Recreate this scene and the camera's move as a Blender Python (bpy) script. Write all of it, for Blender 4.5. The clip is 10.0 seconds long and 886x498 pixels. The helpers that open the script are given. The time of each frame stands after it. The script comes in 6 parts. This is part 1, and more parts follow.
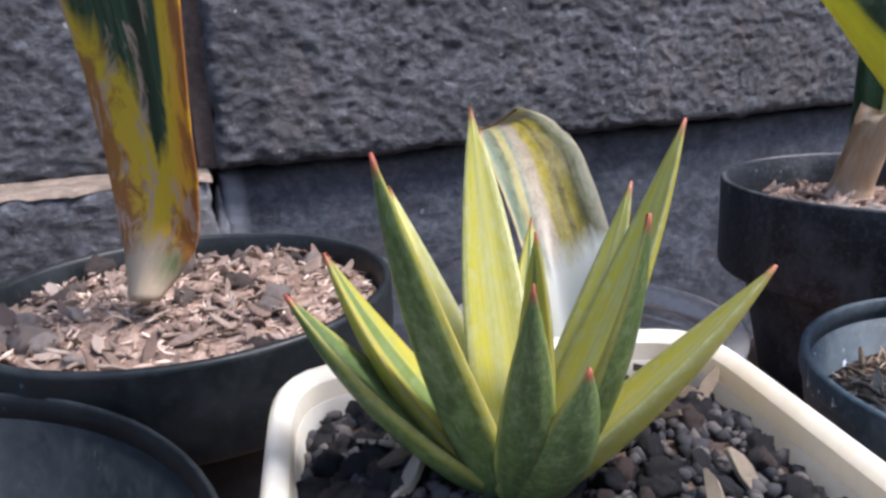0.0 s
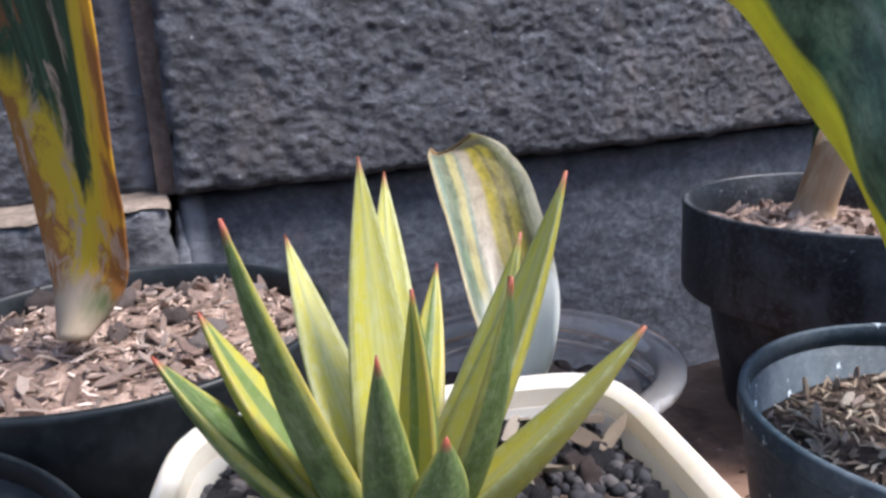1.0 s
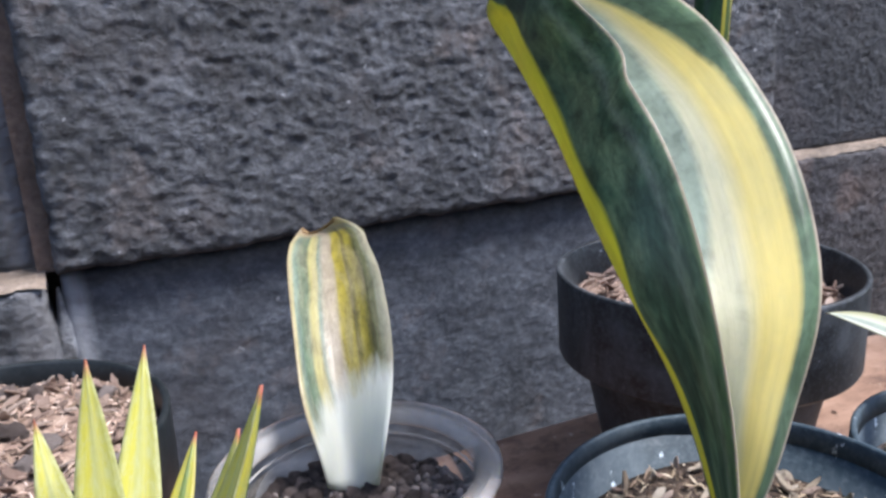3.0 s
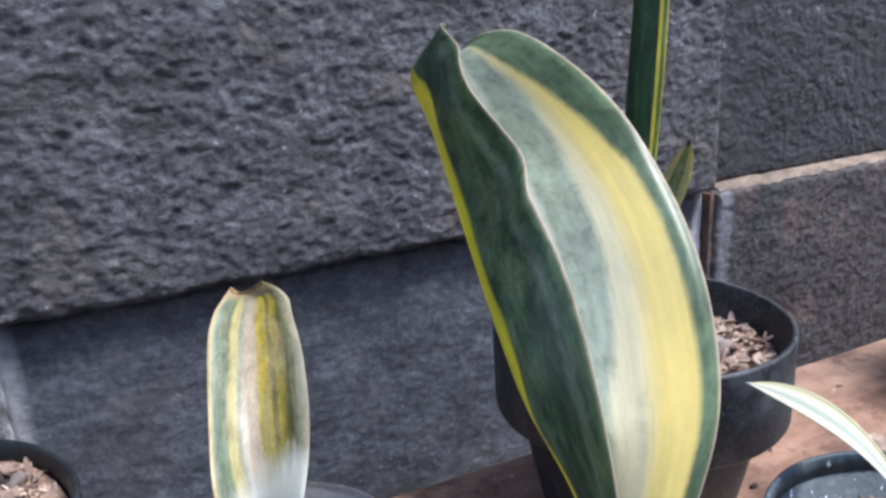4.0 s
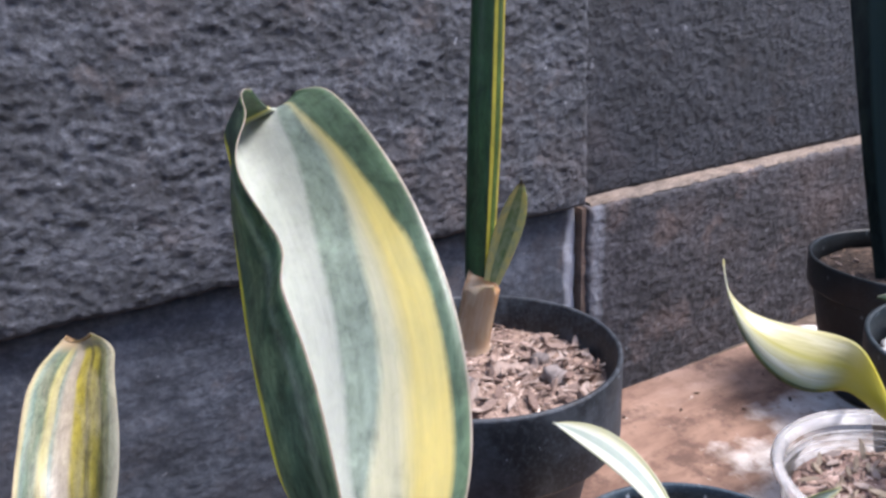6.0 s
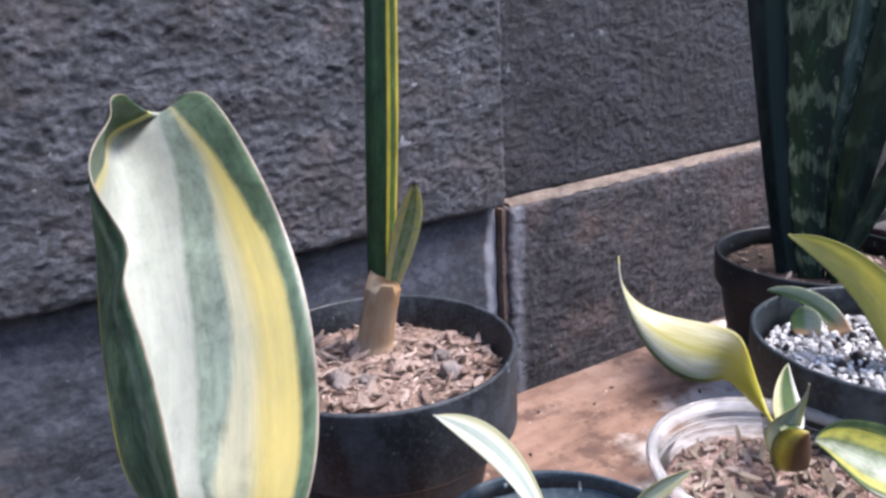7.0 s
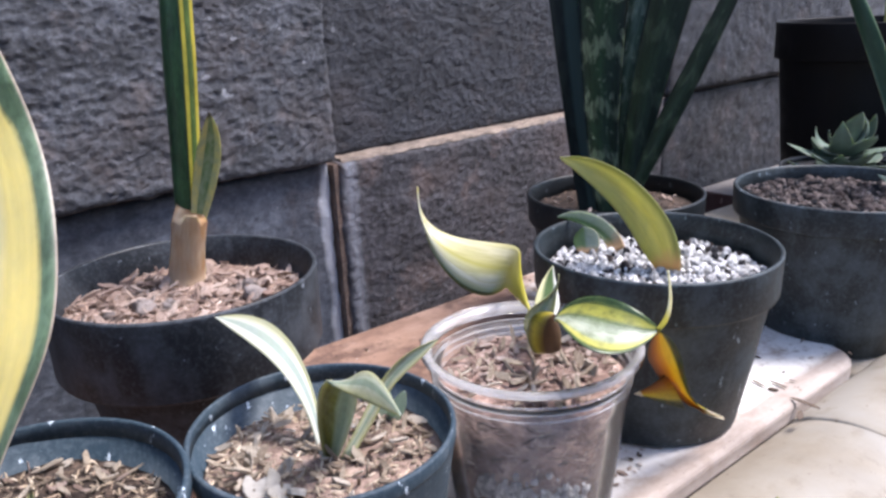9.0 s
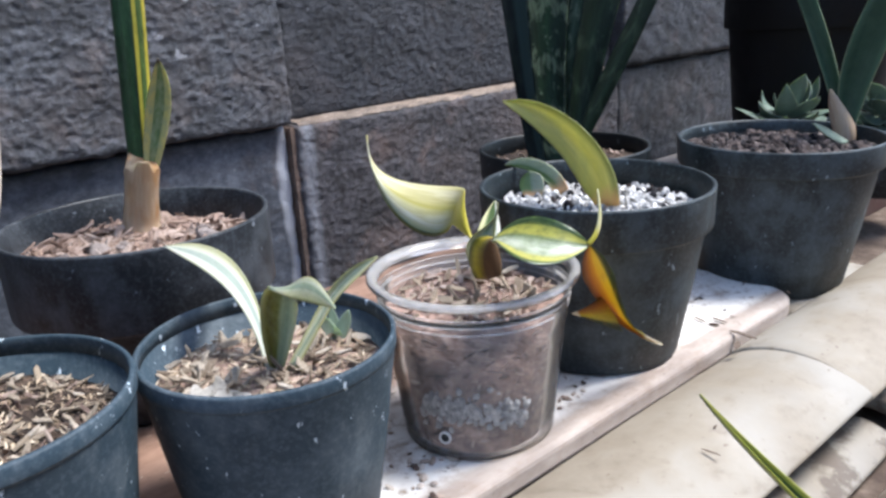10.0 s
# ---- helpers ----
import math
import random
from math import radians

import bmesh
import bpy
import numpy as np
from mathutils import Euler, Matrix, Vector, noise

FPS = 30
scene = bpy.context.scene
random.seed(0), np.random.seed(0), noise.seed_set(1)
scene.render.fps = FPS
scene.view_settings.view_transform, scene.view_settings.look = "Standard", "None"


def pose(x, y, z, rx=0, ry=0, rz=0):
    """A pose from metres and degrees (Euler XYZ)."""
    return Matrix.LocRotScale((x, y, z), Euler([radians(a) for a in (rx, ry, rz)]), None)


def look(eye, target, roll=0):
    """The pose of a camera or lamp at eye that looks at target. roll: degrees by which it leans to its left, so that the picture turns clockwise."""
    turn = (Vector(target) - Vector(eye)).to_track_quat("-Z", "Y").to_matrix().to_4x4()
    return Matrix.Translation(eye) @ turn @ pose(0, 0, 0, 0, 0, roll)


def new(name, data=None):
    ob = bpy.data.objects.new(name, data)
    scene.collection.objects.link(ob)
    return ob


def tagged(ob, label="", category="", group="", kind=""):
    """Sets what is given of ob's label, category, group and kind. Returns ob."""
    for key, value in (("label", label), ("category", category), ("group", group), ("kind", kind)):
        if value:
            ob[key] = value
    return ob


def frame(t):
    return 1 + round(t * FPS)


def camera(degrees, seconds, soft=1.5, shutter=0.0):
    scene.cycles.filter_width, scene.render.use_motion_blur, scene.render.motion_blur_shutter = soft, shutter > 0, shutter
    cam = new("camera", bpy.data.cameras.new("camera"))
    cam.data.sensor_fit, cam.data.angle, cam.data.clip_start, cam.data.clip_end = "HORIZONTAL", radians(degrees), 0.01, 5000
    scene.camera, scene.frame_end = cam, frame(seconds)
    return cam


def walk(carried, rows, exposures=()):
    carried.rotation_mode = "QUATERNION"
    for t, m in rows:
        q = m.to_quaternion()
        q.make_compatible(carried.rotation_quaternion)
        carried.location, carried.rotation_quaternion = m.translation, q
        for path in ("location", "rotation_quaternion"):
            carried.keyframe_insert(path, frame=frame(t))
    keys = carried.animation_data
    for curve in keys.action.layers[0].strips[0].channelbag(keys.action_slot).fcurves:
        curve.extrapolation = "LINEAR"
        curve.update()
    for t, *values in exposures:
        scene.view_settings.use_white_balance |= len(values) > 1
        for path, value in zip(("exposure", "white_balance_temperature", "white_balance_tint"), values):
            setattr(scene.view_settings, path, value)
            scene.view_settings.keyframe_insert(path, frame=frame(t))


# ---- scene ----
cam = camera(60.14, 10.0, soft=2.8)
# seconds, eye, (pitch, roll, yaw)
PATH = [
    (0, (-0.0302, -0.3173, 0.1511), (-15.93, -2.57, -21.92)),
    (0.5, (-0.0234, -0.3172, 0.1545), (-15.41, -3.10, -22.10)),
    (1, (-0.0156, -0.3200, 0.1553), (-15.15, -2.95, -22.24)),
    (1.5, (-0.0107, -0.3249, 0.1618), (-14.77, -2.84, -22.89)),
    (2, (0.0007, -0.3306, 0.1683), (-14.39, -3.06, -23.63)),
    (2.5, (0.0074, -0.3337, 0.1709), (-14.23, -3.25, -24.33)),
    (3.8, (0.0324, -0.3352, 0.2026), (-16.22, -3.14, -26.90)),
    (4, (0.0357, -0.3347, 0.2067), (-16.22, -3.02, -27.20)),
    (4.5, (0.0443, -0.3337, 0.2186), (-16.23, -2.58, -27.45)),
    (5, (0.0511, -0.3383, 0.2295), (-17.29, -2.48, -27.95)),
    (5.5, (0.0623, -0.3441, 0.2381), (-17.47, -2.60, -28.99)),
    (6, (0.0732, -0.3579, 0.2309), (-18.11, -2.76, -31.25)),
    (6.2, (0.0769, -0.3634, 0.2293), (-18.10, -2.71, -32.18)),
    (7.3, (0.1009, -0.3893, 0.2307), (-17.59, -2.56, -34.39)),
    (7.5, (0.1042, -0.3943, 0.2311), (-17.25, -2.29, -35.25)),
    (8, (0.1087, -0.4048, 0.2289), (-17.49, -2.68, -37.23)),
    (8.5, (0.1101, -0.4192, 0.2178), (-17.94, -2.77, -39.12)),
    (9, (0.1119, -0.4378, 0.2001), (-17.76, -2.65, -40.98)),
    (9.5, (0.1110, -0.4565, 0.1807), (-18.26, -2.49, -42.47)),
    (10, (0.1070, -0.4607, 0.1762), (-17.90, -3.35, -42.90)),
]
walk(cam, [(t, pose(*eye, 90 + p, 0, y) @ pose(0, 0, 0, 0, 0, r)) for t, eye, (p, r, y) in PATH], exposures=[(0.0, 1.94, 6500, 16), (2.5, 2.04, 6450, 12), (6.0, 2.00, 6420, 18), (8.5, 2.08, 6440, 19), (9.4, 2.07, 6460, 14), (10.0, 2.04, 6380, 10)])

# ---- daylight ----
world = bpy.data.worlds.new("sky")
scene.world = world
world.use_nodes = True
wn = world.node_tree
wn.nodes.clear()
sky = wn.nodes.new("ShaderNodeTexSky")
sky.sky_type = "NISHITA"
sky.sun_disc = False
sky.sun_elevation = radians(59)
sky.sun_rotation = radians(123)
bg = wn.nodes.new("ShaderNodeBackground")
bg.inputs["Strength"].default_value = 0.132
wo = wn.nodes.new("ShaderNodeOutputWorld")
wn.links.new(sky.outputs[0], bg.inputs["Color"])
wn.links.new(bg.outputs[0], wo.inputs["Surface"])
sun = new("sun", bpy.data.lights.new("sun", "SUN"))
sun.data.energy = 1.8
sun.data.angle = radians(18)
sun.data.color = (1.0, 0.98, 0.955)
sun.matrix_world = look((0.55, -0.36, 1.10), (0, 0, 0))


# ---- materials ----
def links(m):
    m.use_nodes = True
    nt = m.node_tree
    return nt, nt.nodes["Principled BSDF"]


def node(nt, kind, **values):
    n = nt.nodes.new(kind)
    for k, val in values.items():
        n.inputs[k].default_value = val
    return n


def noise_node(nt, scale, detail=4.0, rough=0.55, coord="Object", stretch=None):
    tc = nt.nodes.new("ShaderNodeTexCoord")
    src = tc.outputs[coord]
    if stretch:
        mp = nt.nodes.new("ShaderNodeMapping")
        mp.inputs["Scale"].default_value = stretch
        nt.links.new(src, mp.inputs["Vector"])
        src = mp.outputs[0]
    n = node(nt, "ShaderNodeTexNoise", Scale=scale, Detail=detail, Roughness=rough)
    nt.links.new(src, n.inputs["Vector"])
    return n


def ramp(nt, stops, src, mode="LINEAR"):
    r = nt.nodes.new("ShaderNodeValToRGB")
    r.color_ramp.interpolation = mode
    el = r.color_ramp.elements
    while len(el) < len(stops):
        el.new(0.5)
    for e, (pos, c) in zip(el, stops):
        e.position = pos
        e.color = (*c, 1) if len(c) == 3 else c
    nt.links.new(src, r.inputs["Fac"])
    return r


def mix(nt, fac, a, b, blend="MIX"):
    m = nt.nodes.new("ShaderNodeMix")
    m.data_type = "RGBA"
    m.blend_type = blend
    for sock, v in ((m.inputs[0], fac), (m.inputs[6], a), (m.inputs[7], b)):
        if isinstance(v, (int, float)):
            sock.default_value = v
        elif isinstance(v, tuple):
            sock.default_value = (*v, 1)
        else:
            nt.links.new(v, sock)
    return m.outputs[2]


def math_node(nt, op, a, b=0.0):
    m = nt.nodes.new("ShaderNodeMath")
    m.operation = op
    for sock, v in ((m.inputs[0], a), (m.inputs[1], b)):
        if isinstance(v, (int, float)):
            sock.default_value = v
        else:
            nt.links.new(v, sock)
    return m.outputs[0]


def bump(nt, bsdf, height, strength, distance):
    b = node(nt, "ShaderNodeBump", Strength=strength, Distance=distance)
    nt.links.new(height, b.inputs["Height"])
    nt.links.new(b.outputs[0], bsdf.inputs["Normal"])


def grey(v):
    return (v, v, v)


def stone_mat(name, dark, light, brown, speck=0.5, relief=0.0028, lime=(), flecks=0.0):
    m = bpy.data.materials.new(name)
    nt, b = links(m)
    n1 = noise_node(nt, 290, 6, 0.72, stretch=(0.8, 1, 1))
    n2 = noise_node(nt, 14, 4, 0.6)
    n3 = noise_node(nt, 30, 3, 0.5)
    n4 = noise_node(nt, 120, 5, 0.68, stretch=(0.8, 1, 1))
    n5 = noise_node(nt, 24, 6, 0.7)
    c = ramp(nt, [(0.3, dark), (0.72, light)], n1.outputs[0]).outputs[0]
    c = mix(nt, ramp(nt, [(0.36, grey(0.75)), (0.54, grey(0))], n4.outputs[0]).outputs[0], c, dark)
    c = mix(nt, ramp(nt, [(0.52, grey(0)), (0.72, grey(0.45))], n2.outputs[0]).outputs[0], c, brown)
    c = mix(nt, ramp(nt, [(0.56, grey(0)), (0.68, grey(0.55))], n5.outputs[0]).outputs[0], c, tuple(1.35 * v for v in brown))
    c = mix(nt, ramp(nt, [(0.62, grey(0)), (0.8, grey(speck))], n3.outputs[0]).outputs[0], c, light)
    n7 = noise_node(nt, 42, 4, 0.6, stretch=(0.7, 1, 1))
    c = mix(nt, 1.0, c, ramp(nt, [(0.36, grey(0.72)), (0.5, grey(1.0)), (0.66, grey(1.28))], n7.outputs[0]).outputs[0], "MULTIPLY")
    if flecks:
        # small pale lime spots
        n6 = noise_node(nt, 120, 2, 0.5)
        c = mix(nt, ramp(nt, [(0.735, grey(0)), (0.76, grey(flecks))], n6.outputs[0]).outputs[0], c, (0.38, 0.39, 0.42))
    for x, w, top in lime:
        # pale lime bloom that has run down beside a joint
        tc = nt.nodes.new("ShaderNodeTexCoord")
        sp = nt.nodes.new("ShaderNodeSeparateXYZ")
        nt.links.new(tc.outputs["Object"], sp.inputs[0])
        off = math_node(nt, "ABSOLUTE", math_node(nt, "SUBTRACT", sp.outputs[0], x))
        off = math_node(nt, "ADD", off, math_node(nt, "MULTIPLY", math_node(nt, "SUBTRACT", n3.outputs[0], 0.5), w * 2.2))
        c = mix(nt, ramp(nt, [(w * 0.4, grey(0.85)), (w * 1.28, grey(0))], off).outputs[0], c, top)
    nt.links.new(c, b.inputs["Base Color"])
    b.inputs["Roughness"].default_value = 0.7
    b.inputs["Specular IOR Level"].default_value = 0.4
    bump(nt, b, n1.outputs[0], 1.0, relief)
    return m


def plastic_mat(name, base, dust, amount=0.5, rough=0.42, scale=40, fleck=0.7, splash=0.675, spec=0.48):
    m = bpy.data.materials.new(name)
    nt, b = links(m)
    n1 = noise_node(nt, scale, 6, 0.65)
    n2 = noise_node(nt, 260, 3, 0.6, stretch=(1, 1, 0.12))
    n3 = noise_node(nt, 210, 4, 0.62, stretch=(1, 1, 0.6))
    n4 = noise_node(nt, 90, 4, 0.6, stretch=(1, 1, 0.25))
    f = ramp(nt, [(0.46, grey(0)), (0.72, grey(amount))], n1.outputs[0]).outputs[0]
    c = mix(nt, f, base, dust)
    # run marks down the side, then flecks of splashed dirt
    c = mix(nt, ramp(nt, [(0.55, grey(0)), (0.78, grey(amount * 0.7))], n4.outputs[0]).outputs[0], c, dust)
    c = mix(nt, ramp(nt, [(splash, grey(0)), (splash + 0.03, grey(fleck))], n3.outputs[0]).outputs[0], c, tuple(min(0.8, 3.6 * v) for v in dust))
    n5 = noise_node(nt, 520, 5, 0.7)
    c = mix(nt, ramp(nt, [(0.48, grey(0)), (0.70, grey(amount * 0.6))], n5.outputs[0]).outputs[0], c, dust)
    nt.links.new(c, b.inputs["Base Color"])
    r = ramp(nt, [(0.3, grey(rough)), (0.7, grey(rough + 0.3))], n1.outputs[0]).outputs[0]
    nt.links.new(r, b.inputs["Roughness"])
    b.inputs["Specular IOR Level"].default_value = spec
    bump(nt, b, n2.outputs[0], 0.12, 0.0006)
    return m


def leaf_mat(name, stops, tip=None, mottle=0.25, mottle_colour=(0.05, 0.11, 0.04), dead=None, rough=0.36, warp=0.05, bands=0.0, stretch=(3.0, 18.0, 1.0), sparse=0.0, thin=0.2, lean=0.0, spec=0.4, marble=0.0, bounds=(), clean=False, fade=1.0):
    """Stripes run along the blade, read from the blade's own UVs: x across it, y from its base to its tip."""
    m = bpy.data.materials.new(name)
    nt, b = links(m)
    uv = nt.nodes.new("ShaderNodeUVMap")
    sep = nt.nodes.new("ShaderNodeSeparateXYZ")
    nt.links.new(uv.outputs[0], sep.inputs[0])
    mp = nt.nodes.new("ShaderNodeMapping")
    mp.inputs["Scale"].default_value = (26.0, 3.0, 1.0)
    nt.links.new(uv.outputs[0], mp.inputs["Vector"])
    na = node(nt, "ShaderNodeTexNoise", Scale=1.0, Detail=4.0, Roughness=0.6)
    nt.links.new(mp.outputs[0], na.inputs["Vector"])
    shift = math_node(nt, "MULTIPLY", math_node(nt, "SUBTRACT", na.outputs[0], 0.5), warp)
    u = math_node(nt, "ADD", sep.outputs[0], shift)
    c = ramp(nt, stops, u).outputs[0]
    for soft, colour, line in bounds:
        # each stripe begins at a line that wanders across the blade from base to tip
        at = ramp(nt, [(v, grey(x)) for v, x in line], sep.outputs[1]).outputs[0]
        side = math_node(nt, "ADD", math_node(nt, "SUBTRACT", u, at), 0.5)
        c = mix(nt, ramp(nt, [(0.5 - soft, grey(0)), (0.5 + soft, grey(1))], side).outputs[0], c, colour)
    if bounds:
        rim = math_node(nt, "ABSOLUTE", math_node(nt, "SUBTRACT", sep.outputs[0], 0.5))
        c = mix(nt, ramp(nt, [(0.490, grey(0)), (0.497, grey(0.9))], rim).outputs[0], c, PINK)
    mp2 = nt.nodes.new("ShaderNodeMapping")
    mp2.inputs["Scale"].default_value = stretch
    nt.links.new(uv.outputs[0], mp2.inputs["Vector"])
    nb = node(nt, "ShaderNodeTexNoise", Scale=1.0, Detail=5.0, Roughness=0.62, Distortion=0.5)
    nt.links.new(mp2.outputs[0], nb.inputs["Vector"])
    f = ramp(nt, [(0.42 + sparse, grey(0)), (0.68 + sparse * 0.5, grey(mottle))], nb.outputs[0]).outputs[0]
    if clean:
        # the mottling keeps to the green and leaves the pale stripes alone
        bw = nt.nodes.new("ShaderNodeRGBToBW")
        nt.links.new(c, bw.inputs[0])
        f = math_node(nt, "MULTIPLY", f, ramp(nt, [(0.2, grey(1.0)), (0.4, grey(0.08))], bw.outputs[0]).outputs[0])
    c = mix(nt, f, c, mottle_colour)
    if bands:
        # ragged cross bands
        zig = math_node(nt, "MULTIPLY", math_node(nt, "ABSOLUTE", math_node(nt, "SINE", math_node(nt, "MULTIPLY", sep.outputs[0], 5.5))), 1.1)
        ph = math_node(nt, "ADD", math_node(nt, "MULTIPLY", sep.outputs[1], bands * 6.283), math_node(nt, "ADD", zig, math_node(nt, "MULTIPLY", nb.outputs[0], 7.0)))
        wv = math_node(nt, "MULTIPLY", math_node(nt, "SINE", ph), math_node(nt, "ADD", na.outputs[0], 0.45))
        c = mix(nt, ramp(nt, [(0.45, grey(0)), (1.0, grey(0.42 * fade))], wv).outputs[0], c, mottle_colour)
    if marble:
        # cloudy darker and paler patches, then small dark ticks
        for scale, lo, hi in (((7.0, 10.0, 1.0), 1.0 - 0.5 * marble, 1.0 + 0.42 * marble), ((30.0, 42.0, 1.0), 1.0 - 0.35 * marble, 1.0 + 0.18 * marble)):
            mq = nt.nodes.new("ShaderNodeMapping")
            mq.inputs["Scale"].default_value = scale
            nt.links.new(uv.outputs[0], mq.inputs["Vector"])
            nq = node(nt, "ShaderNodeTexNoise", Scale=1.0, Detail=4.0, Roughness=0.65, Distortion=0.8)
            nt.links.new(mq.outputs[0], nq.inputs["Vector"])
            patch = mix(nt, 1.0, c, ramp(nt, [(0.34, grey(lo)), (0.52, grey(1.0)), (0.68, grey(hi))], nq.outputs[0]).outputs[0], "MULTIPLY")
            # the pale stripes stay cleaner than the green ones
            bw = nt.nodes.new("ShaderNodeRGBToBW")
            nt.links.new(c, bw.inputs[0])
            c = mix(nt, ramp(nt, [(0.22, grey(1.0)), (0.5, grey(0.12))], bw.outputs[0]).outputs[0], c, patch)
    # fine length-wise fibres
    f2 = ramp(nt, [(0.3, grey(0.82)), (0.7, grey(1.0))], na.outputs[0]).outputs[0]
    c = mix(nt, 1.0, c, f2, "MULTIPLY")
    if dead:
        lo, hi, colour = dead
        dn = math_node(nt, "ADD", sep.outputs[1], math_node(nt, "MULTIPLY", math_node(nt, "SUBTRACT", nb.outputs[0], 0.5), 0.22))
        dn = math_node(nt, "SUBTRACT", dn, math_node(nt, "MULTIPLY", sep.outputs[0], lean))
        c = mix(nt, ramp(nt, [(lo, grey(0.9)), (hi, grey(0))], dn).outputs[0], c, colour)
    if tip:
        start, colour = tip
        c = mix(nt, ramp(nt, [(start, grey(0)), (min(start + 0.05, 0.995), grey(1))], sep.outputs[1]).outputs[0], c, colour)
    nt.links.new(c, b.inputs["Base Color"])
    b.inputs["Roughness"].default_value = rough
    b.inputs["Specular IOR Level"].default_value = spec
    b.inputs["Subsurface Weight"].default_value = 0.12
    b.inputs["Subsurface Radius"].default_value = (0.004, 0.005, 0.002)
    b.inputs["Subsurface Scale"].default_value = 0.5
    bump(nt, b, na.outputs[0], 0.25, 0.0006)
    # some light comes through the blade
    tr = nt.nodes.new("ShaderNodeBsdfTranslucent")
    nt.links.new(c, tr.inputs["Color"])
    ms = nt.nodes.new("ShaderNodeMixShader")
    ms.inputs[0].default_value = thin
    nt.links.new(b.outputs[0], ms.inputs[1])
    nt.links.new(tr.outputs[0], ms.inputs[2])
    nt.links.new(ms.outputs[0], nt.nodes["Material Output"].inputs["Surface"])
    return m


def grain_mat(name, a, b_, c_, rough=0.85, scale=300, spec=0.25, relief=0.0008):
    """Loose pieces: the shade changes from piece to piece."""
    m = bpy.data.materials.new(name)
    nt, b = links(m)
    oi = nt.nodes.new("ShaderNodeObjectInfo")
    n1 = noise_node(nt, scale, 4, 0.6)
    c = ramp(nt, [(0.0, a), (0.55, b_), (1.0, c_)], oi.outputs["Random"]).outputs[0]
    c = mix(nt, ramp(nt, [(0.35, grey(0.0)), (0.7, grey(0.55))], n1.outputs[0]).outputs[0], c, tuple(0.45 * v for v in b_))
    nt.links.new(c, b.inputs["Base Color"])
    b.inputs["Roughness"].default_value = rough
    b.inputs["Specular IOR Level"].default_value = spec
    bump(nt, b, n1.outputs[0], 0.8, relief)
    return m


def soil_mat(name, a, b_, c_, scale=260):
    m = bpy.data.materials.new(name)
    nt, b = links(m)
    n1 = noise_node(nt, scale, 5, 0.7)
    n2 = noise_node(nt, 45, 3, 0.6)
    c = ramp(nt, [(0.3, a), (0.5, b_), (0.7, c_)], n1.outputs[0]).outputs[0]
    c = mix(nt, ramp(nt, [(0.45, grey(0)), (0.65, grey(0.6))], n2.outputs[0]).outputs[0], c, a)
    nt.links.new(c, b.inputs["Base Color"])
    b.inputs["Roughness"].default_value = 0.95
    b.inputs["Specular IOR Level"].default_value = 0.15
    bump(nt, b, n1.outputs[0], 1.0, 0.002)
    return m


STONE = stone_mat("rough_stone", (0.0156, 0.0172, 0.0212), (0.1428, 0.1507, 0.1727), (0.1115, 0.0897, 0.0852), 0.35, 0.0020, ((-0.2075, 0.006, (0.17, 0.17, 0.18)), (0.2085, 0.003, (0.17, 0.175, 0.19))), flecks=0.6)
STONE_DARK_OR_SHADE = stone_mat("dark_or_shaded_stone", (0.0122, 0.0137, 0.0182), (0.0557, 0.0591, 0.0714), (0.0598, 0.0467, 0.0448), 0.2, 0.0018, flecks=0.3)
STONE_BROWN = stone_mat("brown_stained_stone", (0.0216, 0.0197, 0.0222), (0.1052, 0.1010, 0.1123), (0.1255, 0.0887, 0.0783), 0.3, 0.0014, ((0.2090, 0.005, (0.22, 0.23, 0.26)),), flecks=0.5)
STONE_SMOOTH = stone_mat("smooth_stone", (0.0380, 0.0448, 0.0582), (0.1195, 0.1333, 0.1615), (0.0999, 0.0862, 0.0879), 0.55, 0.0009, ((-0.1945, 0.0052, (0.36, 0.38, 0.42)), (0.1945, 0.0060, (0.54, 0.56, 0.61))), flecks=0.4)
MORTAR = stone_mat("dusty_mortar", (0.155, 0.118, 0.092), (0.33, 0.265, 0.215), (0.23, 0.17, 0.13), 0.4)
MORTAR_DARK = stone_mat("deep_mortar", (0.05, 0.035, 0.028), (0.14, 0.10, 0.08), (0.10, 0.065, 0.05), 0.3)
MORTAR_MID = stone_mat("brown_mortar", (0.11, 0.075, 0.06), (0.24, 0.175, 0.14), (0.17, 0.11, 0.085), 0.3)
# pale so that the added south wall bounces light back
BOUNCE_RENDER = stone_mat("pale_bounce_render", (0.42, 0.44, 0.47), (0.60, 0.62, 0.65), (0.48, 0.47, 0.46), 0.3)
LIME = stone_mat("lime_bloom", (0.16, 0.17, 0.19), (0.42, 0.44, 0.48), (0.25, 0.25, 0.27), 0.5)
BLACK = plastic_mat("black_plastic", (0.005, 0.008, 0.010), (0.055, 0.064, 0.072), 0.30, 0.36, fleck=0.5, spec=0.34)
JET = plastic_mat("jet_plastic", (0.003, 0.003, 0.004), (0.018, 0.018, 0.02), 0.25, 0.45, fleck=0.15, spec=0.2)
GREY_POT = plastic_mat("grey_plastic", (0.012, 0.015, 0.019), (0.11, 0.125, 0.145), 0.7, 0.40, fleck=0.5, spec=0.34)
TEAL_POT = plastic_mat("teal_black_plastic", (0.010, 0.016, 0.020), (0.09, 0.115, 0.13), 0.7, 0.40, fleck=0.6, spec=0.36)
BLUE_POT = plastic_mat("blue_black_plastic", (0.022, 0.041, 0.058), (0.160, 0.19, 0.215), 0.52, 0.5, fleck=0.8, splash=0.655, spec=0.3)
WHITE_POT = plastic_mat("white_plastic", (0.80, 0.77, 0.69), (0.62, 0.56, 0.44), 0.6, 0.3, fleck=0.0)
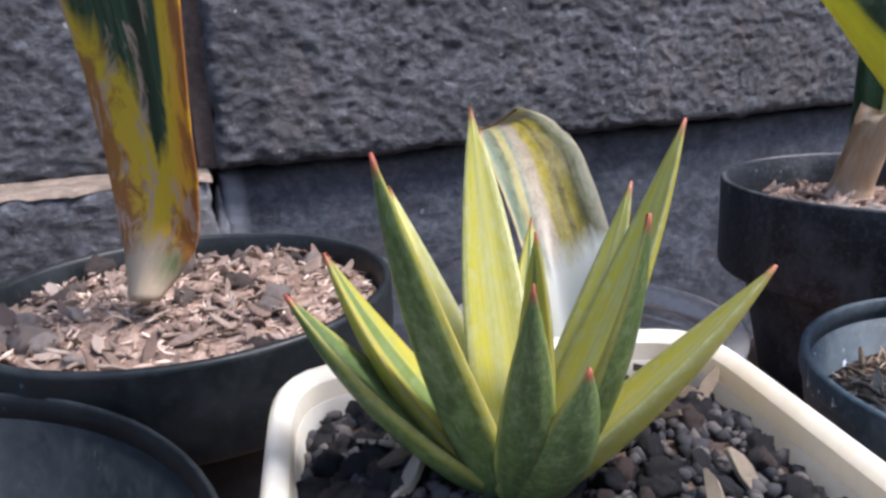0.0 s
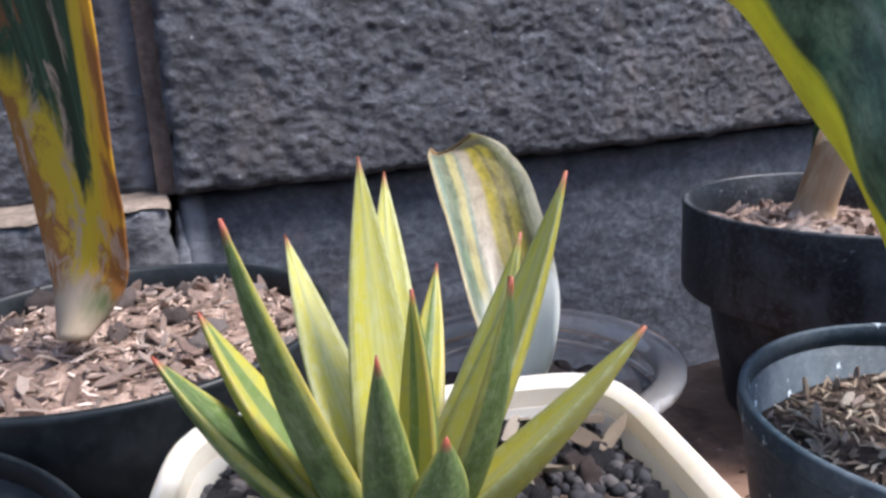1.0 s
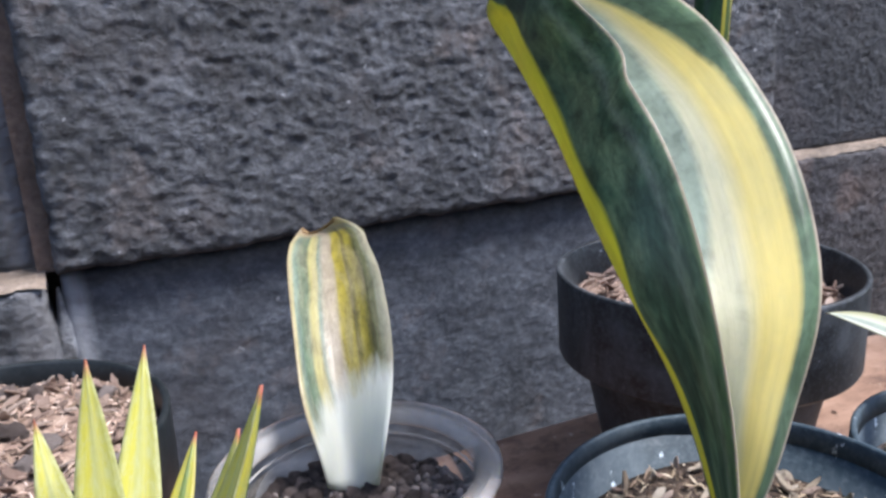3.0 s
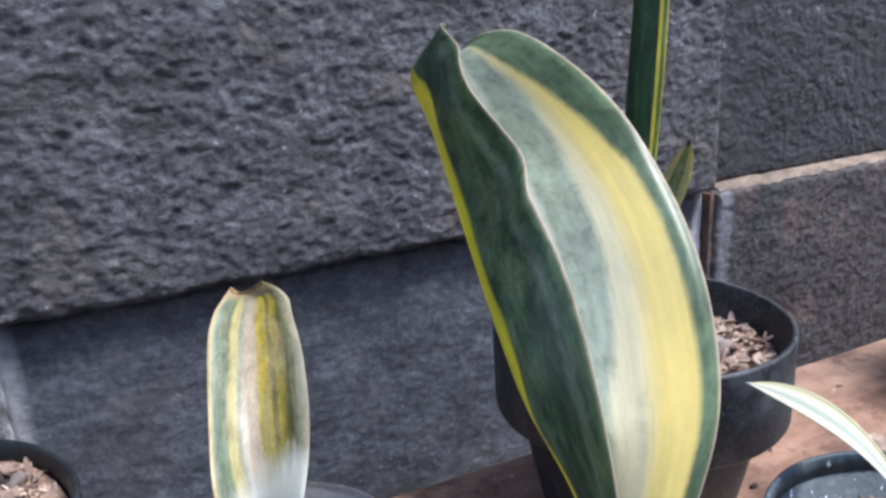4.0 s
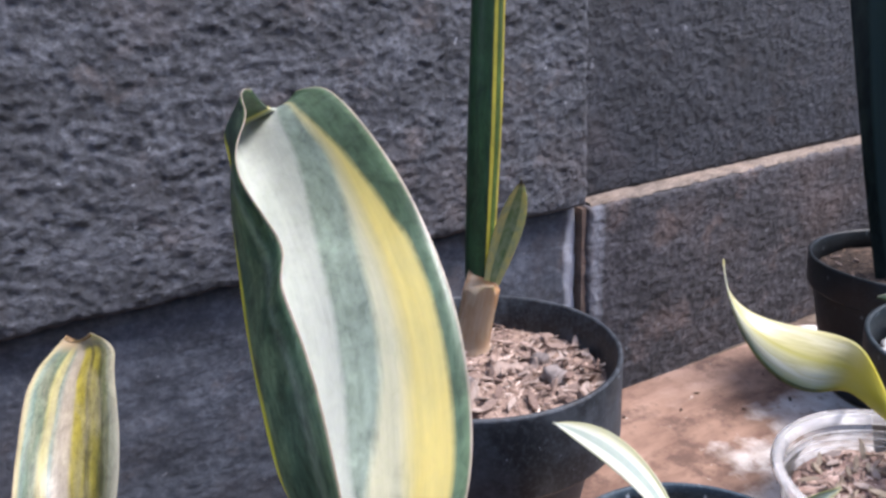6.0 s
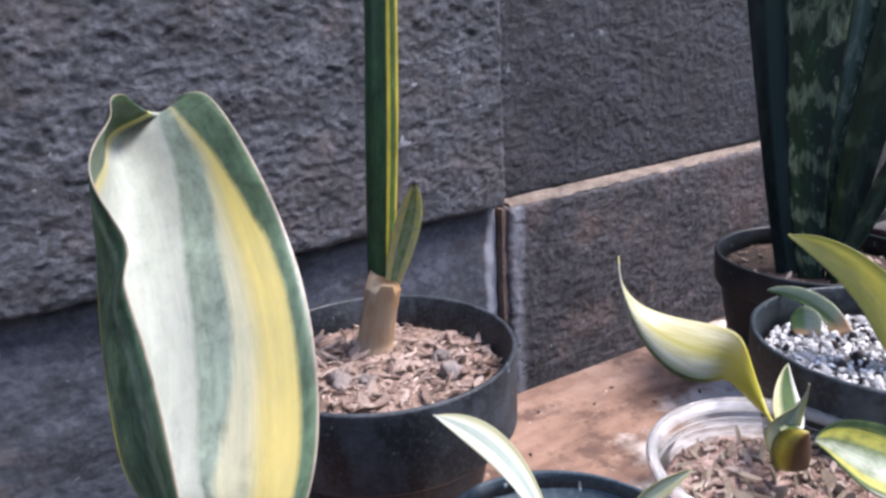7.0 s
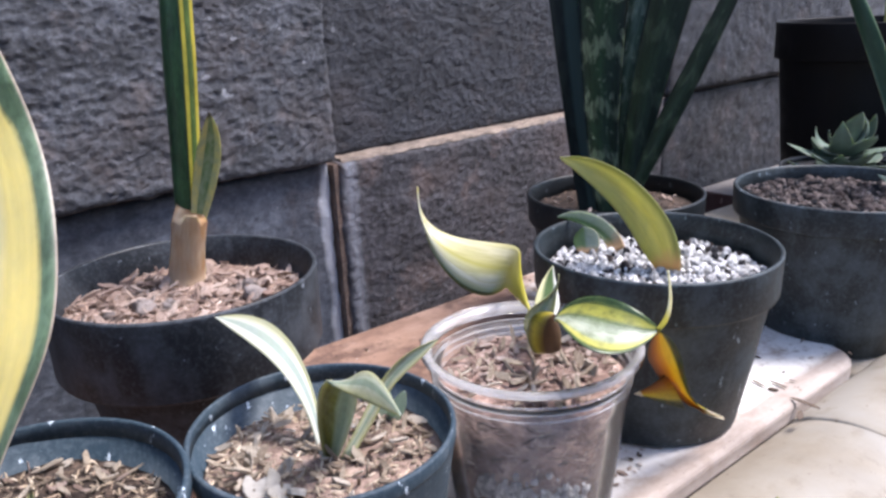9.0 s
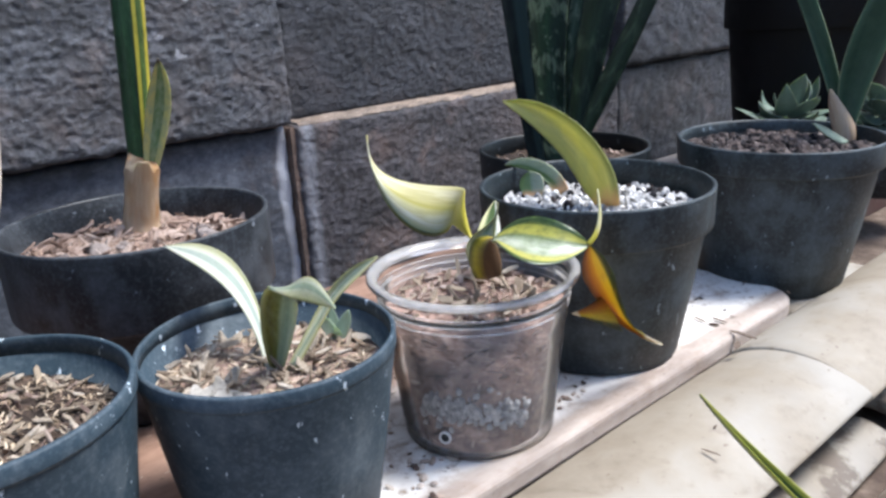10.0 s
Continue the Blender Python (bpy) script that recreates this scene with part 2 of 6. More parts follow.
wp = WHITE_POT.node_tree.nodes["Principled BSDF"]
wp.inputs["Subsurface Weight"].default_value = 0.5
wp.inputs["Subsurface Radius"].default_value = (0.012, 0.009, 0.006)
wp.inputs["Subsurface Scale"].default_value = 0.6
wt = WHITE_POT.node_tree
glow = node(wt, "ShaderNodeBsdfTranslucent", Color=(0.85, 0.76, 0.58, 1))
wmix = node(wt, "ShaderNodeMixShader", Fac=0.35)
wt.links.new(wp.outputs[0], wmix.inputs[1])
wt.links.new(glow.outputs[0], wmix.inputs[2])
wt.links.new(wmix.outputs[0], wt.nodes["Material Output"].inputs["Surface"])
SOIL = soil_mat("brown_soil", (0.10, 0.066, 0.052), (0.29, 0.205, 0.165), (0.48, 0.37, 0.30))
SOIL_CUP = soil_mat("moist_soil", (0.06, 0.038, 0.030), (0.25, 0.165, 0.135), (0.52, 0.39, 0.33), 150)
SOIL_DARK = soil_mat("dark_soil", (0.018, 0.014, 0.012), (0.06, 0.045, 0.038), (0.16, 0.11, 0.08))
SOIL_GREY = soil_mat("grey_soil", (0.03, 0.028, 0.028), (0.09, 0.082, 0.08), (0.2, 0.18, 0.17))
CHIP = grain_mat("wood_chip", (0.25, 0.165, 0.135), (0.47, 0.345, 0.285), (0.66, 0.54, 0.465))
CHIP_DARK = grain_mat("dark_chip", (0.03, 0.018, 0.015), (0.085, 0.05, 0.04), (0.17, 0.11, 0.09))
CHIP_PALE = grain_mat("pale_chip", (0.46, 0.42, 0.36), (0.58, 0.54, 0.48), (0.68, 0.64, 0.58))
CHIP_TAN = grain_mat("tan_chip", (0.20, 0.145, 0.105), (0.50, 0.41, 0.31), (0.72, 0.64, 0.54))
LAVA = grain_mat("lava_grain", (0.018, 0.018, 0.022), (0.045, 0.044, 0.05), (0.12, 0.085, 0.075), 0.9, 700, 0.25, 0.0022)
GRAVEL = grain_mat("gravel", (0.045, 0.036, 0.035), (0.105, 0.082, 0.077), (0.21, 0.165, 0.15), 0.85, 500)
GRAVEL_PALE = grain_mat("pale_gravel", (0.17, 0.14, 0.13), (0.29, 0.245, 0.23), (0.42, 0.36, 0.335), 0.85, 500)
PUMICE = grain_mat("pumice", (0.34, 0.34, 0.345), (0.72, 0.71, 0.70), (0.88, 0.87, 0.86), 0.9, 500)

GREEN = (0.036, 0.088, 0.036)
DEEP = (0.012, 0.040, 0.022)
GREYGREEN = (0.20, 0.27, 0.225)
YELLOW = (0.58, 0.47, 0.05)
PINK = (0.42, 0.34, 0.28)
MARGIN = (0.095, 0.150, 0.090)
BIG = leaf_mat("broad_leaf_inside", [(0.0, MARGIN), (1.0, MARGIN)], mottle=0.22, mottle_colour=(0.24, 0.31, 0.24), warp=0.022, stretch=(7.0, 6.0, 1.0), sparse=0.05, spec=0.3, marble=0.7, bounds=(
    (0.012, (0.68, 0.58, 0.20), [(0.0, 0.03), (0.438, 0.05), (0.612, 0.09), (0.7, 0.20), (0.85, 0.39), (1.0, 0.52)]),
    (0.045, (0.43, 0.46, 0.41), [(0.0, 0.10), (0.438, 0.16), (0.656, 0.23), (0.79, 0.37), (0.895, 0.50), (1.0, 0.58)]),
    (0.012, (0.24, 0.30, 0.245), [(0.0, 0.62), (0.263, 0.62), (0.42, 0.61), (0.612, 0.65), (0.79, 0.71), (1.0, 0.72)]),
    (0.016, (0.50, 0.49, 0.34), [(0.0, 0.64), (0.245, 0.66), (0.376, 0.73), (0.569, 0.772), (0.73, 0.812), (0.925, 0.79), (1.0, 0.77)]),
    (0.030, (0.64, 0.53, 0.18), [(0.0, 0.80), (0.149, 0.79), (0.28, 0.79), (0.394, 0.815), (0.569, 0.82), (0.73, 0.832), (0.895, 0.80), (1.0, 0.78)]),
    (0.012, MARGIN, [(0.0, 0.94), (0.438, 0.94), (0.525, 0.935), (0.578, 0.912), (0.73, 0.868), (0.88, 0.81), (1.0, 0.79)])))
BIG_OUT = leaf_mat("broad_leaf_outside", [(0.0, PINK), (0.012, (0.07, 0.135, 0.08)), (0.05, (0.085, 0.155, 0.095)), (0.085, (0.19, 0.25, 0.20)), (0.11, (0.07, 0.13, 0.082)), (1.0, (0.07, 0.13, 0.078))], mottle=0.85, mottle_colour=(0.22, 0.29, 0.17), warp=0.02, stretch=(8.0, 7.0, 1.0), sparse=0.02, thin=0.5, spec=0.45, marble=1.0, clean=True, bounds=(
    (0.010, (0.90, 0.82, 0.06), [(0.0, 0.325), (0.21, 0.305), (0.324, 0.28), (0.481, 0.265), (0.612, 0.255), (0.79, 0.28), (0.925, 0.40), (1.0, 0.44)]),
    (0.010, MARGIN, [(0.0, 0.44), (1.0, 0.46)])))
CUTTING = leaf_mat("cutting_leaf", [(0.0, (0.44, 0.35, 0.22)), (0.03, (0.46, 0.41, 0.22)), (0.08, GREYGREEN), (0.15, (0.12, 0.18, 0.12)), (0.23, (0.15, 0.20, 0.13)), (0.275, (0.46, 0.41, 0.17)), (0.34, (0.44, 0.40, 0.20)), (0.37, GREYGREEN), (0.42, (0.42, 0.36, 0.27)), (0.52, (0.42, 0.35, 0.25)), (0.56, (0.38, 0.31, 0.05)), (0.65, (0.35, 0.29, 0.045)), (0.68, (0.10, 0.085, 0.02)), (0.72, (0.31, 0.26, 0.04)), (0.78, (0.22, 0.19, 0.03)), (0.82, (0.08, 0.08, 0.03)), (0.88, (0.16, 0.17, 0.08)), (0.91, (0.27, 0.28, 0.18)), (0.95, (0.40, 0.39, 0.27)), (1.0, (0.52, 0.47, 0.32))], mottle=0.5, mottle_colour=(0.36, 0.32, 0.22), stretch=(9.0, 4.0, 1.0), dead=(0.08, 0.16, (0.54, 0.56, 0.51)), warp=0.07, lean=0.2, tip=(0.93, (0.33, 0.26, 0.16)), marble=0.7)
DRY_EDGE = leaf_mat("dried_leaf_edge", [(0.0, (0.30, 0.20, 0.10)), (0.4, (0.20, 0.12, 0.05)), (1.0, (0.38, 0.28, 0.16))], mottle=0.6, mottle_colour=(0.10, 0.06, 0.03), rough=0.8, stretch=(4.0, 14.0, 1.0))
ROSETTE = leaf_mat("rosette_leaf", [(0.0, (0.42, 0.34, 0.08)), (0.03, (0.47, 0.43, 0.06)), (0.26, (0.45, 0.42, 0.09)), (0.30, (0.14, 0.21, 0.06)), (0.70, (0.15, 0.22, 0.06)), (0.74, (0.45, 0.43, 0.09)), (0.97, (0.47, 0.43, 0.06)), (1.0, (0.42, 0.34, 0.08))], tip=(0.935, (0.38, 0.10, 0.07)), mottle=0.45, mottle_colour=(0.26, 0.33, 0.17), stretch=(1.5, 26.0, 1.0))
ROSETTE_GREEN = leaf_mat("rosette_green", [(0.0, (0.42, 0.38, 0.10)), (0.05, (0.36, 0.36, 0.06)), (0.12, (0.13, 0.20, 0.06)), (0.5, (0.095, 0.16, 0.055)), (0.88, (0.14, 0.21, 0.06)), (0.95, (0.42, 0.40, 0.09)), (1.0, (0.42, 0.38, 0.10))], tip=(0.935, (0.38, 0.09, 0.06)), mottle=0.5, mottle_colour=(0.30, 0.36, 0.20), stretch=(7.0, 28.0, 1.0), warp=0.1, marble=0.6)
ROSETTE_YELLOW = leaf_mat("rosette_yellow", [(0.0, (0.40, 0.40, 0.16)), (0.10, (0.55, 0.52, 0.08)), (0.30, (0.64, 0.59, 0.10)), (0.42, (0.53, 0.53, 0.18)), (0.55, (0.57, 0.56, 0.19)), (0.70, (0.65, 0.61, 0.14)), (0.90, (0.52, 0.50, 0.12)), (1.0, (0.40, 0.40, 0.16))], tip=(0.94, (0.45, 0.16, 0.10)), mottle=0.6, mottle_colour=(0.60, 0.62, 0.34), stretch=(6.0, 22.0, 1.0), warp=0.12, thin=0.3)
STRIPED = leaf_mat("striped_leaf", [(0.0, DEEP), (0.48, GREEN), (0.565, DEEP), (0.58, (0.48, 0.42, 0.06)), (0.60, (0.48, 0.42, 0.06)), (0.615, (0.06, 0.11, 0.03)), (0.68, (0.09, 0.14, 0.04)), (0.70, YELLOW), (0.755, (0.5, 0.43, 0.06)), (0.775, DEEP), (1.0, DEEP)], mottle=0.3, warp=0.04, spec=0.28, marble=0.8)
PUP = leaf_mat("pup_leaf", [(0.0, (0.66, 0.58, 0.22)), (0.26, (0.60, 0.55, 0.20)), (0.33, (0.10, 0.18, 0.07)), (0.5, (0.20, 0.29, 0.13)), (0.68, (0.10, 0.18, 0.07)), (0.76, (0.55, 0.52, 0.20)), (1.0, (0.66, 0.58, 0.22))], mottle=0.85, mottle_colour=(0.34, 0.40, 0.25), stretch=(4.0, 12.0, 1.0), tip=(0.92, (0.05, 0.04, 0.03)), bands=5.0, warp=0.2)
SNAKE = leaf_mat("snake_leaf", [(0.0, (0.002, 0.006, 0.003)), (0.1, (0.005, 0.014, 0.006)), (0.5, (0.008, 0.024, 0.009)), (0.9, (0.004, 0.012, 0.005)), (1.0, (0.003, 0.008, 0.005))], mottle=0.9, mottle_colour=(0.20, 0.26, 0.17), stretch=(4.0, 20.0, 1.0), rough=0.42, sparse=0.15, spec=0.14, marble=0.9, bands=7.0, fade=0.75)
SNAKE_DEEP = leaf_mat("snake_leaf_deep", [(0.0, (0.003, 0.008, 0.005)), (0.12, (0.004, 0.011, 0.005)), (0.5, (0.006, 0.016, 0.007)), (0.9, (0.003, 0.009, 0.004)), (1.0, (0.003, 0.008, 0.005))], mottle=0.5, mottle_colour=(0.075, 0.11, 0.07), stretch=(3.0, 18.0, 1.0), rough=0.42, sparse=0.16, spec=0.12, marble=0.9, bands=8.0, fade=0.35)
SHEATH_TAN = leaf_mat("tan_sheath", [(0.0, (0.26, 0.15, 0.09)), (0.3, (0.42, 0.29, 0.19)), (0.6, (0.48, 0.37, 0.27)), (1.0, (0.30, 0.18, 0.11))], mottle=0.6, mottle_colour=(0.52, 0.44, 0.34), rough=0.8, warp=0.3, stretch=(14.0, 2.5, 1.0))
SMOOTH_LEAF = leaf_mat("smooth_leaf", [(0.0, (0.22, 0.26, 0.16)), (0.04, (0.05, 0.10, 0.06)), (0.2, (0.018, 0.05, 0.028)), (0.8, (0.022, 0.06, 0.032)), (0.96, (0.06, 0.12, 0.07)), (1.0, (0.24, 0.28, 0.18))], mottle=0.3, mottle_colour=(0.05, 0.10, 0.06), rough=0.38, spec=0.25)
# black half and grey-teal half: the fold's dim and reflecting faces as colour
SNAKE_DARK = leaf_mat("snake_leaf_dark", [(0.0, (0.003, 0.006, 0.005)), (0.36, (0.003, 0.006, 0.005)), (0.46, (0.018, 0.034, 0.030)), (1.0, (0.034, 0.058, 0.050))], mottle=0.3, mottle_colour=(0.03, 0.045, 0.035), rough=0.45, spec=0.14)
# pale middle holds the leaf's sheen as colour, along with its flecks
SNAKE_PALE = leaf_mat("snake_leaf_pale", [(0.0, (0.003, 0.010, 0.005)), (0.2, (0.03, 0.06, 0.035)), (0.5, (0.10, 0.15, 0.105)), (0.8, (0.03, 0.06, 0.035)), (1.0, (0.003, 0.010, 0.005))], mottle=0.9, mottle_colour=(0.36, 0.43, 0.32), stretch=(2.6, 26.0, 1.0), rough=0.36, sparse=0.13, bands=9.0, spec=0.16, marble=0.6, fade=0.6)


def burnt_mat():
    """Green above, scorched yellow, orange and rust lower down, bleached at the foot."""
    m = bpy.data.materials.new("burnt_leaf")
    nt, b = links(m)
    uv = nt.nodes.new("ShaderNodeUVMap")
    sep = nt.nodes.new("ShaderNodeSeparateXYZ")
    nt.links.new(uv.outputs[0], sep.inputs[0])

    def patches(sx, sy, shift, detail=4.0):
        mp = nt.nodes.new("ShaderNodeMapping")
        mp.inputs["Scale"].default_value = (sx, sy, 1)
        mp.inputs["Location"].default_value = (shift, shift * 2, 0)
        nt.links.new(uv.outputs[0], mp.inputs["Vector"])
        n = node(nt, "ShaderNodeTexNoise", Scale=1.0, Detail=detail, Roughness=0.62, Distortion=0.6)
        nt.links.new(mp.outputs[0], n.inputs["Vector"])
        return n.outputs[0]
    u, v = sep.outputs[0], sep.outputs[1]
    big, fine, rusty = patches(4, 7, 1.0), patches(22, 10, 4.0), patches(5, 11, 9.0)
    side = math_node(nt, "MULTIPLY", math_node(nt, "ABSOLUTE", math_node(nt, "SUBTRACT", u, 0.5)), 2.0)
    c = ramp(nt, [(0.3, (0.014, 0.036, 0.016)), (0.55, (0.035, 0.085, 0.045)), (0.75, (0.10, 0.17, 0.10))], fine).outputs[0]
    # shade in the crease of the fold is put into the colour
    fold = ramp(nt, [(0.40, grey(0)), (0.48, grey(0.85)), (0.54, grey(0.85)), (0.60, grey(0))], u).outputs[0]
    c = mix(nt, fold, c, (0.012, 0.028, 0.012))
    # how far down the blade has turned: sooner along its margins
    turned = math_node(nt, "SUBTRACT", math_node(nt, "MULTIPLY", side, 0.26), v)
    turned = math_node(nt, "ADD", turned, math_node(nt, "MULTIPLY", math_node(nt, "SUBTRACT", big, 0.5), 0.42))
    turned = math_node(nt, "ADD", turned, math_node(nt, "MULTIPLY", math_node(nt, "MAXIMUM", math_node(nt, "SUBTRACT", u, 0.66), 0.0), 1.6))
    turned = math_node(nt, "ADD", turned, 0.60)
    c = mix(nt, ramp(nt, [(0.13, grey(0)), (0.21, grey(0.95))], turned).outputs[0], c, (0.66, 0.47, 0.03))
    c = mix(nt, ramp(nt, [(0.30, grey(0)), (0.52, grey(0.75))], turned).outputs[0], c, (0.68, 0.34, 0.035))
    scorch = math_node(nt, "ADD", math_node(nt, "MULTIPLY", side, 0.34), math_node(nt, "MULTIPLY", rusty, 0.9))
    scorch = math_node(nt, "SUBTRACT", scorch, math_node(nt, "MULTIPLY", v, 0.42))
    c = mix(nt, ramp(nt, [(0.43, grey(0)), (0.55, grey(0.85))], scorch).outputs[0], c, (0.30, 0.11, 0.04))
    pale = math_node(nt, "SUBTRACT", patches(6, 9, 15.0), math_node(nt, "MULTIPLY", v, 0.22))
    c = mix(nt, ramp(nt, [(0.43, grey(0)), (0.52, grey(0.85))], pale).outputs[0], c, (0.50, 0.36, 0.27))
    foot = math_node(nt, "ADD", v, math_node(nt, "MULTIPLY", math_node(nt, "SUBTRACT", big, 0.5), 0.12))
    c = mix(nt, ramp(nt, [(0.15, grey(0.95)), (0.22, grey(0))], foot).outputs[0], c, (0.46, 0.37, 0.27))
    # a patch at the foot that has stayed green
    du = math_node(nt, "MULTIPLY", math_node(nt, "SUBTRACT", u, 0.80), 0.8)
    dv = math_node(nt, "MULTIPLY", math_node(nt, "SUBTRACT", v, 0.16), 2.2)
    gd = math_node(nt, "SQRT", math_node(nt, "ADD", math_node(nt, "MULTIPLY", du, du), math_node(nt, "MULTIPLY", dv, dv)))
    gd = math_node(nt, "ADD", gd, math_node(nt, "MULTIPLY", math_node(nt, "SUBTRACT", fine, 0.5), 0.25))
    c = mix(nt, ramp(nt, [(0.02, grey(0.8)), (0.24, grey(0))], gd).outputs[0], c, (0.06, 0.12, 0.035))
    nt.links.new(c, b.inputs["Base Color"])
    b.inputs["Roughness"].default_value = 0.5
    b.inputs["Specular IOR Level"].default_value = 0.35
    bump(nt, b, fine, 0.4, 0.0008)
    tr = nt.nodes.new("ShaderNodeBsdfTranslucent")
    nt.links.new(c, tr.inputs["Color"])
    ms = nt.nodes.new("ShaderNodeMixShader")
    ms.inputs[0].default_value = 0.25
    nt.links.new(b.outputs[0], ms.inputs[1])
    nt.links.new(tr.outputs[0], ms.inputs[2])
    nt.links.new(ms.outputs[0], nt.nodes["Material Output"].inputs["Surface"])
    return m


BURNT = burnt_mat()
VARIEGATED = leaf_mat("variegated_leaf", [(0.0, (0.36, 0.36, 0.16)), (0.07, (0.46, 0.45, 0.27)), (0.2, (0.40, 0.42, 0.30)), (0.36, (0.45, 0.48, 0.38)), (0.47, (0.27, 0.34, 0.25)), (0.60, (0.30, 0.37, 0.28)), (0.68, (0.50, 0.51, 0.38)), (0.92, (0.50, 0.48, 0.26)), (1.0, (0.38, 0.36, 0.16))], mottle=0.4, mottle_colour=(0.24, 0.28, 0.15), warp=0.14, stretch=(5.0, 9.0, 1.0), marble=0.4, thin=0.3)
FOLDED = leaf_mat("folded_leaf", [(0.0, (0.50, 0.48, 0.22)), (0.10, (0.42, 0.40, 0.15)), (0.20, (0.19, 0.18, 0.03)), (0.46, (0.22, 0.23, 0.06)), (0.54, (0.36, 0.41, 0.28)), (0.70, (0.27, 0.34, 0.24)), (0.82, (0.42, 0.46, 0.36)), (1.0, (0.50, 0.50, 0.36))], mottle=0.4, mottle_colour=(0.30, 0.34, 0.22), warp=0.12, stretch=(6.0, 6.0, 1.0), marble=0.4, thin=0.3)
WHITE_LEAF = leaf_mat("white_leaf", [(0.0, (0.34, 0.36, 0.26)), (0.05, (0.46, 0.46, 0.34)), (0.14, (0.56, 0.57, 0.50)), (0.34, (0.54, 0.56, 0.50)), (0.44, (0.29, 0.35, 0.30)), (0.64, (0.31, 0.37, 0.32)), (0.74, (0.56, 0.57, 0.48)), (0.92, (0.50, 0.49, 0.30)), (1.0, (0.36, 0.36, 0.2))], mottle=0.3, mottle_colour=(0.42, 0.46, 0.40), warp=0.12)
DROOP = leaf_mat("drooping_leaf", [(0.0, (0.02, 0.045, 0.02)), (0.09, (0.035, 0.07, 0.03)), (0.14, (0.36, 0.36, 0.07)), (0.26, (0.45, 0.43, 0.09)), (0.34, (0.15, 0.20, 0.09)), (0.44, (0.36, 0.41, 0.30)), (0.58, (0.52, 0.55, 0.44)), (0.68, (0.40, 0.45, 0.33)), (0.76, (0.50, 0.48, 0.14)), (0.86, (0.54, 0.50, 0.12)), (0.91, (0.12, 0.16, 0.05)), (1.0, (0.02, 0.045, 0.02))], mottle=0.55, mottle_colour=(0.12, 0.17, 0.07), stretch=(5.0, 9.0, 1.0), warp=0.12, marble=0.5)
CURL = leaf_mat("curled_leaf", [(0.0, (0.02, 0.05, 0.025)), (0.06, (0.04, 0.08, 0.04)), (0.10, (0.34, 0.40, 0.28)), (0.20, (0.62, 0.63, 0.53)), (0.38, (0.62, 0.60, 0.38)), (0.50, (0.50, 0.45, 0.12)), (0.62, (0.60, 0.55, 0.28)), (0.85, (0.70, 0.67, 0.47)), (1.0, (0.60, 0.57, 0.34))], mottle=0.7, mottle_colour=(0.40, 0.36, 0.12), stretch=(9.0, 3.5, 1.0), sparse=-0.02, dead=(0.30, 0.50, (0.46, 0.40, 0.03)), lean=-0.1, warp=0.10)
STEM_LEAF = leaf_mat("stem_leaf", [(0.0, (0.62, 0.60, 0.34)), (0.25, (0.60, 0.60, 0.34)), (0.42, (0.08, 0.13, 0.05)), (0.75, (0.10, 0.16, 0.06)), (0.85, (0.62, 0.64, 0.55)), (1.0, (0.66, 0.66, 0.56))], mottle=0.2, warp=0.1)
ORANGE = leaf_mat("dying_leaf", [(0.0, (0.20, 0.07, 0.025)), (0.18, (0.48, 0.18, 0.03)), (0.36, (0.66, 0.36, 0.03)), (0.52, (0.74, 0.54, 0.04)), (0.70, (0.70, 0.54, 0.06)), (0.78, (0.16, 0.15, 0.03)), (0.86, (0.035, 0.055, 0.02)), (1.0, (0.025, 0.04, 0.018))], mottle=0.5, mottle_colour=(0.40, 0.17, 0.03), sparse=0.10, tip=(0.80, (0.70, 0.63, 0.47)), warp=0.16, stretch=(4.0, 7.0, 1.0), thin=0.42)
BROWN_LEAF = leaf_mat("browned_leaf", [(0.0, (0.05, 0.06, 0.02)), (0.25, (0.45, 0.36, 0.03)), (0.5, (0.10, 0.05, 0.02)), (1.0, (0.14, 0.08, 0.04))], mottle=0.3, mottle_colour=(0.05, 0.03, 0.02), warp=0.1)
LIME_LEAF = leaf_mat("lime_leaf", [(0.0, (0.42, 0.42, 0.18)), (0.12, (0.34, 0.35, 0.13)), (0.3, (0.70, 0.67, 0.25)), (0.5, (0.68, 0.64, 0.19)), (0.62, (0.75, 0.70, 0.25)), (0.95, (0.62, 0.58, 0.16)), (1.0, (0.5, 0.44, 0.14))], mottle=0.4, mottle_colour=(0.46, 0.50, 0.20), marble=0.5, dead=(0.02, 0.12, (0.66, 0.45, 0.24)), stretch=(5.0, 7.0, 1.0), thin=0.42)
SIDE = leaf_mat("side_leaf", [(0.0, (0.10, 0.17, 0.06)), (0.4, (0.14, 0.22, 0.08)), (0.55, (0.34, 0.40, 0.30)), (0.9, (0.46, 0.50, 0.40)), (1.0, (0.5, 0.5, 0.4))], mottle=0.3, mottle_colour=(0.10, 0.16, 0.06), dead=(0.08, 0.22, (0.50, 0.30, 0.16)))
SUCCULENT = leaf_mat("succulent_leaf", [(0.0, (0.26, 0.30, 0.24)), (0.08, (0.13, 0.18, 0.14)), (0.5, (0.17, 0.24, 0.19)), (0.92, (0.13, 0.18, 0.14)), (1.0, (0.26, 0.30, 0.24))], mottle=0.4, mottle_colour=(0.10, 0.16, 0.12), rough=0.55)
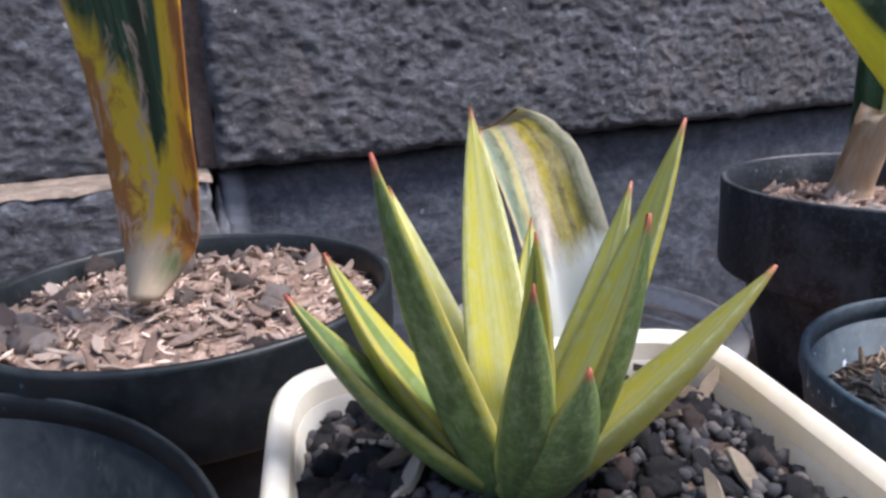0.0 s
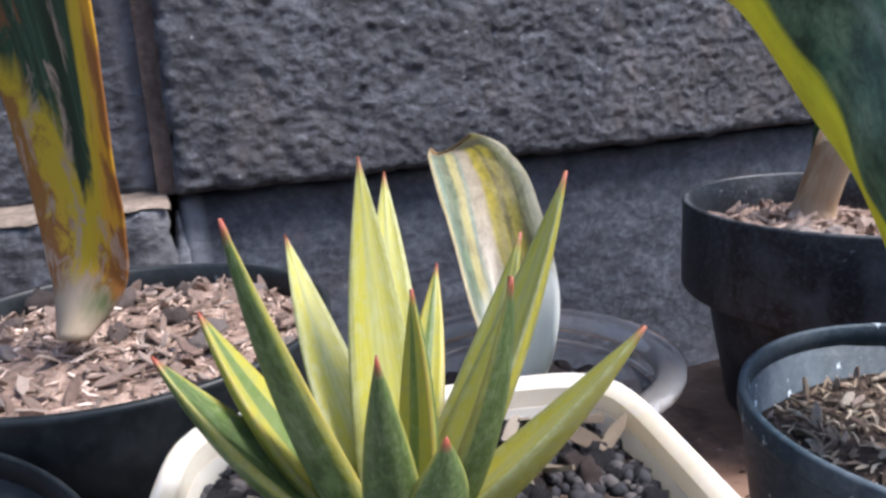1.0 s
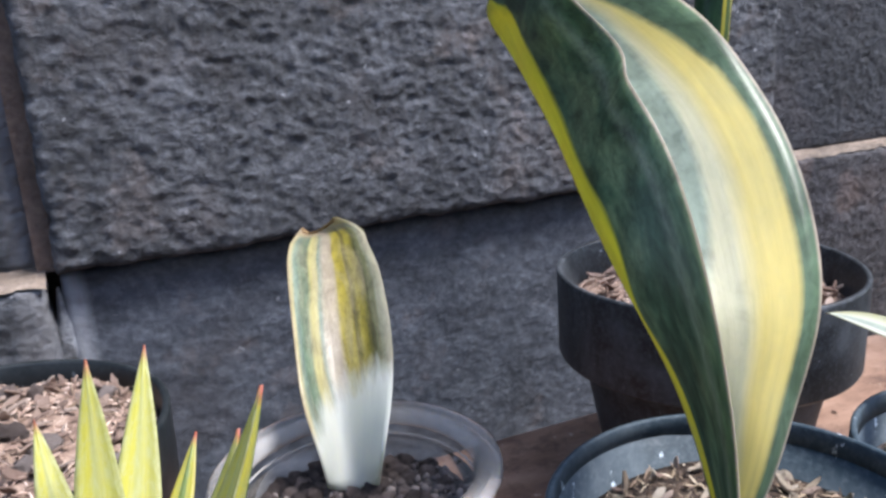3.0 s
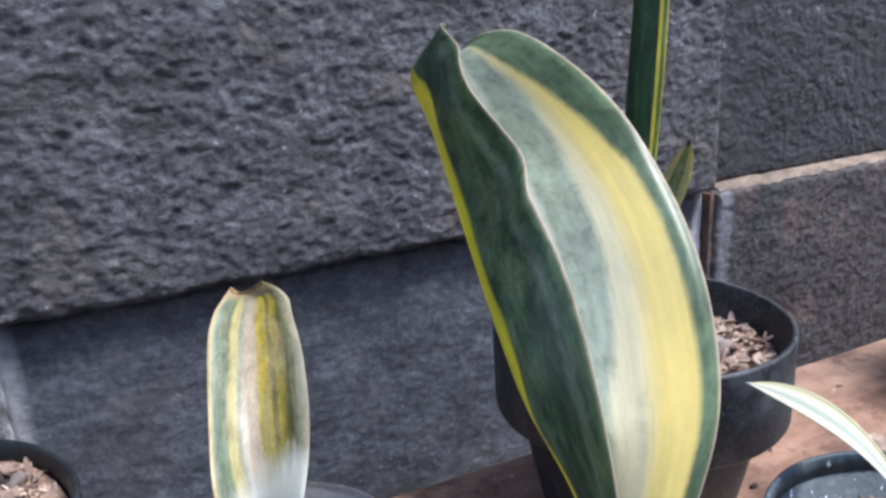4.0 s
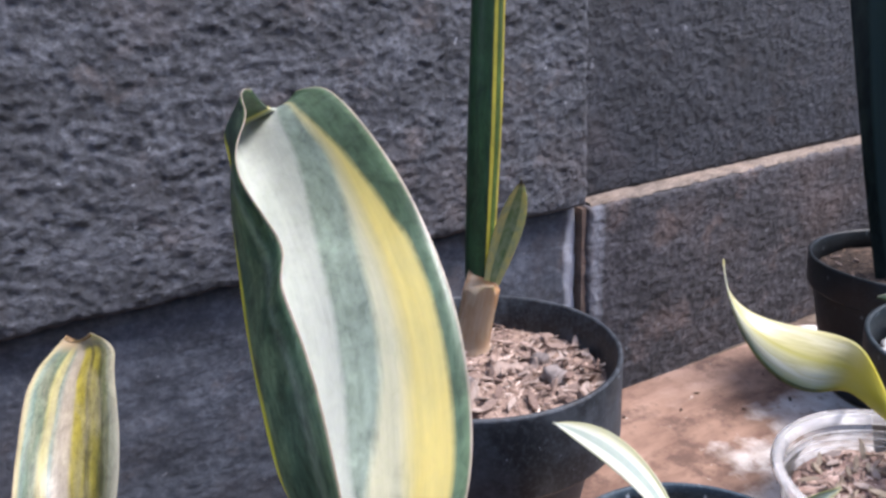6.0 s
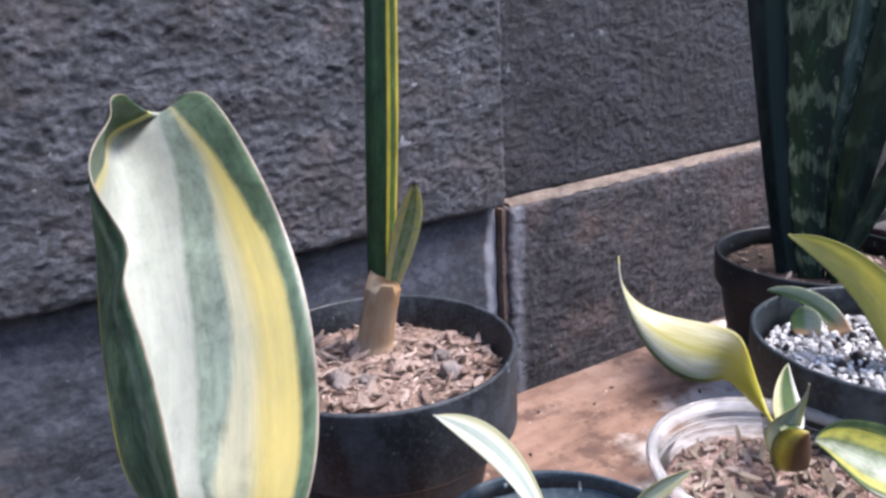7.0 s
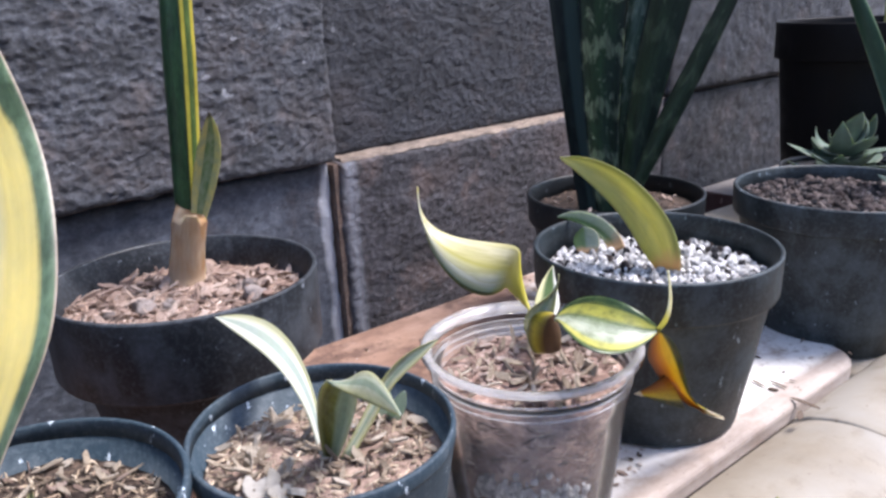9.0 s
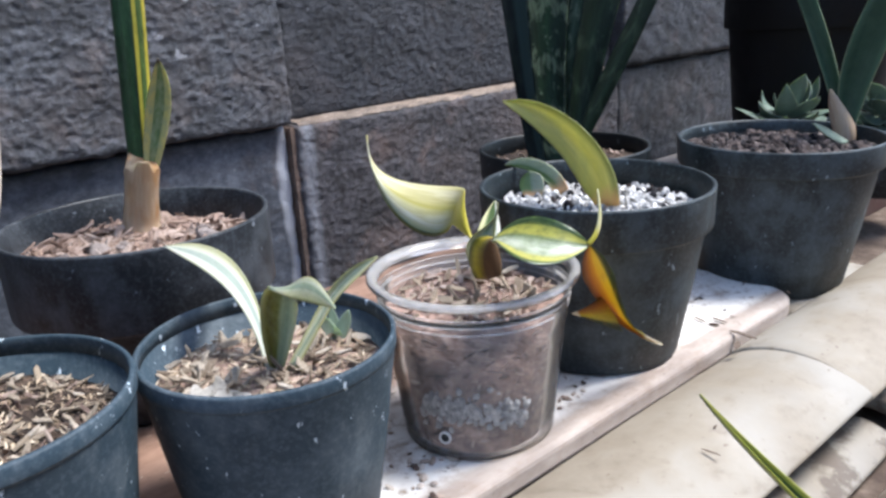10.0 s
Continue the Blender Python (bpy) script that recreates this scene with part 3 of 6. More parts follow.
SHEATH = leaf_mat("dry_sheath", [(0.0, (0.20, 0.10, 0.05)), (0.3, (0.40, 0.24, 0.13)), (0.5, (0.47, 0.34, 0.22)), (0.7, (0.40, 0.22, 0.10)), (1.0, (0.20, 0.10, 0.05))], mottle=0.8, mottle_colour=(0.54, 0.44, 0.32), rough=0.8, warp=0.35, stretch=(16.0, 2.5, 1.0), dead=(0.05, 0.35, (0.56, 0.45, 0.34)))
INNER = leaf_mat("inner_leaf", [(0.0, (0.03, 0.06, 0.02)), (0.3, (0.016, 0.04, 0.018)), (0.7, (0.024, 0.06, 0.026)), (1.0, (0.09, 0.12, 0.03))], mottle=0.4, mottle_colour=(0.06, 0.11, 0.04), dead=(0.10, 0.30, (0.20, 0.13, 0.04)))
SPROUT = leaf_mat("sprout_leaf", [(0.0, (0.48, 0.60, 0.46)), (0.5, (0.52, 0.64, 0.50)), (1.0, (0.46, 0.58, 0.44))], mottle=0.3, mottle_colour=(0.45, 0.55, 0.40), thin=0.35)
SPIKE = leaf_mat("spike_leaf", [(0.0, (0.40, 0.40, 0.08)), (0.2, (0.30, 0.32, 0.08)), (0.4, (0.03, 0.06, 0.025)), (0.75, (0.05, 0.09, 0.04)), (0.85, (0.35, 0.36, 0.09)), (1.0, (0.42, 0.40, 0.1))], mottle=0.2)

# clear plastic of the cups: thin-walled, so light passes straight on; gloss grows at grazing angles
def clear_mat(name, haze, gloss, tint):
    m = bpy.data.materials.new(name)
    nt, b = links(m)
    nt.nodes.remove(b)
    tr = node(nt, "ShaderNodeBsdfTransparent", Color=(*tint, 1))
    df = node(nt, "ShaderNodeBsdfDiffuse", Color=(0.88, 0.86, 0.84, 1))
    gl = node(nt, "ShaderNodeBsdfGlossy", Roughness=0.14)
    fr = node(nt, "ShaderNodeFresnel", IOR=gloss)
    sm = noise_node(nt, 60, 4, 0.6)
    hz = ramp(nt, [(0.3, grey(haze * 0.8)), (0.75, grey(haze * 1.25))], sm.outputs[0]).outputs[0]
    m1 = nt.nodes.new("ShaderNodeMixShader")
    m2 = nt.nodes.new("ShaderNodeMixShader")
    nt.links.new(hz, m1.inputs[0])
    nt.links.new(tr.outputs[0], m1.inputs[1])
    nt.links.new(df.outputs[0], m1.inputs[2])
    nt.links.new(fr.outputs[0], m2.inputs[0])
    nt.links.new(m1.outputs[0], m2.inputs[1])
    nt.links.new(gl.outputs[0], m2.inputs[2])
    nt.links.new(m2.outputs[0], nt.nodes["Material Output"].inputs["Surface"])
    return m


CLEAR = clear_mat("clear_plastic", 0.07, 1.1, (0.97, 0.97, 0.98))
HAZY = clear_mat("hazy_plastic", 0.15, 1.18, (0.95, 0.95, 0.96))
FROST = clear_mat("frosted_plastic", 0.22, 1.2, (0.95, 0.95, 0.96))

# worn board: brown wood with remains of white paint towards one end
BOARD = bpy.data.materials.new("worn_board")
nt, b = links(BOARD)
n1 = noise_node(nt, 60, 6, 0.65, stretch=(0.35, 1, 1))
n2 = noise_node(nt, 16, 5, 0.6)
n3 = noise_node(nt, 150, 3, 0.6)
wood = ramp(nt, [(0.28, (0.11, 0.055, 0.036)), (0.5, (0.235, 0.140, 0.098)), (0.75, (0.35, 0.225, 0.165))], n1.outputs[0]).outputs[0]
n4 = noise_node(nt, 38, 6, 0.7)
n5 = noise_node(nt, 26, 4, 0.6)
wood = mix(nt, ramp(nt, [(0.38, grey(0.85)), (0.50, grey(0))], n4.outputs[0]).outputs[0], wood, (0.085, 0.045, 0.032))
wood = mix(nt, ramp(nt, [(0.58, grey(0)), (0.68, grey(0.4))], n5.outputs[0]).outputs[0], wood, (0.38, 0.26, 0.20))
wood = mix(nt, ramp(nt, [(0.68, grey(0)), (0.72, grey(0.8))], n3.outputs[0]).outputs[0], wood, (0.50, 0.42, 0.36))
tc = nt.nodes.new("ShaderNodeTexCoord")
sp = nt.nodes.new("ShaderNodeSeparateXYZ")
nt.links.new(tc.outputs["Object"], sp.inputs[0])
along = math_node(nt, "SUBTRACT", math_node(nt, "MULTIPLY", sp.outputs[0], 4.0), math_node(nt, "MULTIPLY", sp.outputs[1], 7.0))
mask = math_node(nt, "ADD", along, math_node(nt, "MULTIPLY", math_node(nt, "SUBTRACT", n2.outputs[0], 0.5), 1.6))
mf = ramp(nt, [(0.62, grey(0)), (0.92, grey(0.95))], mask).outputs[0]
paint = ramp(nt, [(0.30, (0.34, 0.28, 0.23)), (0.42, (0.70, 0.67, 0.63)), (0.7, (0.80, 0.78, 0.75))], n3.outputs[0]).outputs[0]
# the front lip is worn back to beige wood
lip = math_node(nt, "ADD", sp.outputs[1], math_node(nt, "MULTIPLY", math_node(nt, "SUBTRACT", n2.outputs[0], 0.5), 0.012))
lipf = ramp(nt, [(0.004, grey(0.9)), (0.010, grey(0))], math_node(nt, "ADD", lip, 0.110)).outputs[0]
dirt = ramp(nt, [(0.36, grey(0.8)), (0.46, grey(0))], n4.outputs[0]).outputs[0]
n6 = noise_node(nt, 230, 4, 0.7)
col = mix(nt, mf, wood, mix(nt, dirt, paint, (0.36, 0.28, 0.22)))
lipc = ramp(nt, [(0.35, (0.20, 0.15, 0.12)), (0.55, (0.33, 0.27, 0.23)), (0.75, (0.43, 0.375, 0.335))], n1.outputs[0]).outputs[0]
col = mix(nt, lipf, col, lipc)
col = mix(nt, ramp(nt, [(0.64, grey(0)), (0.69, grey(0.8))], n6.outputs[0]).outputs[0], col, (0.10, 0.065, 0.05))
nt.links.new(col, b.inputs["Base Color"])
b.inputs["Roughness"].default_value = 0.7
bump(nt, b, n1.outputs[0], 0.4, 0.001)



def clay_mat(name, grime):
    """Sandy clay with paler bloom, brown specks, and earth stains that also darken the whole tile."""
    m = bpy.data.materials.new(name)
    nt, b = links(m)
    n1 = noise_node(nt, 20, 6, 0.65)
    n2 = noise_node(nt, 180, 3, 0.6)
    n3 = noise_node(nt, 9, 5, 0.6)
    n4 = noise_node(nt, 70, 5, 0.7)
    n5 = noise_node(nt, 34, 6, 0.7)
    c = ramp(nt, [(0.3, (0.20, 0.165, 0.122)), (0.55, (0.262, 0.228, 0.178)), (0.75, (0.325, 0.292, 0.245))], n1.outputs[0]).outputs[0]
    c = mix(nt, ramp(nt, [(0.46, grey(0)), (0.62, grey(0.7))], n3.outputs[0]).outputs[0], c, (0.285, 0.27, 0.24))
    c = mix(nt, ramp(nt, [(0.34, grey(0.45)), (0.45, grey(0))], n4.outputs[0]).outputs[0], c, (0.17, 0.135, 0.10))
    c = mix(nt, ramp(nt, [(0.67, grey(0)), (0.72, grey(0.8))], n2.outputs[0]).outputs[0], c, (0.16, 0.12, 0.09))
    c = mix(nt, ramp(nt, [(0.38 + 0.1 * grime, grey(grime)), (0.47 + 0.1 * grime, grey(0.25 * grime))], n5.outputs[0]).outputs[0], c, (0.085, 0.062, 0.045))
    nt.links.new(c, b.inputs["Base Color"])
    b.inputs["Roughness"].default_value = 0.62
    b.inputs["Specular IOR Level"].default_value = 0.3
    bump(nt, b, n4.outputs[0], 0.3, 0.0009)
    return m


CLAY = clay_mat("beige_clay", 0.12)
# darker copy for the lower tiles: earth stains, plus their shade as colour
CLAY_EARTHY_SHADED = clay_mat("earthy_shaded_clay", 0.85)
EARTH = soil_mat("ground_earth", (0.05, 0.035, 0.028), (0.12, 0.09, 0.07), (0.24, 0.19, 0.15), 30)
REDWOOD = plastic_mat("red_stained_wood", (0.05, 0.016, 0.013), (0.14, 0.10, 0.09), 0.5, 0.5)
# faces that point up are mixed towards grey
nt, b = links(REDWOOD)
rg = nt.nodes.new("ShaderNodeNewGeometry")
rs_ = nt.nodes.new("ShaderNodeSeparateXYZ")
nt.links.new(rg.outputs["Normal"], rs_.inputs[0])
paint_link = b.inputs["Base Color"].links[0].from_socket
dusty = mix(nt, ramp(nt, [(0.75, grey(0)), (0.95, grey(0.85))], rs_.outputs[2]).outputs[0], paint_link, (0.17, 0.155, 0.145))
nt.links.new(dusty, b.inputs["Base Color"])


# ---- building helpers ----
def mesh_of(name, verts, faces, mat, uv=None, smooth=True, under=None):
    me = bpy.data.meshes.new(name)
    me.from_pydata([tuple(p) for p in verts], [], [tuple(f) for f in faces])
    if uv is not None:
        lay = me.uv_layers.new(name="UVMap")
        idx = np.empty(len(me.loops), dtype=np.int32)
        me.loops.foreach_get("vertex_index", idx)
        lay.data.foreach_set("uv", np.asarray(uv, dtype=np.float32)[idx].ravel())
    me.materials.append(mat)
    if under is not None:
        # the second face of each pair belongs to the leaf's outer side
        me.materials.append(under)
        half = (len(verts) // 2)
        me.polygons.foreach_set("material_index", np.array([1 if min(f) >= half else 0 for f in faces], dtype=np.int32))
    if smooth:
        me.polygons.foreach_set("use_smooth", np.ones(len(me.polygons), dtype=bool))
    me.update()
    return me


def thing(name, at, label, category, group="", kind=""):
    ob = new(name)
    ob.empty_display_size = 0.01
    ob.location = at
    return tagged(ob, label, category, group, kind)


def part(name, me, parent, label=""):
    """A mesh given in the place's own coordinates, hung under its thing."""
    ob = new(name, me)
    ob.parent = parent
    base = parent.location.copy()
    up = parent.parent
    while up:
        base += up.location
        up = up.parent
    me.transform(Matrix.Translation(-base))
    return tagged(ob, label)


def bezier(c, n):
    c = np.array(c, float)
    s, k = np.linspace(0, 1, n)[:, None], len(c) - 1
    return sum(math.comb(k, i) * s ** i * (1 - s) ** (k - i) * c[i] for i in range(k + 1))


def spline(c, n):
    """A clamped cubic B-spline through its end points."""
    c = np.array(c, float)
    k = len(c)
    knots = np.concatenate([[0] * 3, np.linspace(0, 1, k - 2), [1] * 3])
    s = np.linspace(0, 1 - 1e-9, n)
    base = np.array([(s >= knots[i]) & (s < knots[i + 1]) for i in range(k + 3)], float)
    for p in range(1, 4):
        nxt = np.zeros((k + 3 - p, n))
        for i in range(k + 3 - p):
            if knots[i + p] > knots[i]:
                nxt[i] += (s - knots[i]) / (knots[i + p] - knots[i]) * base[i]
            if knots[i + p + 1] > knots[i + 1]:
                nxt[i] += (knots[i + p + 1] - s) / (knots[i + p + 1] - knots[i + 1]) * base[i + 1]
        base = nxt
    return base.T @ c


def sheet(grid, thick, edge=0.18, taper=0.5):
    """A closed blade round the grid of its middle surface: verts, faces, uvs."""
    n, m, _ = grid.shape
    du, dv = np.gradient(grid, axis=1), np.gradient(grid, axis=0)
    nrm = np.cross(du, dv)
    nrm /= np.linalg.norm(nrm, axis=2, keepdims=True) + 1e-12
    for i in range(n):
        if not np.isfinite(nrm[i]).all() or np.abs(nrm[i]).sum() < 1e-6:
            nrm[i] = nrm[i - 1]
    u = np.linspace(-1, 1, m)
    s = np.linspace(0, 1, n)
    prof = thick * (edge + (1 - edge) * (1 - u[None, :] ** 2)) * (1 - taper * s[:, None] ** 2) * 0.5
    top, bot = grid + nrm * prof[..., None], grid - nrm * prof[..., None]
    verts = np.concatenate([top.reshape(-1, 3), bot.reshape(-1, 3)])
    seg = np.linalg.norm(np.diff(grid, axis=1), axis=2)
    run = np.concatenate([np.zeros((n, 1)), np.cumsum(seg, axis=1)], axis=1)
    uu = run / np.maximum(run[:, -1:], 1e-9)
    ss = np.repeat(s[:, None], m, axis=1)
    uv = np.stack([uu.ravel(), ss.ravel()], 1)
    uv = np.concatenate([uv, uv])
    k = n * m
    faces = []
    for i in range(n - 1):
        for j in range(m - 1):
            a = i * m + j
            faces.append((a, a + 1, a + m + 1, a + m))
            faces.append((k + a, k + a + m, k + a + m + 1, k + a + 1))
    for i in range(n - 1):
        for j in (0, m - 1):
            a = i * m + j
            f = (a, a + m, k + a + m, k + a)
            faces.append(f if j == 0 else f[::-1])
    for j in range(m - 1):
        for i in (0, n - 1):
            a = i * m + j
            f = (a, k + a, k + a + 1, a + 1)
            faces.append(f if i == 0 else f[::-1])
    return verts, faces, uv


def blade(name, left, right, mat, parent, cup=(0, 0, 0), spine=None, thick=0.0015, n=40, m=17, wave=0.0, extend=0.0, label="", seed=1, under=None, curve=bezier):
    """A leaf between its two margins; spine, or the middle pushed by cup, gives the trough of its section."""
    L, R = curve(left, n), curve(right, n)
    s = np.linspace(0, 1, n)
    S = curve(spine, n) if spine is not None else 0.5 * (L + R) + np.array(cup)[None, :] * (np.sin(np.pi * np.clip(s, 0.02, 0.98)) ** 0.6)[:, None]
    if extend:
        for c in (L, R, S):
            d = c[-1] - c[-6]
            c += (s ** 3)[:, None] * d / np.linalg.norm(d) * extend
        mid = 0.5 * (L[-1] + R[-1])
        k = np.clip((s - 0.72) / 0.28, 0, 1) ** 1.8
        for c in (L, R, S):
            c += (mid - c) * k[:, None] * 0.97
    u = np.linspace(-1, 1, m)[None, :, None]
    grid = L[:, None] * (u * (u - 1) / 2) + S[:, None] * (1 - u * u) + R[:, None] * (u * (u + 1) / 2)
    if wave:
        rng = np.random.default_rng(seed)
        for side in (-1, 1):
            ph = rng.uniform(0, 6.28, 3)
            w = sum(np.sin(s * f * 6.28 + p) / (1 + i) for i, (f, p) in enumerate(zip((2.2, 4.7, 8.3), ph)))
            wt = np.clip(side * u[..., 0], 0, 1) ** 3
            nrm = np.cross(R - L, np.gradient(0.5 * (L + R), axis=0))
            nrm /= np.linalg.norm(nrm, axis=1, keepdims=True) + 1e-9
            grid += wave * (w[:, None] * wt)[..., None] * nrm[:, None]
    v, f, uv = sheet(grid, thick)
    return part(name, mesh_of(name, v, f, mat, uv, under=under), parent, label)


def succulent_blade(name, base, tip, width, mat, parent, bow=0.004, channel=0.45, thick=0.003, face=(0, 0, 1), n=30, m=13, under=None, point=1.7):
    """A stiff channelled leaf from its base to a sharp tip."""
    base, tip = Vector(base), Vector(tip)
    axis = tip - base
    side = axis.cross(Vector(face)).normalized()
    up = side.cross(axis).normalized()
    s = np.linspace(0, 1, n)
    w = width * 0.5 * np.clip(0.72 + 0.9 * s - 1.62 * s ** point, 0.012, 2)
    mid = np.array(base)[None] + s[:, None] * np.array(axis)[None] - (bow * 4 * s * (1 - s))[:, None] * np.array(up)[None]
    L = mid - w[:, None] * np.array(side) + (channel * w)[:, None] * np.array(up)
    R = mid + w[:, None] * np.array(side) + (channel * w)[:, None] * np.array(up)
    u = np.linspace(-1, 1, m)[None, :, None]
    grid = L[:, None] * (u * (u - 1) / 2) + mid[:, None] * (1 - u * u) + R[:, None] * (u * (u + 1) / 2)
    v, f, uv = sheet(grid, thick, edge=0.15, taper=0.85)
    return part(name, mesh_of(name, v, f, mat, uv, under=under), parent)


def lathe(profile, segs=72, cx=0, cy=0, wobble=0.0, seed=0, closed=True, squash=None):
    """Verts and faces of a profile [(r, z), ...] turned about the upright through (cx, cy)."""
    rng = np.random.default_rng(seed)
    ph = rng.uniform(0, 6.28, 2)
    a = np.linspace(0, 2 * np.pi, segs, endpoint=False)
    verts, faces = [], []
    zmax = max(z for _, z in profile)
    zmin = min(z for _, z in profile)
    for r, z in profile:
        k = ((z - zmin) / (zmax - zmin + 1e-9)) ** 2
        rr = r * (1 + wobble * k * (np.cos(2 * a + ph[0]) + 0.4 * np.cos(3 * a + ph[1])))
        for x, y in zip(rr * np.cos(a), rr * np.sin(a)):
            verts.append((cx + x, cy + y, z))
    n = len(profile)
    for i in range(n if closed else n - 1):
        i2 = (i + 1) % n
        for j in range(segs):
            j2 = (j + 1) % segs
            faces.append((i * segs + j, i * segs + j2, i2 * segs + j2, i2 * segs + j))
    return verts, faces


def pot(name, c, r_top, r_base, z0, z1, mat, label, collar=0.0, step=0.003, wall=0.0018, lip=0.0012, wobble=0.004, seed=0, group="plant pots"):
    x, y = c
    t = thing(name, (x, y, z0), label, "plant pot", group)
    h = z1 - z0
    zc = z1 - collar if collar else z1 - 0.0055
    rc = r_top - step - 0.001 if collar else r_top - lip
    low = [(r_base - 0.003, z0), (r_base, z0 + 0.002), (r_base + (rc - r_base) * 0.5, z0 + (zc - z0) * 0.5), (rc - 0.0004, zc - 0.001), (rc, zc + 0.0004)]
    low += [(rc - wall, zc + 0.0004), (r_base - wall, z0 + 0.004), (0.001, z0 + 0.004), (0.001, z0)]
    v, f = lathe(low, 80, x, y, wobble * 0.7, seed)
    part("body", mesh_of("body", v, f, mat), t)
    top = [(rc - 0.0002, zc), (r_top - 0.0010, zc + 0.0001), (r_top - 0.0005, zc + 0.0011), (r_top, z1 - 0.0014), (r_top, z1 - 0.0005), (r_top - 0.0006, z1), (r_top - wall, z1 - 0.0001), (r_top - wall - 0.0004, z1 - 0.001), (rc - wall + 0.0002, zc)]
    if not collar:
        top = [(rc + 0.0001, zc - 0.0002), (r_top, zc + 0.0008), (r_top, z1 - 0.0007), (r_top - 0.0004, z1 - 0.0001), (r_top - wall + 0.0003, z1), (r_top - wall, z1 - 0.0006), (rc - wall - 0.0001, zc - 0.0002)]
    v, f = lathe(top, 80, x, y, wobble, seed)
    part("collar" if collar else "rim", mesh_of("collar", v, f, mat), t)
    return t


def mound(name, c, r, z_low, z_top, mat, label, bumpy=0.0015, r_low=None, seed=3, rise=0.0, square=None):
    """Soil filling a pot, with a lumpy top. Returns the thing and a height function."""
    rng = np.random.default_rng(seed)
    x0, y0 = c
    t = thing(name, (x0, y0, z_low), label, "soil", kind="stuff")
    waves = [(rng.uniform(60, 260), rng.uniform(0, 6.28), rng.uniform(0, 6.28), rng.uniform(0.3, 1)) for _ in range(14)]

    def height(px, py):
        h = sum(a * math.sin(k * (px * math.cos(p) + py * math.sin(p)) + q) for k, p, q, a in waves) / 4
        d = math.hypot(px, py) / r
        return z_top + bumpy * h + rise * (1 - d * d)
    rings, segs = 16, 48
    verts, faces = [(x0, y0, height(0, 0))], []

    def rad(a, k):
        if square is None:
            return k
        ca, sa = abs(math.cos(a - square)), abs(math.sin(a - square))
        return k / (ca ** 6 + sa ** 6) ** (1 / 6)
    for i in range(1, rings + 1):
        for j in range(segs):
            a = 6.28318 * j / segs
            rr = rad(a, r * i / rings)
            px, py = rr * math.cos(a), rr * math.sin(a)
            verts.append((x0 + px, y0 + py, height(px, py)))
    base = len(verts)
    rl = r_low or r * 0.7
    for j in range(segs):
        a = 6.28318 * j / segs
        rr = rad(a, rl)
        verts.append((x0 + rr * math.cos(a), y0 + rr * math.sin(a), z_low))
    for j in range(segs):
        j2 = (j + 1) % segs
        faces.append((0, 1 + j, 1 + j2))
        for i in range(rings):
            a0 = 1 + i * segs
            a1 = a0 + segs
            faces.append((a0 + j, a1 + j, a1 + j2, a0 + j2))
    faces.append(tuple(base + j for j in range(segs))[::-1])
    part("soil_body", mesh_of("soil_body", verts, faces, mat), t)
    return t, height


def grain_meshes(kind, mat, seed, sub=2):
    """A few shared shapes of loose piece, about 1 long."""
    rng = random.Random(seed)
    out = []
    for k in range(5):
        bm = bmesh.new()
        if kind == "stone":
            bmesh.ops.create_icosphere(bm, subdivisions=sub, radius=0.5)
            for v in bm.verts:
                v.co *= 1 + (0.45 if sub < 3 else 0.34) * noise.noise(v.co * 2.8 + Vector((k * 7.1, seed, 0))) + (0.34 if sub < 3 else 0.26) * noise.noise(v.co * 7 + Vector((k, seed * 2.0, 3))) + (0 if sub < 3 else 0.22) * noise.noise(v.co * 13 + Vector((k, 5, seed)))
            bm.transform(Matrix.Diagonal((1.0, rng.uniform(0.75, 1), rng.uniform(0.6, 0.9), 1)))
        else:
            bmesh.ops.create_cube(bm, size=1)
            bmesh.ops.subdivide_edges(bm, edges=[e for e in bm.edges if abs(e.verts[0].co.x - e.verts[1].co.x) > 0.5], cuts=3)
            w, h = rng.uniform(0.22, 0.42), rng.uniform(0.06, 0.14)
            cv = rng.uniform(-0.35, 0.35)
            for v in bm.verts:
                x = v.co.x
                tp = 1 - 0.75 * abs(2 * x) ** 2.5
                v.co = Vector((x, v.co.y * w * tp + 0.10 * noise.noise(Vector((x * 3, k, seed))), v.co.z * h + cv * (x * x - 0.1) + 0.05 * noise.noise(Vector((x * 5, v.co.y * 4, k + seed)))))
        me = bpy.data.meshes.new(kind)
        bm.to_mesh(me)
        bm.free()
        me.materials.append(mat)
        if kind == "stone" and (k % 2 or sub > 2):
            me.polygons.foreach_set("use_smooth", np.ones(len(me.polygons), dtype=bool))
        out.append(me)
    return out


def scatter(name, meshes, soil, height, r, count, size, flat=0.35, seed=5, lift=0.2, square=None, avoid=()):
    rng = random.Random(seed)
    made = 0
    while made < count:
        if square is None:
            a, d = rng.uniform(0, 6.2832), r * math.sqrt(rng.random())
            px, py = d * math.cos(a), d * math.sin(a)
        else:
            qx, qy = rng.uniform(-r, r), rng.uniform(-r, r)
            px, py = qx * math.cos(square) - qy * math.sin(square), qx * math.sin(square) + qy * math.cos(square)
        if any(math.hypot(px - ax, py - ay) < ar for ax, ay, ar in avoid):
            made += 1
            continue
        s = rng.uniform(*size)
        ob = new(name, rng.choice(meshes))
        ob.parent = soil
        ob.location = (px, py, height(px, py) - soil.location.z + s * lift)
        ob.rotation_euler = (rng.gauss(0, flat), rng.gauss(0, flat), rng.uniform(0, 6.28))
        ob.scale = (s, s * rng.uniform(0.7, 1.2), s * rng.uniform(0.7, 1.2))
        made += 1


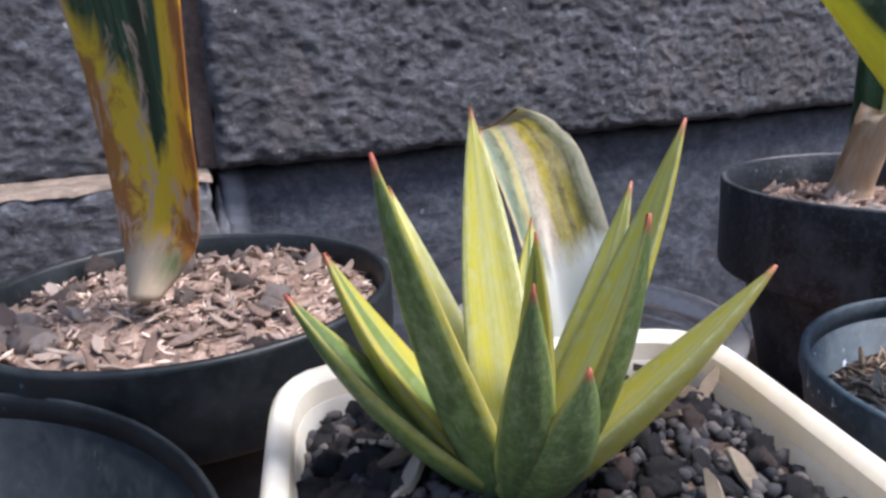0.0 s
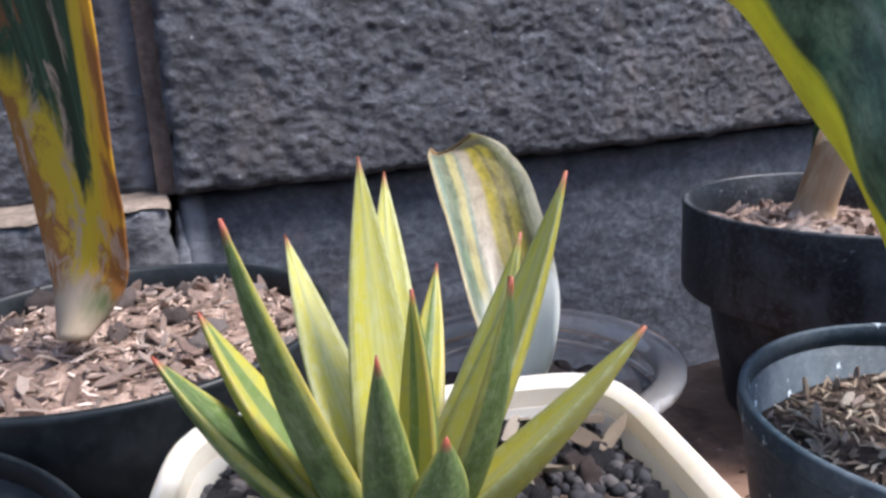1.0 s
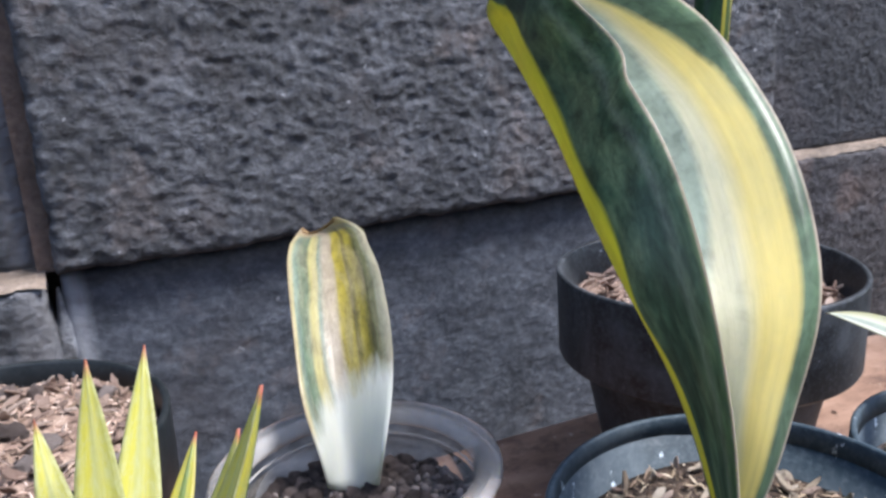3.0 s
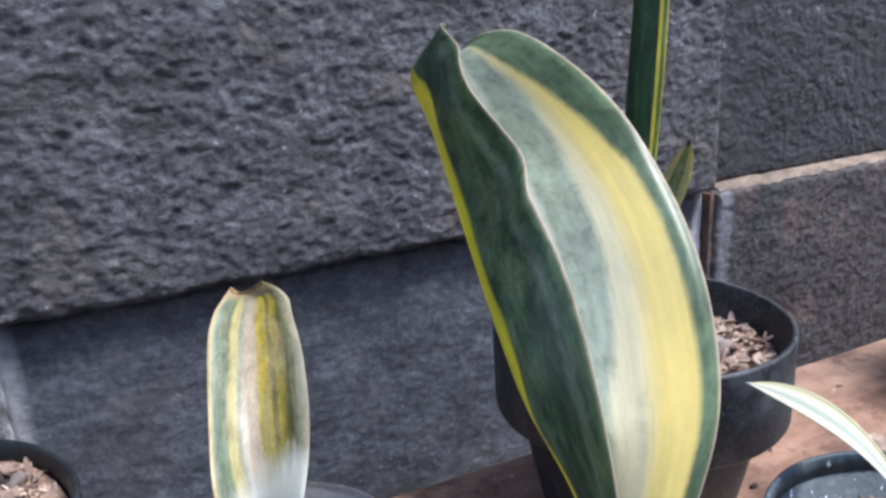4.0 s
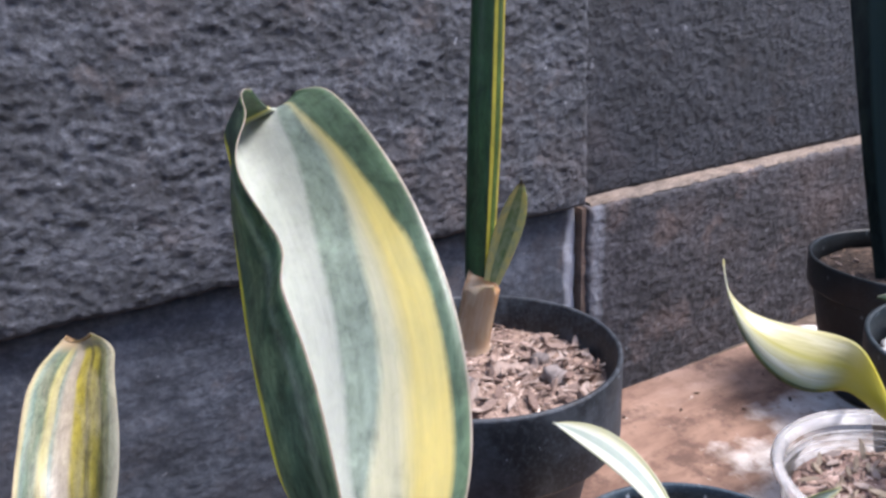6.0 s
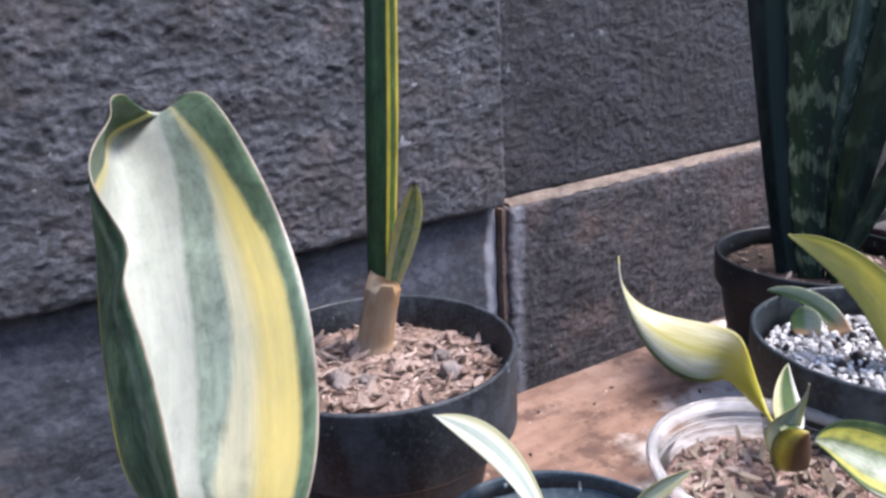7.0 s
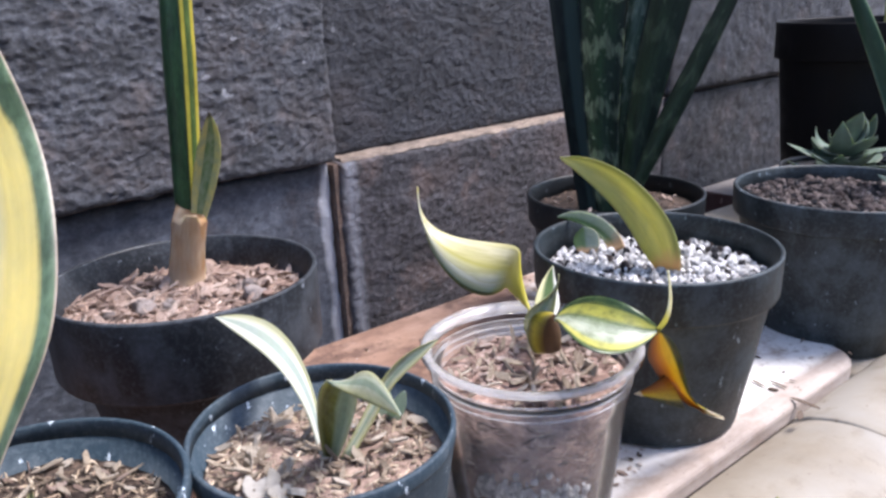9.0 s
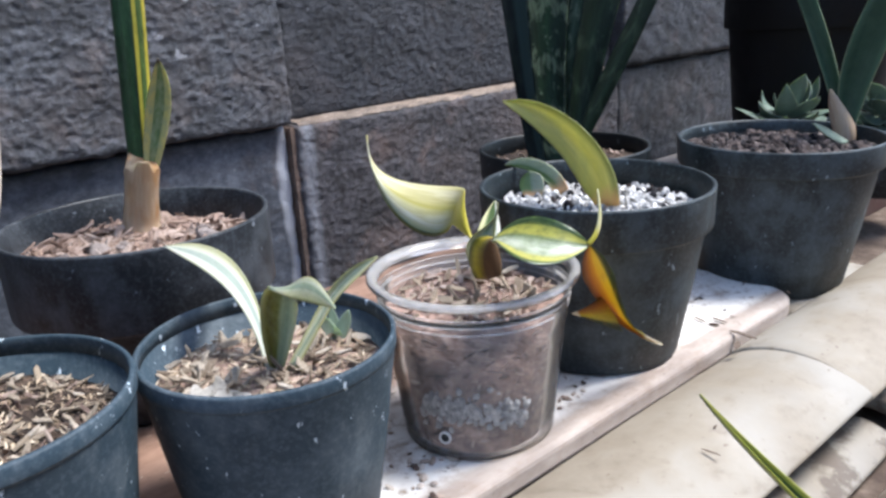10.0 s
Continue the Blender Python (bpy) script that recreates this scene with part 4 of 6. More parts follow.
def litter(soil, height, r, count, size, mat, seed=1):
    """Fine fibres too small to count, joined into one part over the soil."""
    rng = np.random.default_rng(seed)
    verts, faces = [], []
    base = soil.location
    for _ in range(count):
        a, d = rng.uniform(0, 6.2832), r * math.sqrt(rng.random())
        px, py = d * math.cos(a), d * math.sin(a)
        ln, wd = rng.uniform(*size), rng.uniform(0.12, 0.32)
        m = pose(0, 0, 0, *rng.normal(0, 24, 2), rng.uniform(0, 360))
        z = height(px, py) + ln * rng.uniform(0.02, 0.3)
        k, cv = len(verts), rng.uniform(-0.15, 0.15)
        for x, w in ((-0.5, 0.5), (0.0, 1.0), (0.5, 0.35)):
            for q, t in ((-1, 0), (1, 0), (0, 1)):
                p = m @ Vector((x * ln, q * w * wd * ln * 0.5, t * w * wd * ln * 0.5 + cv * ln * (1 - 4 * x * x)))
                verts.append((base.x + px + p.x, base.y + py + p.y, z + p.z))
        for i in (0, 3):
            for j in range(3):
                j2 = (j + 1) % 3
                faces.append((k + i + j, k + i + j2, k + i + 3 + j2, k + i + 3 + j))
        faces += [(k, k + 2, k + 1), (k + 6, k + 7, k + 8)]
    tagged(part("litter", mesh_of("litter", verts, faces, mat, smooth=False), soil), kind="stuff")


def grit(soil, height, r, count, size, mat, seed=1, square=None):
    """Small angular grit, joined into one part over the soil."""
    rng = np.random.default_rng(seed)
    bm = bmesh.new()
    bmesh.ops.create_icosphere(bm, subdivisions=1, radius=0.5)
    unit = np.array([tuple(v.co) for v in bm.verts])
    tri = np.array([[v.index for v in f.verts] for f in bm.faces])
    bm.free()
    V, Fc, base = [], [], soil.location
    for i in range(count):
        if square is None:
            a, d = rng.uniform(0, 6.2832), r * math.sqrt(rng.random())
            px, py = d * math.cos(a), d * math.sin(a)
        else:
            qx, qy = rng.uniform(-r, r, 2)
            px, py = qx * math.cos(square) - qy * math.sin(square), qx * math.sin(square) + qy * math.cos(square)
        sz = rng.uniform(*size)
        p = unit * rng.uniform(0.65, 1.25, (len(unit), 1)) * sz * rng.uniform(0.7, 1.2, 3)
        V.append(p + np.array([base.x + px, base.y + py, height(px, py) + 0.2 * sz]))
        Fc.append(tri + i * len(unit))
    tagged(part("grit", mesh_of("grit", np.concatenate(V), np.concatenate(Fc).tolist(), mat), soil), kind="stuff")


def litter_mat(name, a, b_, c_):
    m = bpy.data.materials.new(name)
    nt, b = links(m)
    g = nt.nodes.new("ShaderNodeNewGeometry")
    c = ramp(nt, [(0.0, a), (0.5, b_), (1.0, c_)], g.outputs["Random Per Island"]).outputs[0]
    nt.links.new(c, b.inputs["Base Color"])
    b.inputs["Roughness"].default_value = 0.9
    b.inputs["Specular IOR Level"].default_value = 0.2
    return m


FIBRE = litter_mat("bark_fibre", (0.15, 0.095, 0.075), (0.46, 0.335, 0.27), (0.70, 0.58, 0.50))
FIBRE_TAN = litter_mat("tan_fibre", (0.08, 0.055, 0.04), (0.42, 0.33, 0.23), (0.68, 0.58, 0.45))
FIBRE_DARK = litter_mat("dark_fibre", (0.03, 0.025, 0.022), (0.12, 0.085, 0.065), (0.30, 0.22, 0.16))


GRIT_DARK = litter_mat("dark_grit", (0.012, 0.012, 0.015), (0.04, 0.04, 0.045), (0.10, 0.09, 0.085))
GRIT_PALE = litter_mat("pale_grit", (0.12, 0.12, 0.125), (0.60, 0.59, 0.58), (0.86, 0.85, 0.84))
GRIT_BROWN = litter_mat("brown_grit", (0.05, 0.042, 0.042), (0.12, 0.10, 0.095), (0.25, 0.21, 0.19))


def field(nx, nz, cell, seed, octaves=5, gain=0.55, aspect=1.5):
    """Smooth random relief on a grid, about -1 to 1."""
    rng = np.random.default_rng(seed)
    out, amp, tot = np.zeros((nz, nx)), 1.0, 0.0
    for _ in range(octaves):
        gx, gz = max(int(nx / (cell * aspect)) + 3, 4), max(int(nz / cell) + 3, 4)
        g = rng.uniform(-1, 1, (gz, gx))
        X, Y = np.linspace(0, gx - 2.001, nx), np.linspace(0, gz - 2.001, nz)
        xi, yi = X.astype(int), Y.astype(int)
        fx, fy = X - xi, Y - yi
        fx, fy = fx * fx * (3 - 2 * fx), fy * fy * (3 - 2 * fy)
        a = g[yi][:, xi] * (1 - fx) + g[yi][:, xi + 1] * fx
        b2 = g[yi + 1][:, xi] * (1 - fx) + g[yi + 1][:, xi + 1] * fx
        out += amp * (a * (1 - fy[:, None]) + b2 * fy[:, None])
        tot += amp
        amp *= gain
        cell = max(cell / 2, 1.2)
    return out / tot * 1.6


# ---- the wall ----
wall = thing("wall_north", (0.2, 0.05, 0.1), "dark grey split-stone block wall with dusty joints", "wall", kind="structure")


def box_mesh(name, x0, x1, y0, y1, z0, z1, mat):
    v = [(x, y, z) for x in (x0, x1) for y in (y0, y1) for z in (z0, z1)]
    f = [(0, 1, 3, 2), (4, 6, 7, 5), (0, 4, 5, 1), (2, 3, 7, 6), (0, 2, 6, 4), (1, 5, 7, 3)]
    return mesh_of(name, v, f, mat, smooth=False)


part("mortar_bed", box_mesh("mortar_bed", -1.6, 2.6, 0.022, 0.14, -0.045, 2.2, MORTAR_DARK), wall)


def block(x0, x1, z0, z1, y, amp, mat, seed, step=0.0012, cell=4, gap=0.0022):
    """One stone block: a rough face, slightly rounded arrises, sides back into the mortar."""
    x0, x1, z0, z1 = x0 + gap, x1 - gap, z0 + gap * 0.5, z1 - gap * 0.5
    nx, nz = int((x1 - x0) / step), int((z1 - z0) / step)
    h = field(nx, nz, cell, seed, 4, 0.8) * 0.9 + np.abs(field(nx, nz, cell * 3, seed + 50, 3)) * 0.2
    xs, zs = np.linspace(x0, x1, nx), np.linspace(z0, z1, nz)
    ex = np.minimum(xs - x0, x1 - xs)
    ez = np.minimum(zs - z0, z1 - zs)
    e = np.minimum(ex[None, :], ez[:, None])
    face = y - amp * h + 0.003 * np.exp(-e / 0.0015)
    jx = field(nx, nz, 9, seed + 9, 3) * 0.0012 * np.exp(-e / 0.004)
    X, Zg = np.meshgrid(xs, zs)
    front = np.stack([X + jx, face, Zg + jx[:, ::-1]], -1).reshape(-1, 3)
    edge = [j for j in range(nx)] + [i * nx + nx - 1 for i in range(1, nz)] + [(nz - 1) * nx + j for j in range(nx - 2, -1, -1)] + [i * nx for i in range(nz - 2, 0, -1)]
    back = front[edge].copy()
    back[:, 1] = 0.024
    verts = np.concatenate([front, back])
    k = len(front)
    i, j = np.meshgrid(np.arange(nz - 1), np.arange(nx - 1), indexing="ij")
    a = (i * nx + j).ravel()
    faces = np.stack([a, a + 1, a + nx + 1, a + nx], 1).tolist()
    m = len(edge)
    faces += [(edge[q], k + q, k + (q + 1) % m, edge[(q + 1) % m]) for q in range(m)]
    part("stone_block", mesh_of("stone_block", verts, faces, mat), wall)


COURSE = 0.10
# upper and lower faces step in and out from block to block
block(-0.4, 0.0, COURSE, 0.34, 0.010, 0.0011, STONE, 11, cell=3.0)
block(-0.4, 0.0, -0.10, COURSE, -0.008, 0.0009, STONE, 12)
block(0.0, 0.4, COURSE, 0.34, -0.004, 0.0011, STONE, 13, cell=3.0)
block(0.0, 0.4, -0.10, COURSE, 0.006, 0.0007, STONE_SMOOTH, 14, cell=16)
block(0.4, 0.8, COURSE, 0.34, 0.010, 0.0008, STONE_DARK_OR_SHADE, 15)
block(0.3985, 0.8, -0.10, COURSE, -0.001, 0.0008, STONE_BROWN, 16)
# dark stone by the tall pot stands in for its shade on the wall
block(0.8, 1.2, COURSE, 0.34, -0.002, 0.0014, STONE_DARK_OR_SHADE, 17, 0.003)
block(0.8, 1.2, -0.10, COURSE, 0.004, 0.0012, STONE_DARK_OR_SHADE, 18, 0.003)
for i, x in enumerate((-1.6, -1.2, -0.8, 1.2, 1.6, 2.0)):
    for j, z in enumerate((-0.10, COURSE)):
        block(x, x + 0.4, z, z + (0.2 if j == 0 else 0.24), 0.004 * ((i + j) % 3 - 1), 0.002, STONE, 30 + i * 2 + j, 0.006, 3)
for i in range(10):
    block(-1.6 + 0.4 * i, -1.2 + 0.4 * i, 0.34, 0.58, 0.003 * (i % 3 - 1), 0.002, STONE, 60 + i, 0.008, 3)


def bead(name, x0, x1, y, z, r, mat, seed, upright=False, depth=0.004, lean=0.0):
    """A lumpy strip of mortar or lime along a joint."""
    n, m = int(abs(x1 - x0) / 0.002) + 2, 7
    rng = np.random.default_rng(seed)
    lump = field(n, m, 4, seed, 4)
    verts, faces = [], []
    for i in range(n):
        s = i / (n - 1)
        p = x0 + (x1 - x0) * s
        w = r * (0.85 + 0.22 * lump[2, i]) * min(1, 0.15 + 6 * s, 0.15 + 6 * (1 - s))
        for j in range(m):
            a = math.pi * j / (m - 1)
            q, d = w * math.cos(a), depth * (math.sin(a) ** 0.5) * (0.7 + 0.5 * lump[j, i])
            verts.append((z + q + lean * s, y - d, p) if upright else (p, y - d, z + q))
    for i in range(n - 1):
        for j in range(m - 1):
            k = i * m + j
            faces.append((k, k + 1, k + m + 1, k + m))
    part(name, mesh_of(name, verts, faces, mat), wall)


def ledge(x0, x1, y0, y1, z, seed):
    """Dust and mortar lying on the top of a block that stands proud."""
    nx, ny = int((x1 - x0) / 0.002), 10
    f = field(nx, ny, 5, seed, 4, aspect=1)
    xs, ys = np.linspace(x0, x1, nx), np.linspace(y0, y1, ny)
    verts = [(xs[i], ys[j] + (0.0016 * f[j, i] + 0.001) * (1 - j / ny), z + 0.0006 + 0.0006 * f[j, i] + 0.0024 * (j / ny) ** 2 - (0.0022 if j == 0 else 0)) for i in range(nx) for j in range(ny)]
    faces = [(i * ny + j, (i + 1) * ny + j, (i + 1) * ny + j + 1, i * ny + j + 1) for i in range(nx - 1) for j in range(ny - 1)]
    part("ledge_dust", mesh_of("ledge_dust", verts, faces, MORTAR), wall)


ledge(0.404, 0.80, -0.0005, 0.012, COURSE, 71)
ledge(-0.40, -0.002, -0.0085, 0.012, COURSE, 72)
bead("lime_streak", 0.11, 0.30, 0.011, 0.4015, 0.0014, MORTAR_MID, 84, True, 0.003)

part("joint_mortar", box_mesh("joint_mortar", -0.0050, 0.0024, 0.0050, 0.0225, COURSE + 0.001, 0.338, MORTAR_MID), wall)
part("joint_mortar", box_mesh("joint_mortar", 0.3976, 0.4024, 0.0015, 0.0225, -0.044, COURSE - 0.002, MORTAR_MID), wall)
bead("lime_streak", -0.04, 0.094, 0.008, 0.001, 0.0038, LIME, 87, True, 0.004)

# added out of view: blocks low sky, bounces light onto pots and stone
light_slab_south = box_mesh("light_wall_south", -5.5, 6.0, -2.75, -2.60, -0.045, 2.3, BOUNCE_RENDER)
tagged(new("light_wall_south", light_slab_south), "unseen pale wall added to block low sky and bounce light", "wall", kind="structure")

# ---- ground, ledge, board, roof tiles ----
gm = mesh_of("ground", [(x, y, -0.045) for x, y in ((-40, -40), (40, -40), (40, 40), (-40, 40))], [(0, 1, 2, 3)], EARTH)
tagged(new("ground", gm), "bare brown trodden earth in front of the wall", "ground", kind="structure")


def slab(name, cx, cy, lx, ly, z0, z1, mat, turn, corner, edge, label, category, kind=""):
    bm = bmesh.new()
    bmesh.ops.create_cube(bm, size=1)
    bmesh.ops.scale(bm, vec=(lx, ly, z1 - z0), verts=bm.verts)
    up = [e for e in bm.edges if abs(e.verts[0].co.z - e.verts[1].co.z) > 1e-4]
    bmesh.ops.bevel(bm, geom=up, offset=corner, segments=8, affect="EDGES", profile=0.5)
    flat = [e for e in bm.edges if e.calc_length() > 0 and abs(e.verts[0].co.z - e.verts[1].co.z) < 1e-5 and len(e.link_faces) == 2 and abs(e.link_faces[0].normal.z - e.link_faces[1].normal.z) > 0.5]
    bmesh.ops.bevel(bm, geom=flat, offset=edge, segments=3, affect="EDGES", profile=0.5)
    me = bpy.data.meshes.new(name)
    bm.to_mesh(me)
    bm.free()
    me.materials.append(mat)
    ob = new(name, me)
    ob.matrix_world = pose(cx, cy, (z0 + z1) / 2, 0, 0, turn)
    return tagged(ob, label, category, kind=kind)


slab("plinth", 0.16, -0.16, 0.74, 0.20, -0.045, -0.012, STONE_SMOOTH, -2.2, 0.01, 0.004, "low grey concrete plinth under the board", "plinth", "structure")
slab("wooden_board", 0.1645, -0.1648, 0.779, 0.2345, -0.012, 0.0, BOARD, -2.2, 0.022, 0.003, "worn wooden board with patchy white paint and rounded corners", "board")
slab("clay_slab", 0.745, -0.115, 0.20, 0.13, -0.045, -0.010, CLAY, -4, 0.006, 0.004, "flat beige clay slab lying by the wall", "clay slab")
slab("wooden_plank", 1.03, -0.12, 0.34, 0.22, -0.045, -0.008, REDWOOD, -3, 0.004, 0.002, "dark red stained plank with a grey top", "plank")


def roof_tile(x0, x1, y, top, turn, half=0.036, rad=0.062, thick=0.008, mat=CLAY, label="beige clay ridge tile lying beside the board"):
    n, m = 24, 18
    amax = math.asin(half / rad)
    verts, faces = [], []
    for i in range(n):
        s = i / (n - 1)
        for j in range(m):
            a = -amax + 2 * amax * j / (m - 1)
            for r in (rad, rad - thick):
                verts.append(((s - 0.5) * (x1 - x0), r * math.sin(a) * (1 + 0.03 * s), r * math.cos(a) - rad + 0.0004 * math.sin(9 * s + 3 * a)))
    idx = lambda i, j, k: (i * m + j) * 2 + k
    for i in range(n - 1):
        for j in range(m - 1):
            faces.append((idx(i, j, 0), idx(i, j + 1, 0), idx(i + 1, j + 1, 0), idx(i + 1, j, 0)))
            faces.append((idx(i, j, 1), idx(i + 1, j, 1), idx(i + 1, j + 1, 1), idx(i, j + 1, 1)))
        for j in (0, m - 1):
            faces.append((idx(i, j, 0), idx(i + 1, j, 0), idx(i + 1, j, 1), idx(i, j, 1)))
    for j in range(m - 1):
        for i in (0, n - 1):
            faces.append((idx(i, j, 0), idx(i, j, 1), idx(i, j + 1, 1), idx(i, j + 1, 0)))
    me = mesh_of("roof_tile", verts, faces, mat)
    bm = bmesh.new()
    bm.from_mesh(me)
    bmesh.ops.recalc_face_normals(bm, faces=bm.faces)
    sharp = [e for e in bm.edges if len(e.link_faces) == 2 and e.calc_face_angle(0) > 0.9]
    bmesh.ops.bevel(bm, geom=sharp, offset=0.0018, segments=3, affect="EDGES", profile=0.5)
    bm.to_mesh(me)
    bm.free()
    me.polygons.foreach_set("use_smooth", np.ones(len(me.polygons), dtype=bool))
    ob = new("roof_tile", me)
    ob.matrix_world = pose((x0 + x1) / 2, y, top, 0, 0, turn)
    return tagged(ob, label, "roof tile", "stacked roof tiles")


roof_tile(0.15, 0.469, -0.3230, 0.0004, -2.0, 0.0345)
roof_tile(0.465, 0.745, -0.3335, 0.0015, -2.0)
for x0, x1, y in ((0.16, 0.44, -0.3150), (0.462, 0.73, -0.3240)):
    slab("brick", (x0 + x1) / 2, y, x1 - x0, 0.026, -0.045, -0.0098, CLAY, -2.0, 0.003, 0.002, "buff clay brick under the ridge tiles", "brick")
# shade under the upper tiles is put into the clay of these
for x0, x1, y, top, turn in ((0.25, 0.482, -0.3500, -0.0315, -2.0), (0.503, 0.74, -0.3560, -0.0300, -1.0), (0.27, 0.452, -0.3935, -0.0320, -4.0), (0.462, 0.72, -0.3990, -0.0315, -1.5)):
    roof_tile(x0, x1, y, top, turn, 0.0190, 0.030, 0.0075, CLAY_EARTHY_SHADED, "lower beige clay roof tile, earth stains and shade in its colour")

# ---- grains shared by the pots ----
LAVAS = grain_meshes("stone", LAVA, 3, 3)
GRAVELS = grain_meshes("stone", GRAVEL, 5, 3)
PEBBLES = grain_meshes("stone", GRAVEL_PALE, 15, 3)
PALES = grain_meshes("chip", CHIP_PALE, 21)
PUMICES = grain_meshes("stone", PUMICE, 7)
CHIPS = grain_meshes("chip", CHIP, 9)
DARK_CHIPS = grain_meshes("chip", CHIP_DARK, 11)
TANS = grain_meshes("chip", CHIP_TAN, 13)

# ---- white square pot with the spiky rosette ----
WX, WY, WTURN = 0.0126, -0.2466, -13.0


def square_pot():
    z0, z1, ht, hb, wall_t = 0.0, 0.1015, 0.0359, 0.027, 0.0020
    t = thing("square_pot", (WX, WY, z0), "white square plastic pot with rounded corners and a rolled rim", "plant pot", "plant pots")
    prof = [(hb, z0), (hb + 0.001, z0 + 0.003), (ht - 0.0042, z1 - 0.006), (ht - 0.0036, z1 - 0.0045), (ht - 0.001, z1 - 0.004), (ht, z1 - 0.003), (ht, z1 - 0.001), (ht - 0.001, z1), (ht - wall_t, z1 - 0.0002), (ht - wall_t - 0.0012, z1 - 0.0015), (hb - wall_t, z0 + 0.004), (0.0005, z0 + 0.004), (0.0005, z0)]
    segs = 96
    verts, faces = [], []
    for r, z in prof:
        for j in range(segs):
            a = 2 * math.pi * (j + 0.5) / segs
            ca, sa = math.cos(a), math.sin(a)
            k = r / (abs(ca) ** 7 + abs(sa) ** 7) ** (1 / 7)
            b2 = a + radians(WTURN)
            verts.append((WX + k * math.cos(b2), WY + k * math.sin(b2), z))
    n = len(prof)
    band = {"body": [], "rim": []}
    for i in range(n):
        i2 = (i + 1) % n
        for j in range(segs):
            j2 = (j + 1) % segs
            band["rim" if 3 <= i < 9 else "body"].append((i * segs + j, i * segs + j2, i2 * segs + j2, i2 * segs + j))
    for name, quads in band.items():
        used = sorted({k for q in quads for k in q})
        at = {k: i for i, k in enumerate(used)}
        part(name, mesh_of(name, [verts[k] for k in used], [[at[k] for k in q] for q in quads], WHITE_POT), t)
    soil, h = mound("lava_mix", (WX, WY), 0.0318, 0.006, 0.0945, SOIL_DARK, "dark lava grit and bark filling the white square pot", 0.0012, 0.02, 21, 0.002, square=radians(WTURN))
    scatter("lava_stone", LAVAS, soil, h, 0.0305, 300, (0.0026, 0.0054), 1.2, 22, 0.15, square=radians(WTURN))
    grit(soil, h, 0.0310, 1300, (0.0012, 0.0032), GRIT_DARK, 24, radians(WTURN))
    scatter("bark_chip", TANS, soil, h, 0.030, 34, (0.005, 0.010), 0.4, 23, 0.35, square=radians(WTURN))


square_pot()


def rosette():
    c = Vector((0.0088, -0.2422, 0.0962))
    t = thing("rosette_plant", c, "spiky variegated sansevieria rosette with red leaf tips", "plant")
    Y, M, G = ROSETTE_YELLOW, ROSETTE, ROSETTE_GREEN
    # tip, width, upper face, outer face, bow
    spec = [
        ((0.0128, -0.2225, 0.1412), 0.0090, Y, Y, 0.0016),
        ((0.0213, -0.2070, 0.1362), 0.0092, Y, Y, 0.0020),
        ((0.0330, -0.2414, 0.1396), 0.0092, Y, M, 0.0020),
        ((0.0191, -0.2531, 0.1317), 0.0078, M, G, 0.0024),
        ((0.0325, -0.2577, 0.1252), 0.0100, Y, Y, 0.0014),
        ((-0.0078, -0.2434, 0.1396), 0.0104, M, G, 0.0016),
        ((0.0041, -0.2118, 0.1296), 0.0085, Y, M, 0.0020),
        ((-0.0102, -0.2290, 0.1258), 0.0100, M, M, 0.0022),
        ((-0.0160, -0.2326, 0.1226), 0.0106, G, G, 0.0022),
        ((0.0266, -0.2139, 0.1222), 0.0070, M, G, 0.0016),
        ((0.0304, -0.2344, 0.1309), 0.0078, Y, M, 0.0022),
        ((0.0029, -0.2573, 0.1279), 0.0070, M, G, 0.0022),
        ((0.0096, -0.2567, 0.1176), 0.0112, M, G, 0.0026),
        ((0.0128, -0.2400, 0.1277), 0.0062, M, G, 0.0010),
    ]
    for tip, w, mat, back, bow in spec:
        d = Vector((tip[0] - c.x, tip[1] - c.y, 0)).normalized()
        base = c + d * 0.0036
        face = Vector((-d.x, -d.y, 0.5))
        succulent_blade("leaf", base, tip, 1.15 * w, mat, t, bow=bow, channel=0.5, thick=0.0038, face=face, under=back, point=1.8)


rosette()

# ---- left-hand pots ----
pot("nursery_pot", (-0.0221, -0.1251), 0.0511, 0.037, 0.0, 0.093, BLACK, "black plastic nursery pot of brown bark soil", 0.022, 0.003, seed=1)
soilA, hA = mound("bark_soil", (-0.0221, -0.1251), 0.0475, 0.006, 0.0865, SOIL, "dry brown bark and soil in a black pot", 0.0015, 0.036, 31, 0.004)
scatter("bark_chip", CHIPS, soilA, hA, 0.0455, 280, (0.003, 0.008), 0.5, 32, 0.25)
litter(soilA, hA, 0.0465, 1100, (0.0012, 0.0042), FIBRE, 34)
scatter("gravel_stone", PEBBLES, soilA, hA, 0.044, 6, (0.004, 0.007), 0.8, 33, 0.15)
scatter("gravel_stone", PEBBLES, soilA, hA, 0.042, 4, (0.007, 0.011), 0.4, 35, 0.05)
scatter("gravel_stone", GRAVELS, soilA, hA, 0.044, 12, (0.005, 0.010), 0.7, 36, 0.15)
litter(soilA, hA, 0.0465, 350, (0.0012, 0.005), FIBRE_DARK, 37)
plantA = thing("burnt_snake_plant", (-0.032, -0.142, 0.088), "tall snake plant with a leaf scorched yellow, orange and brown", "plant")
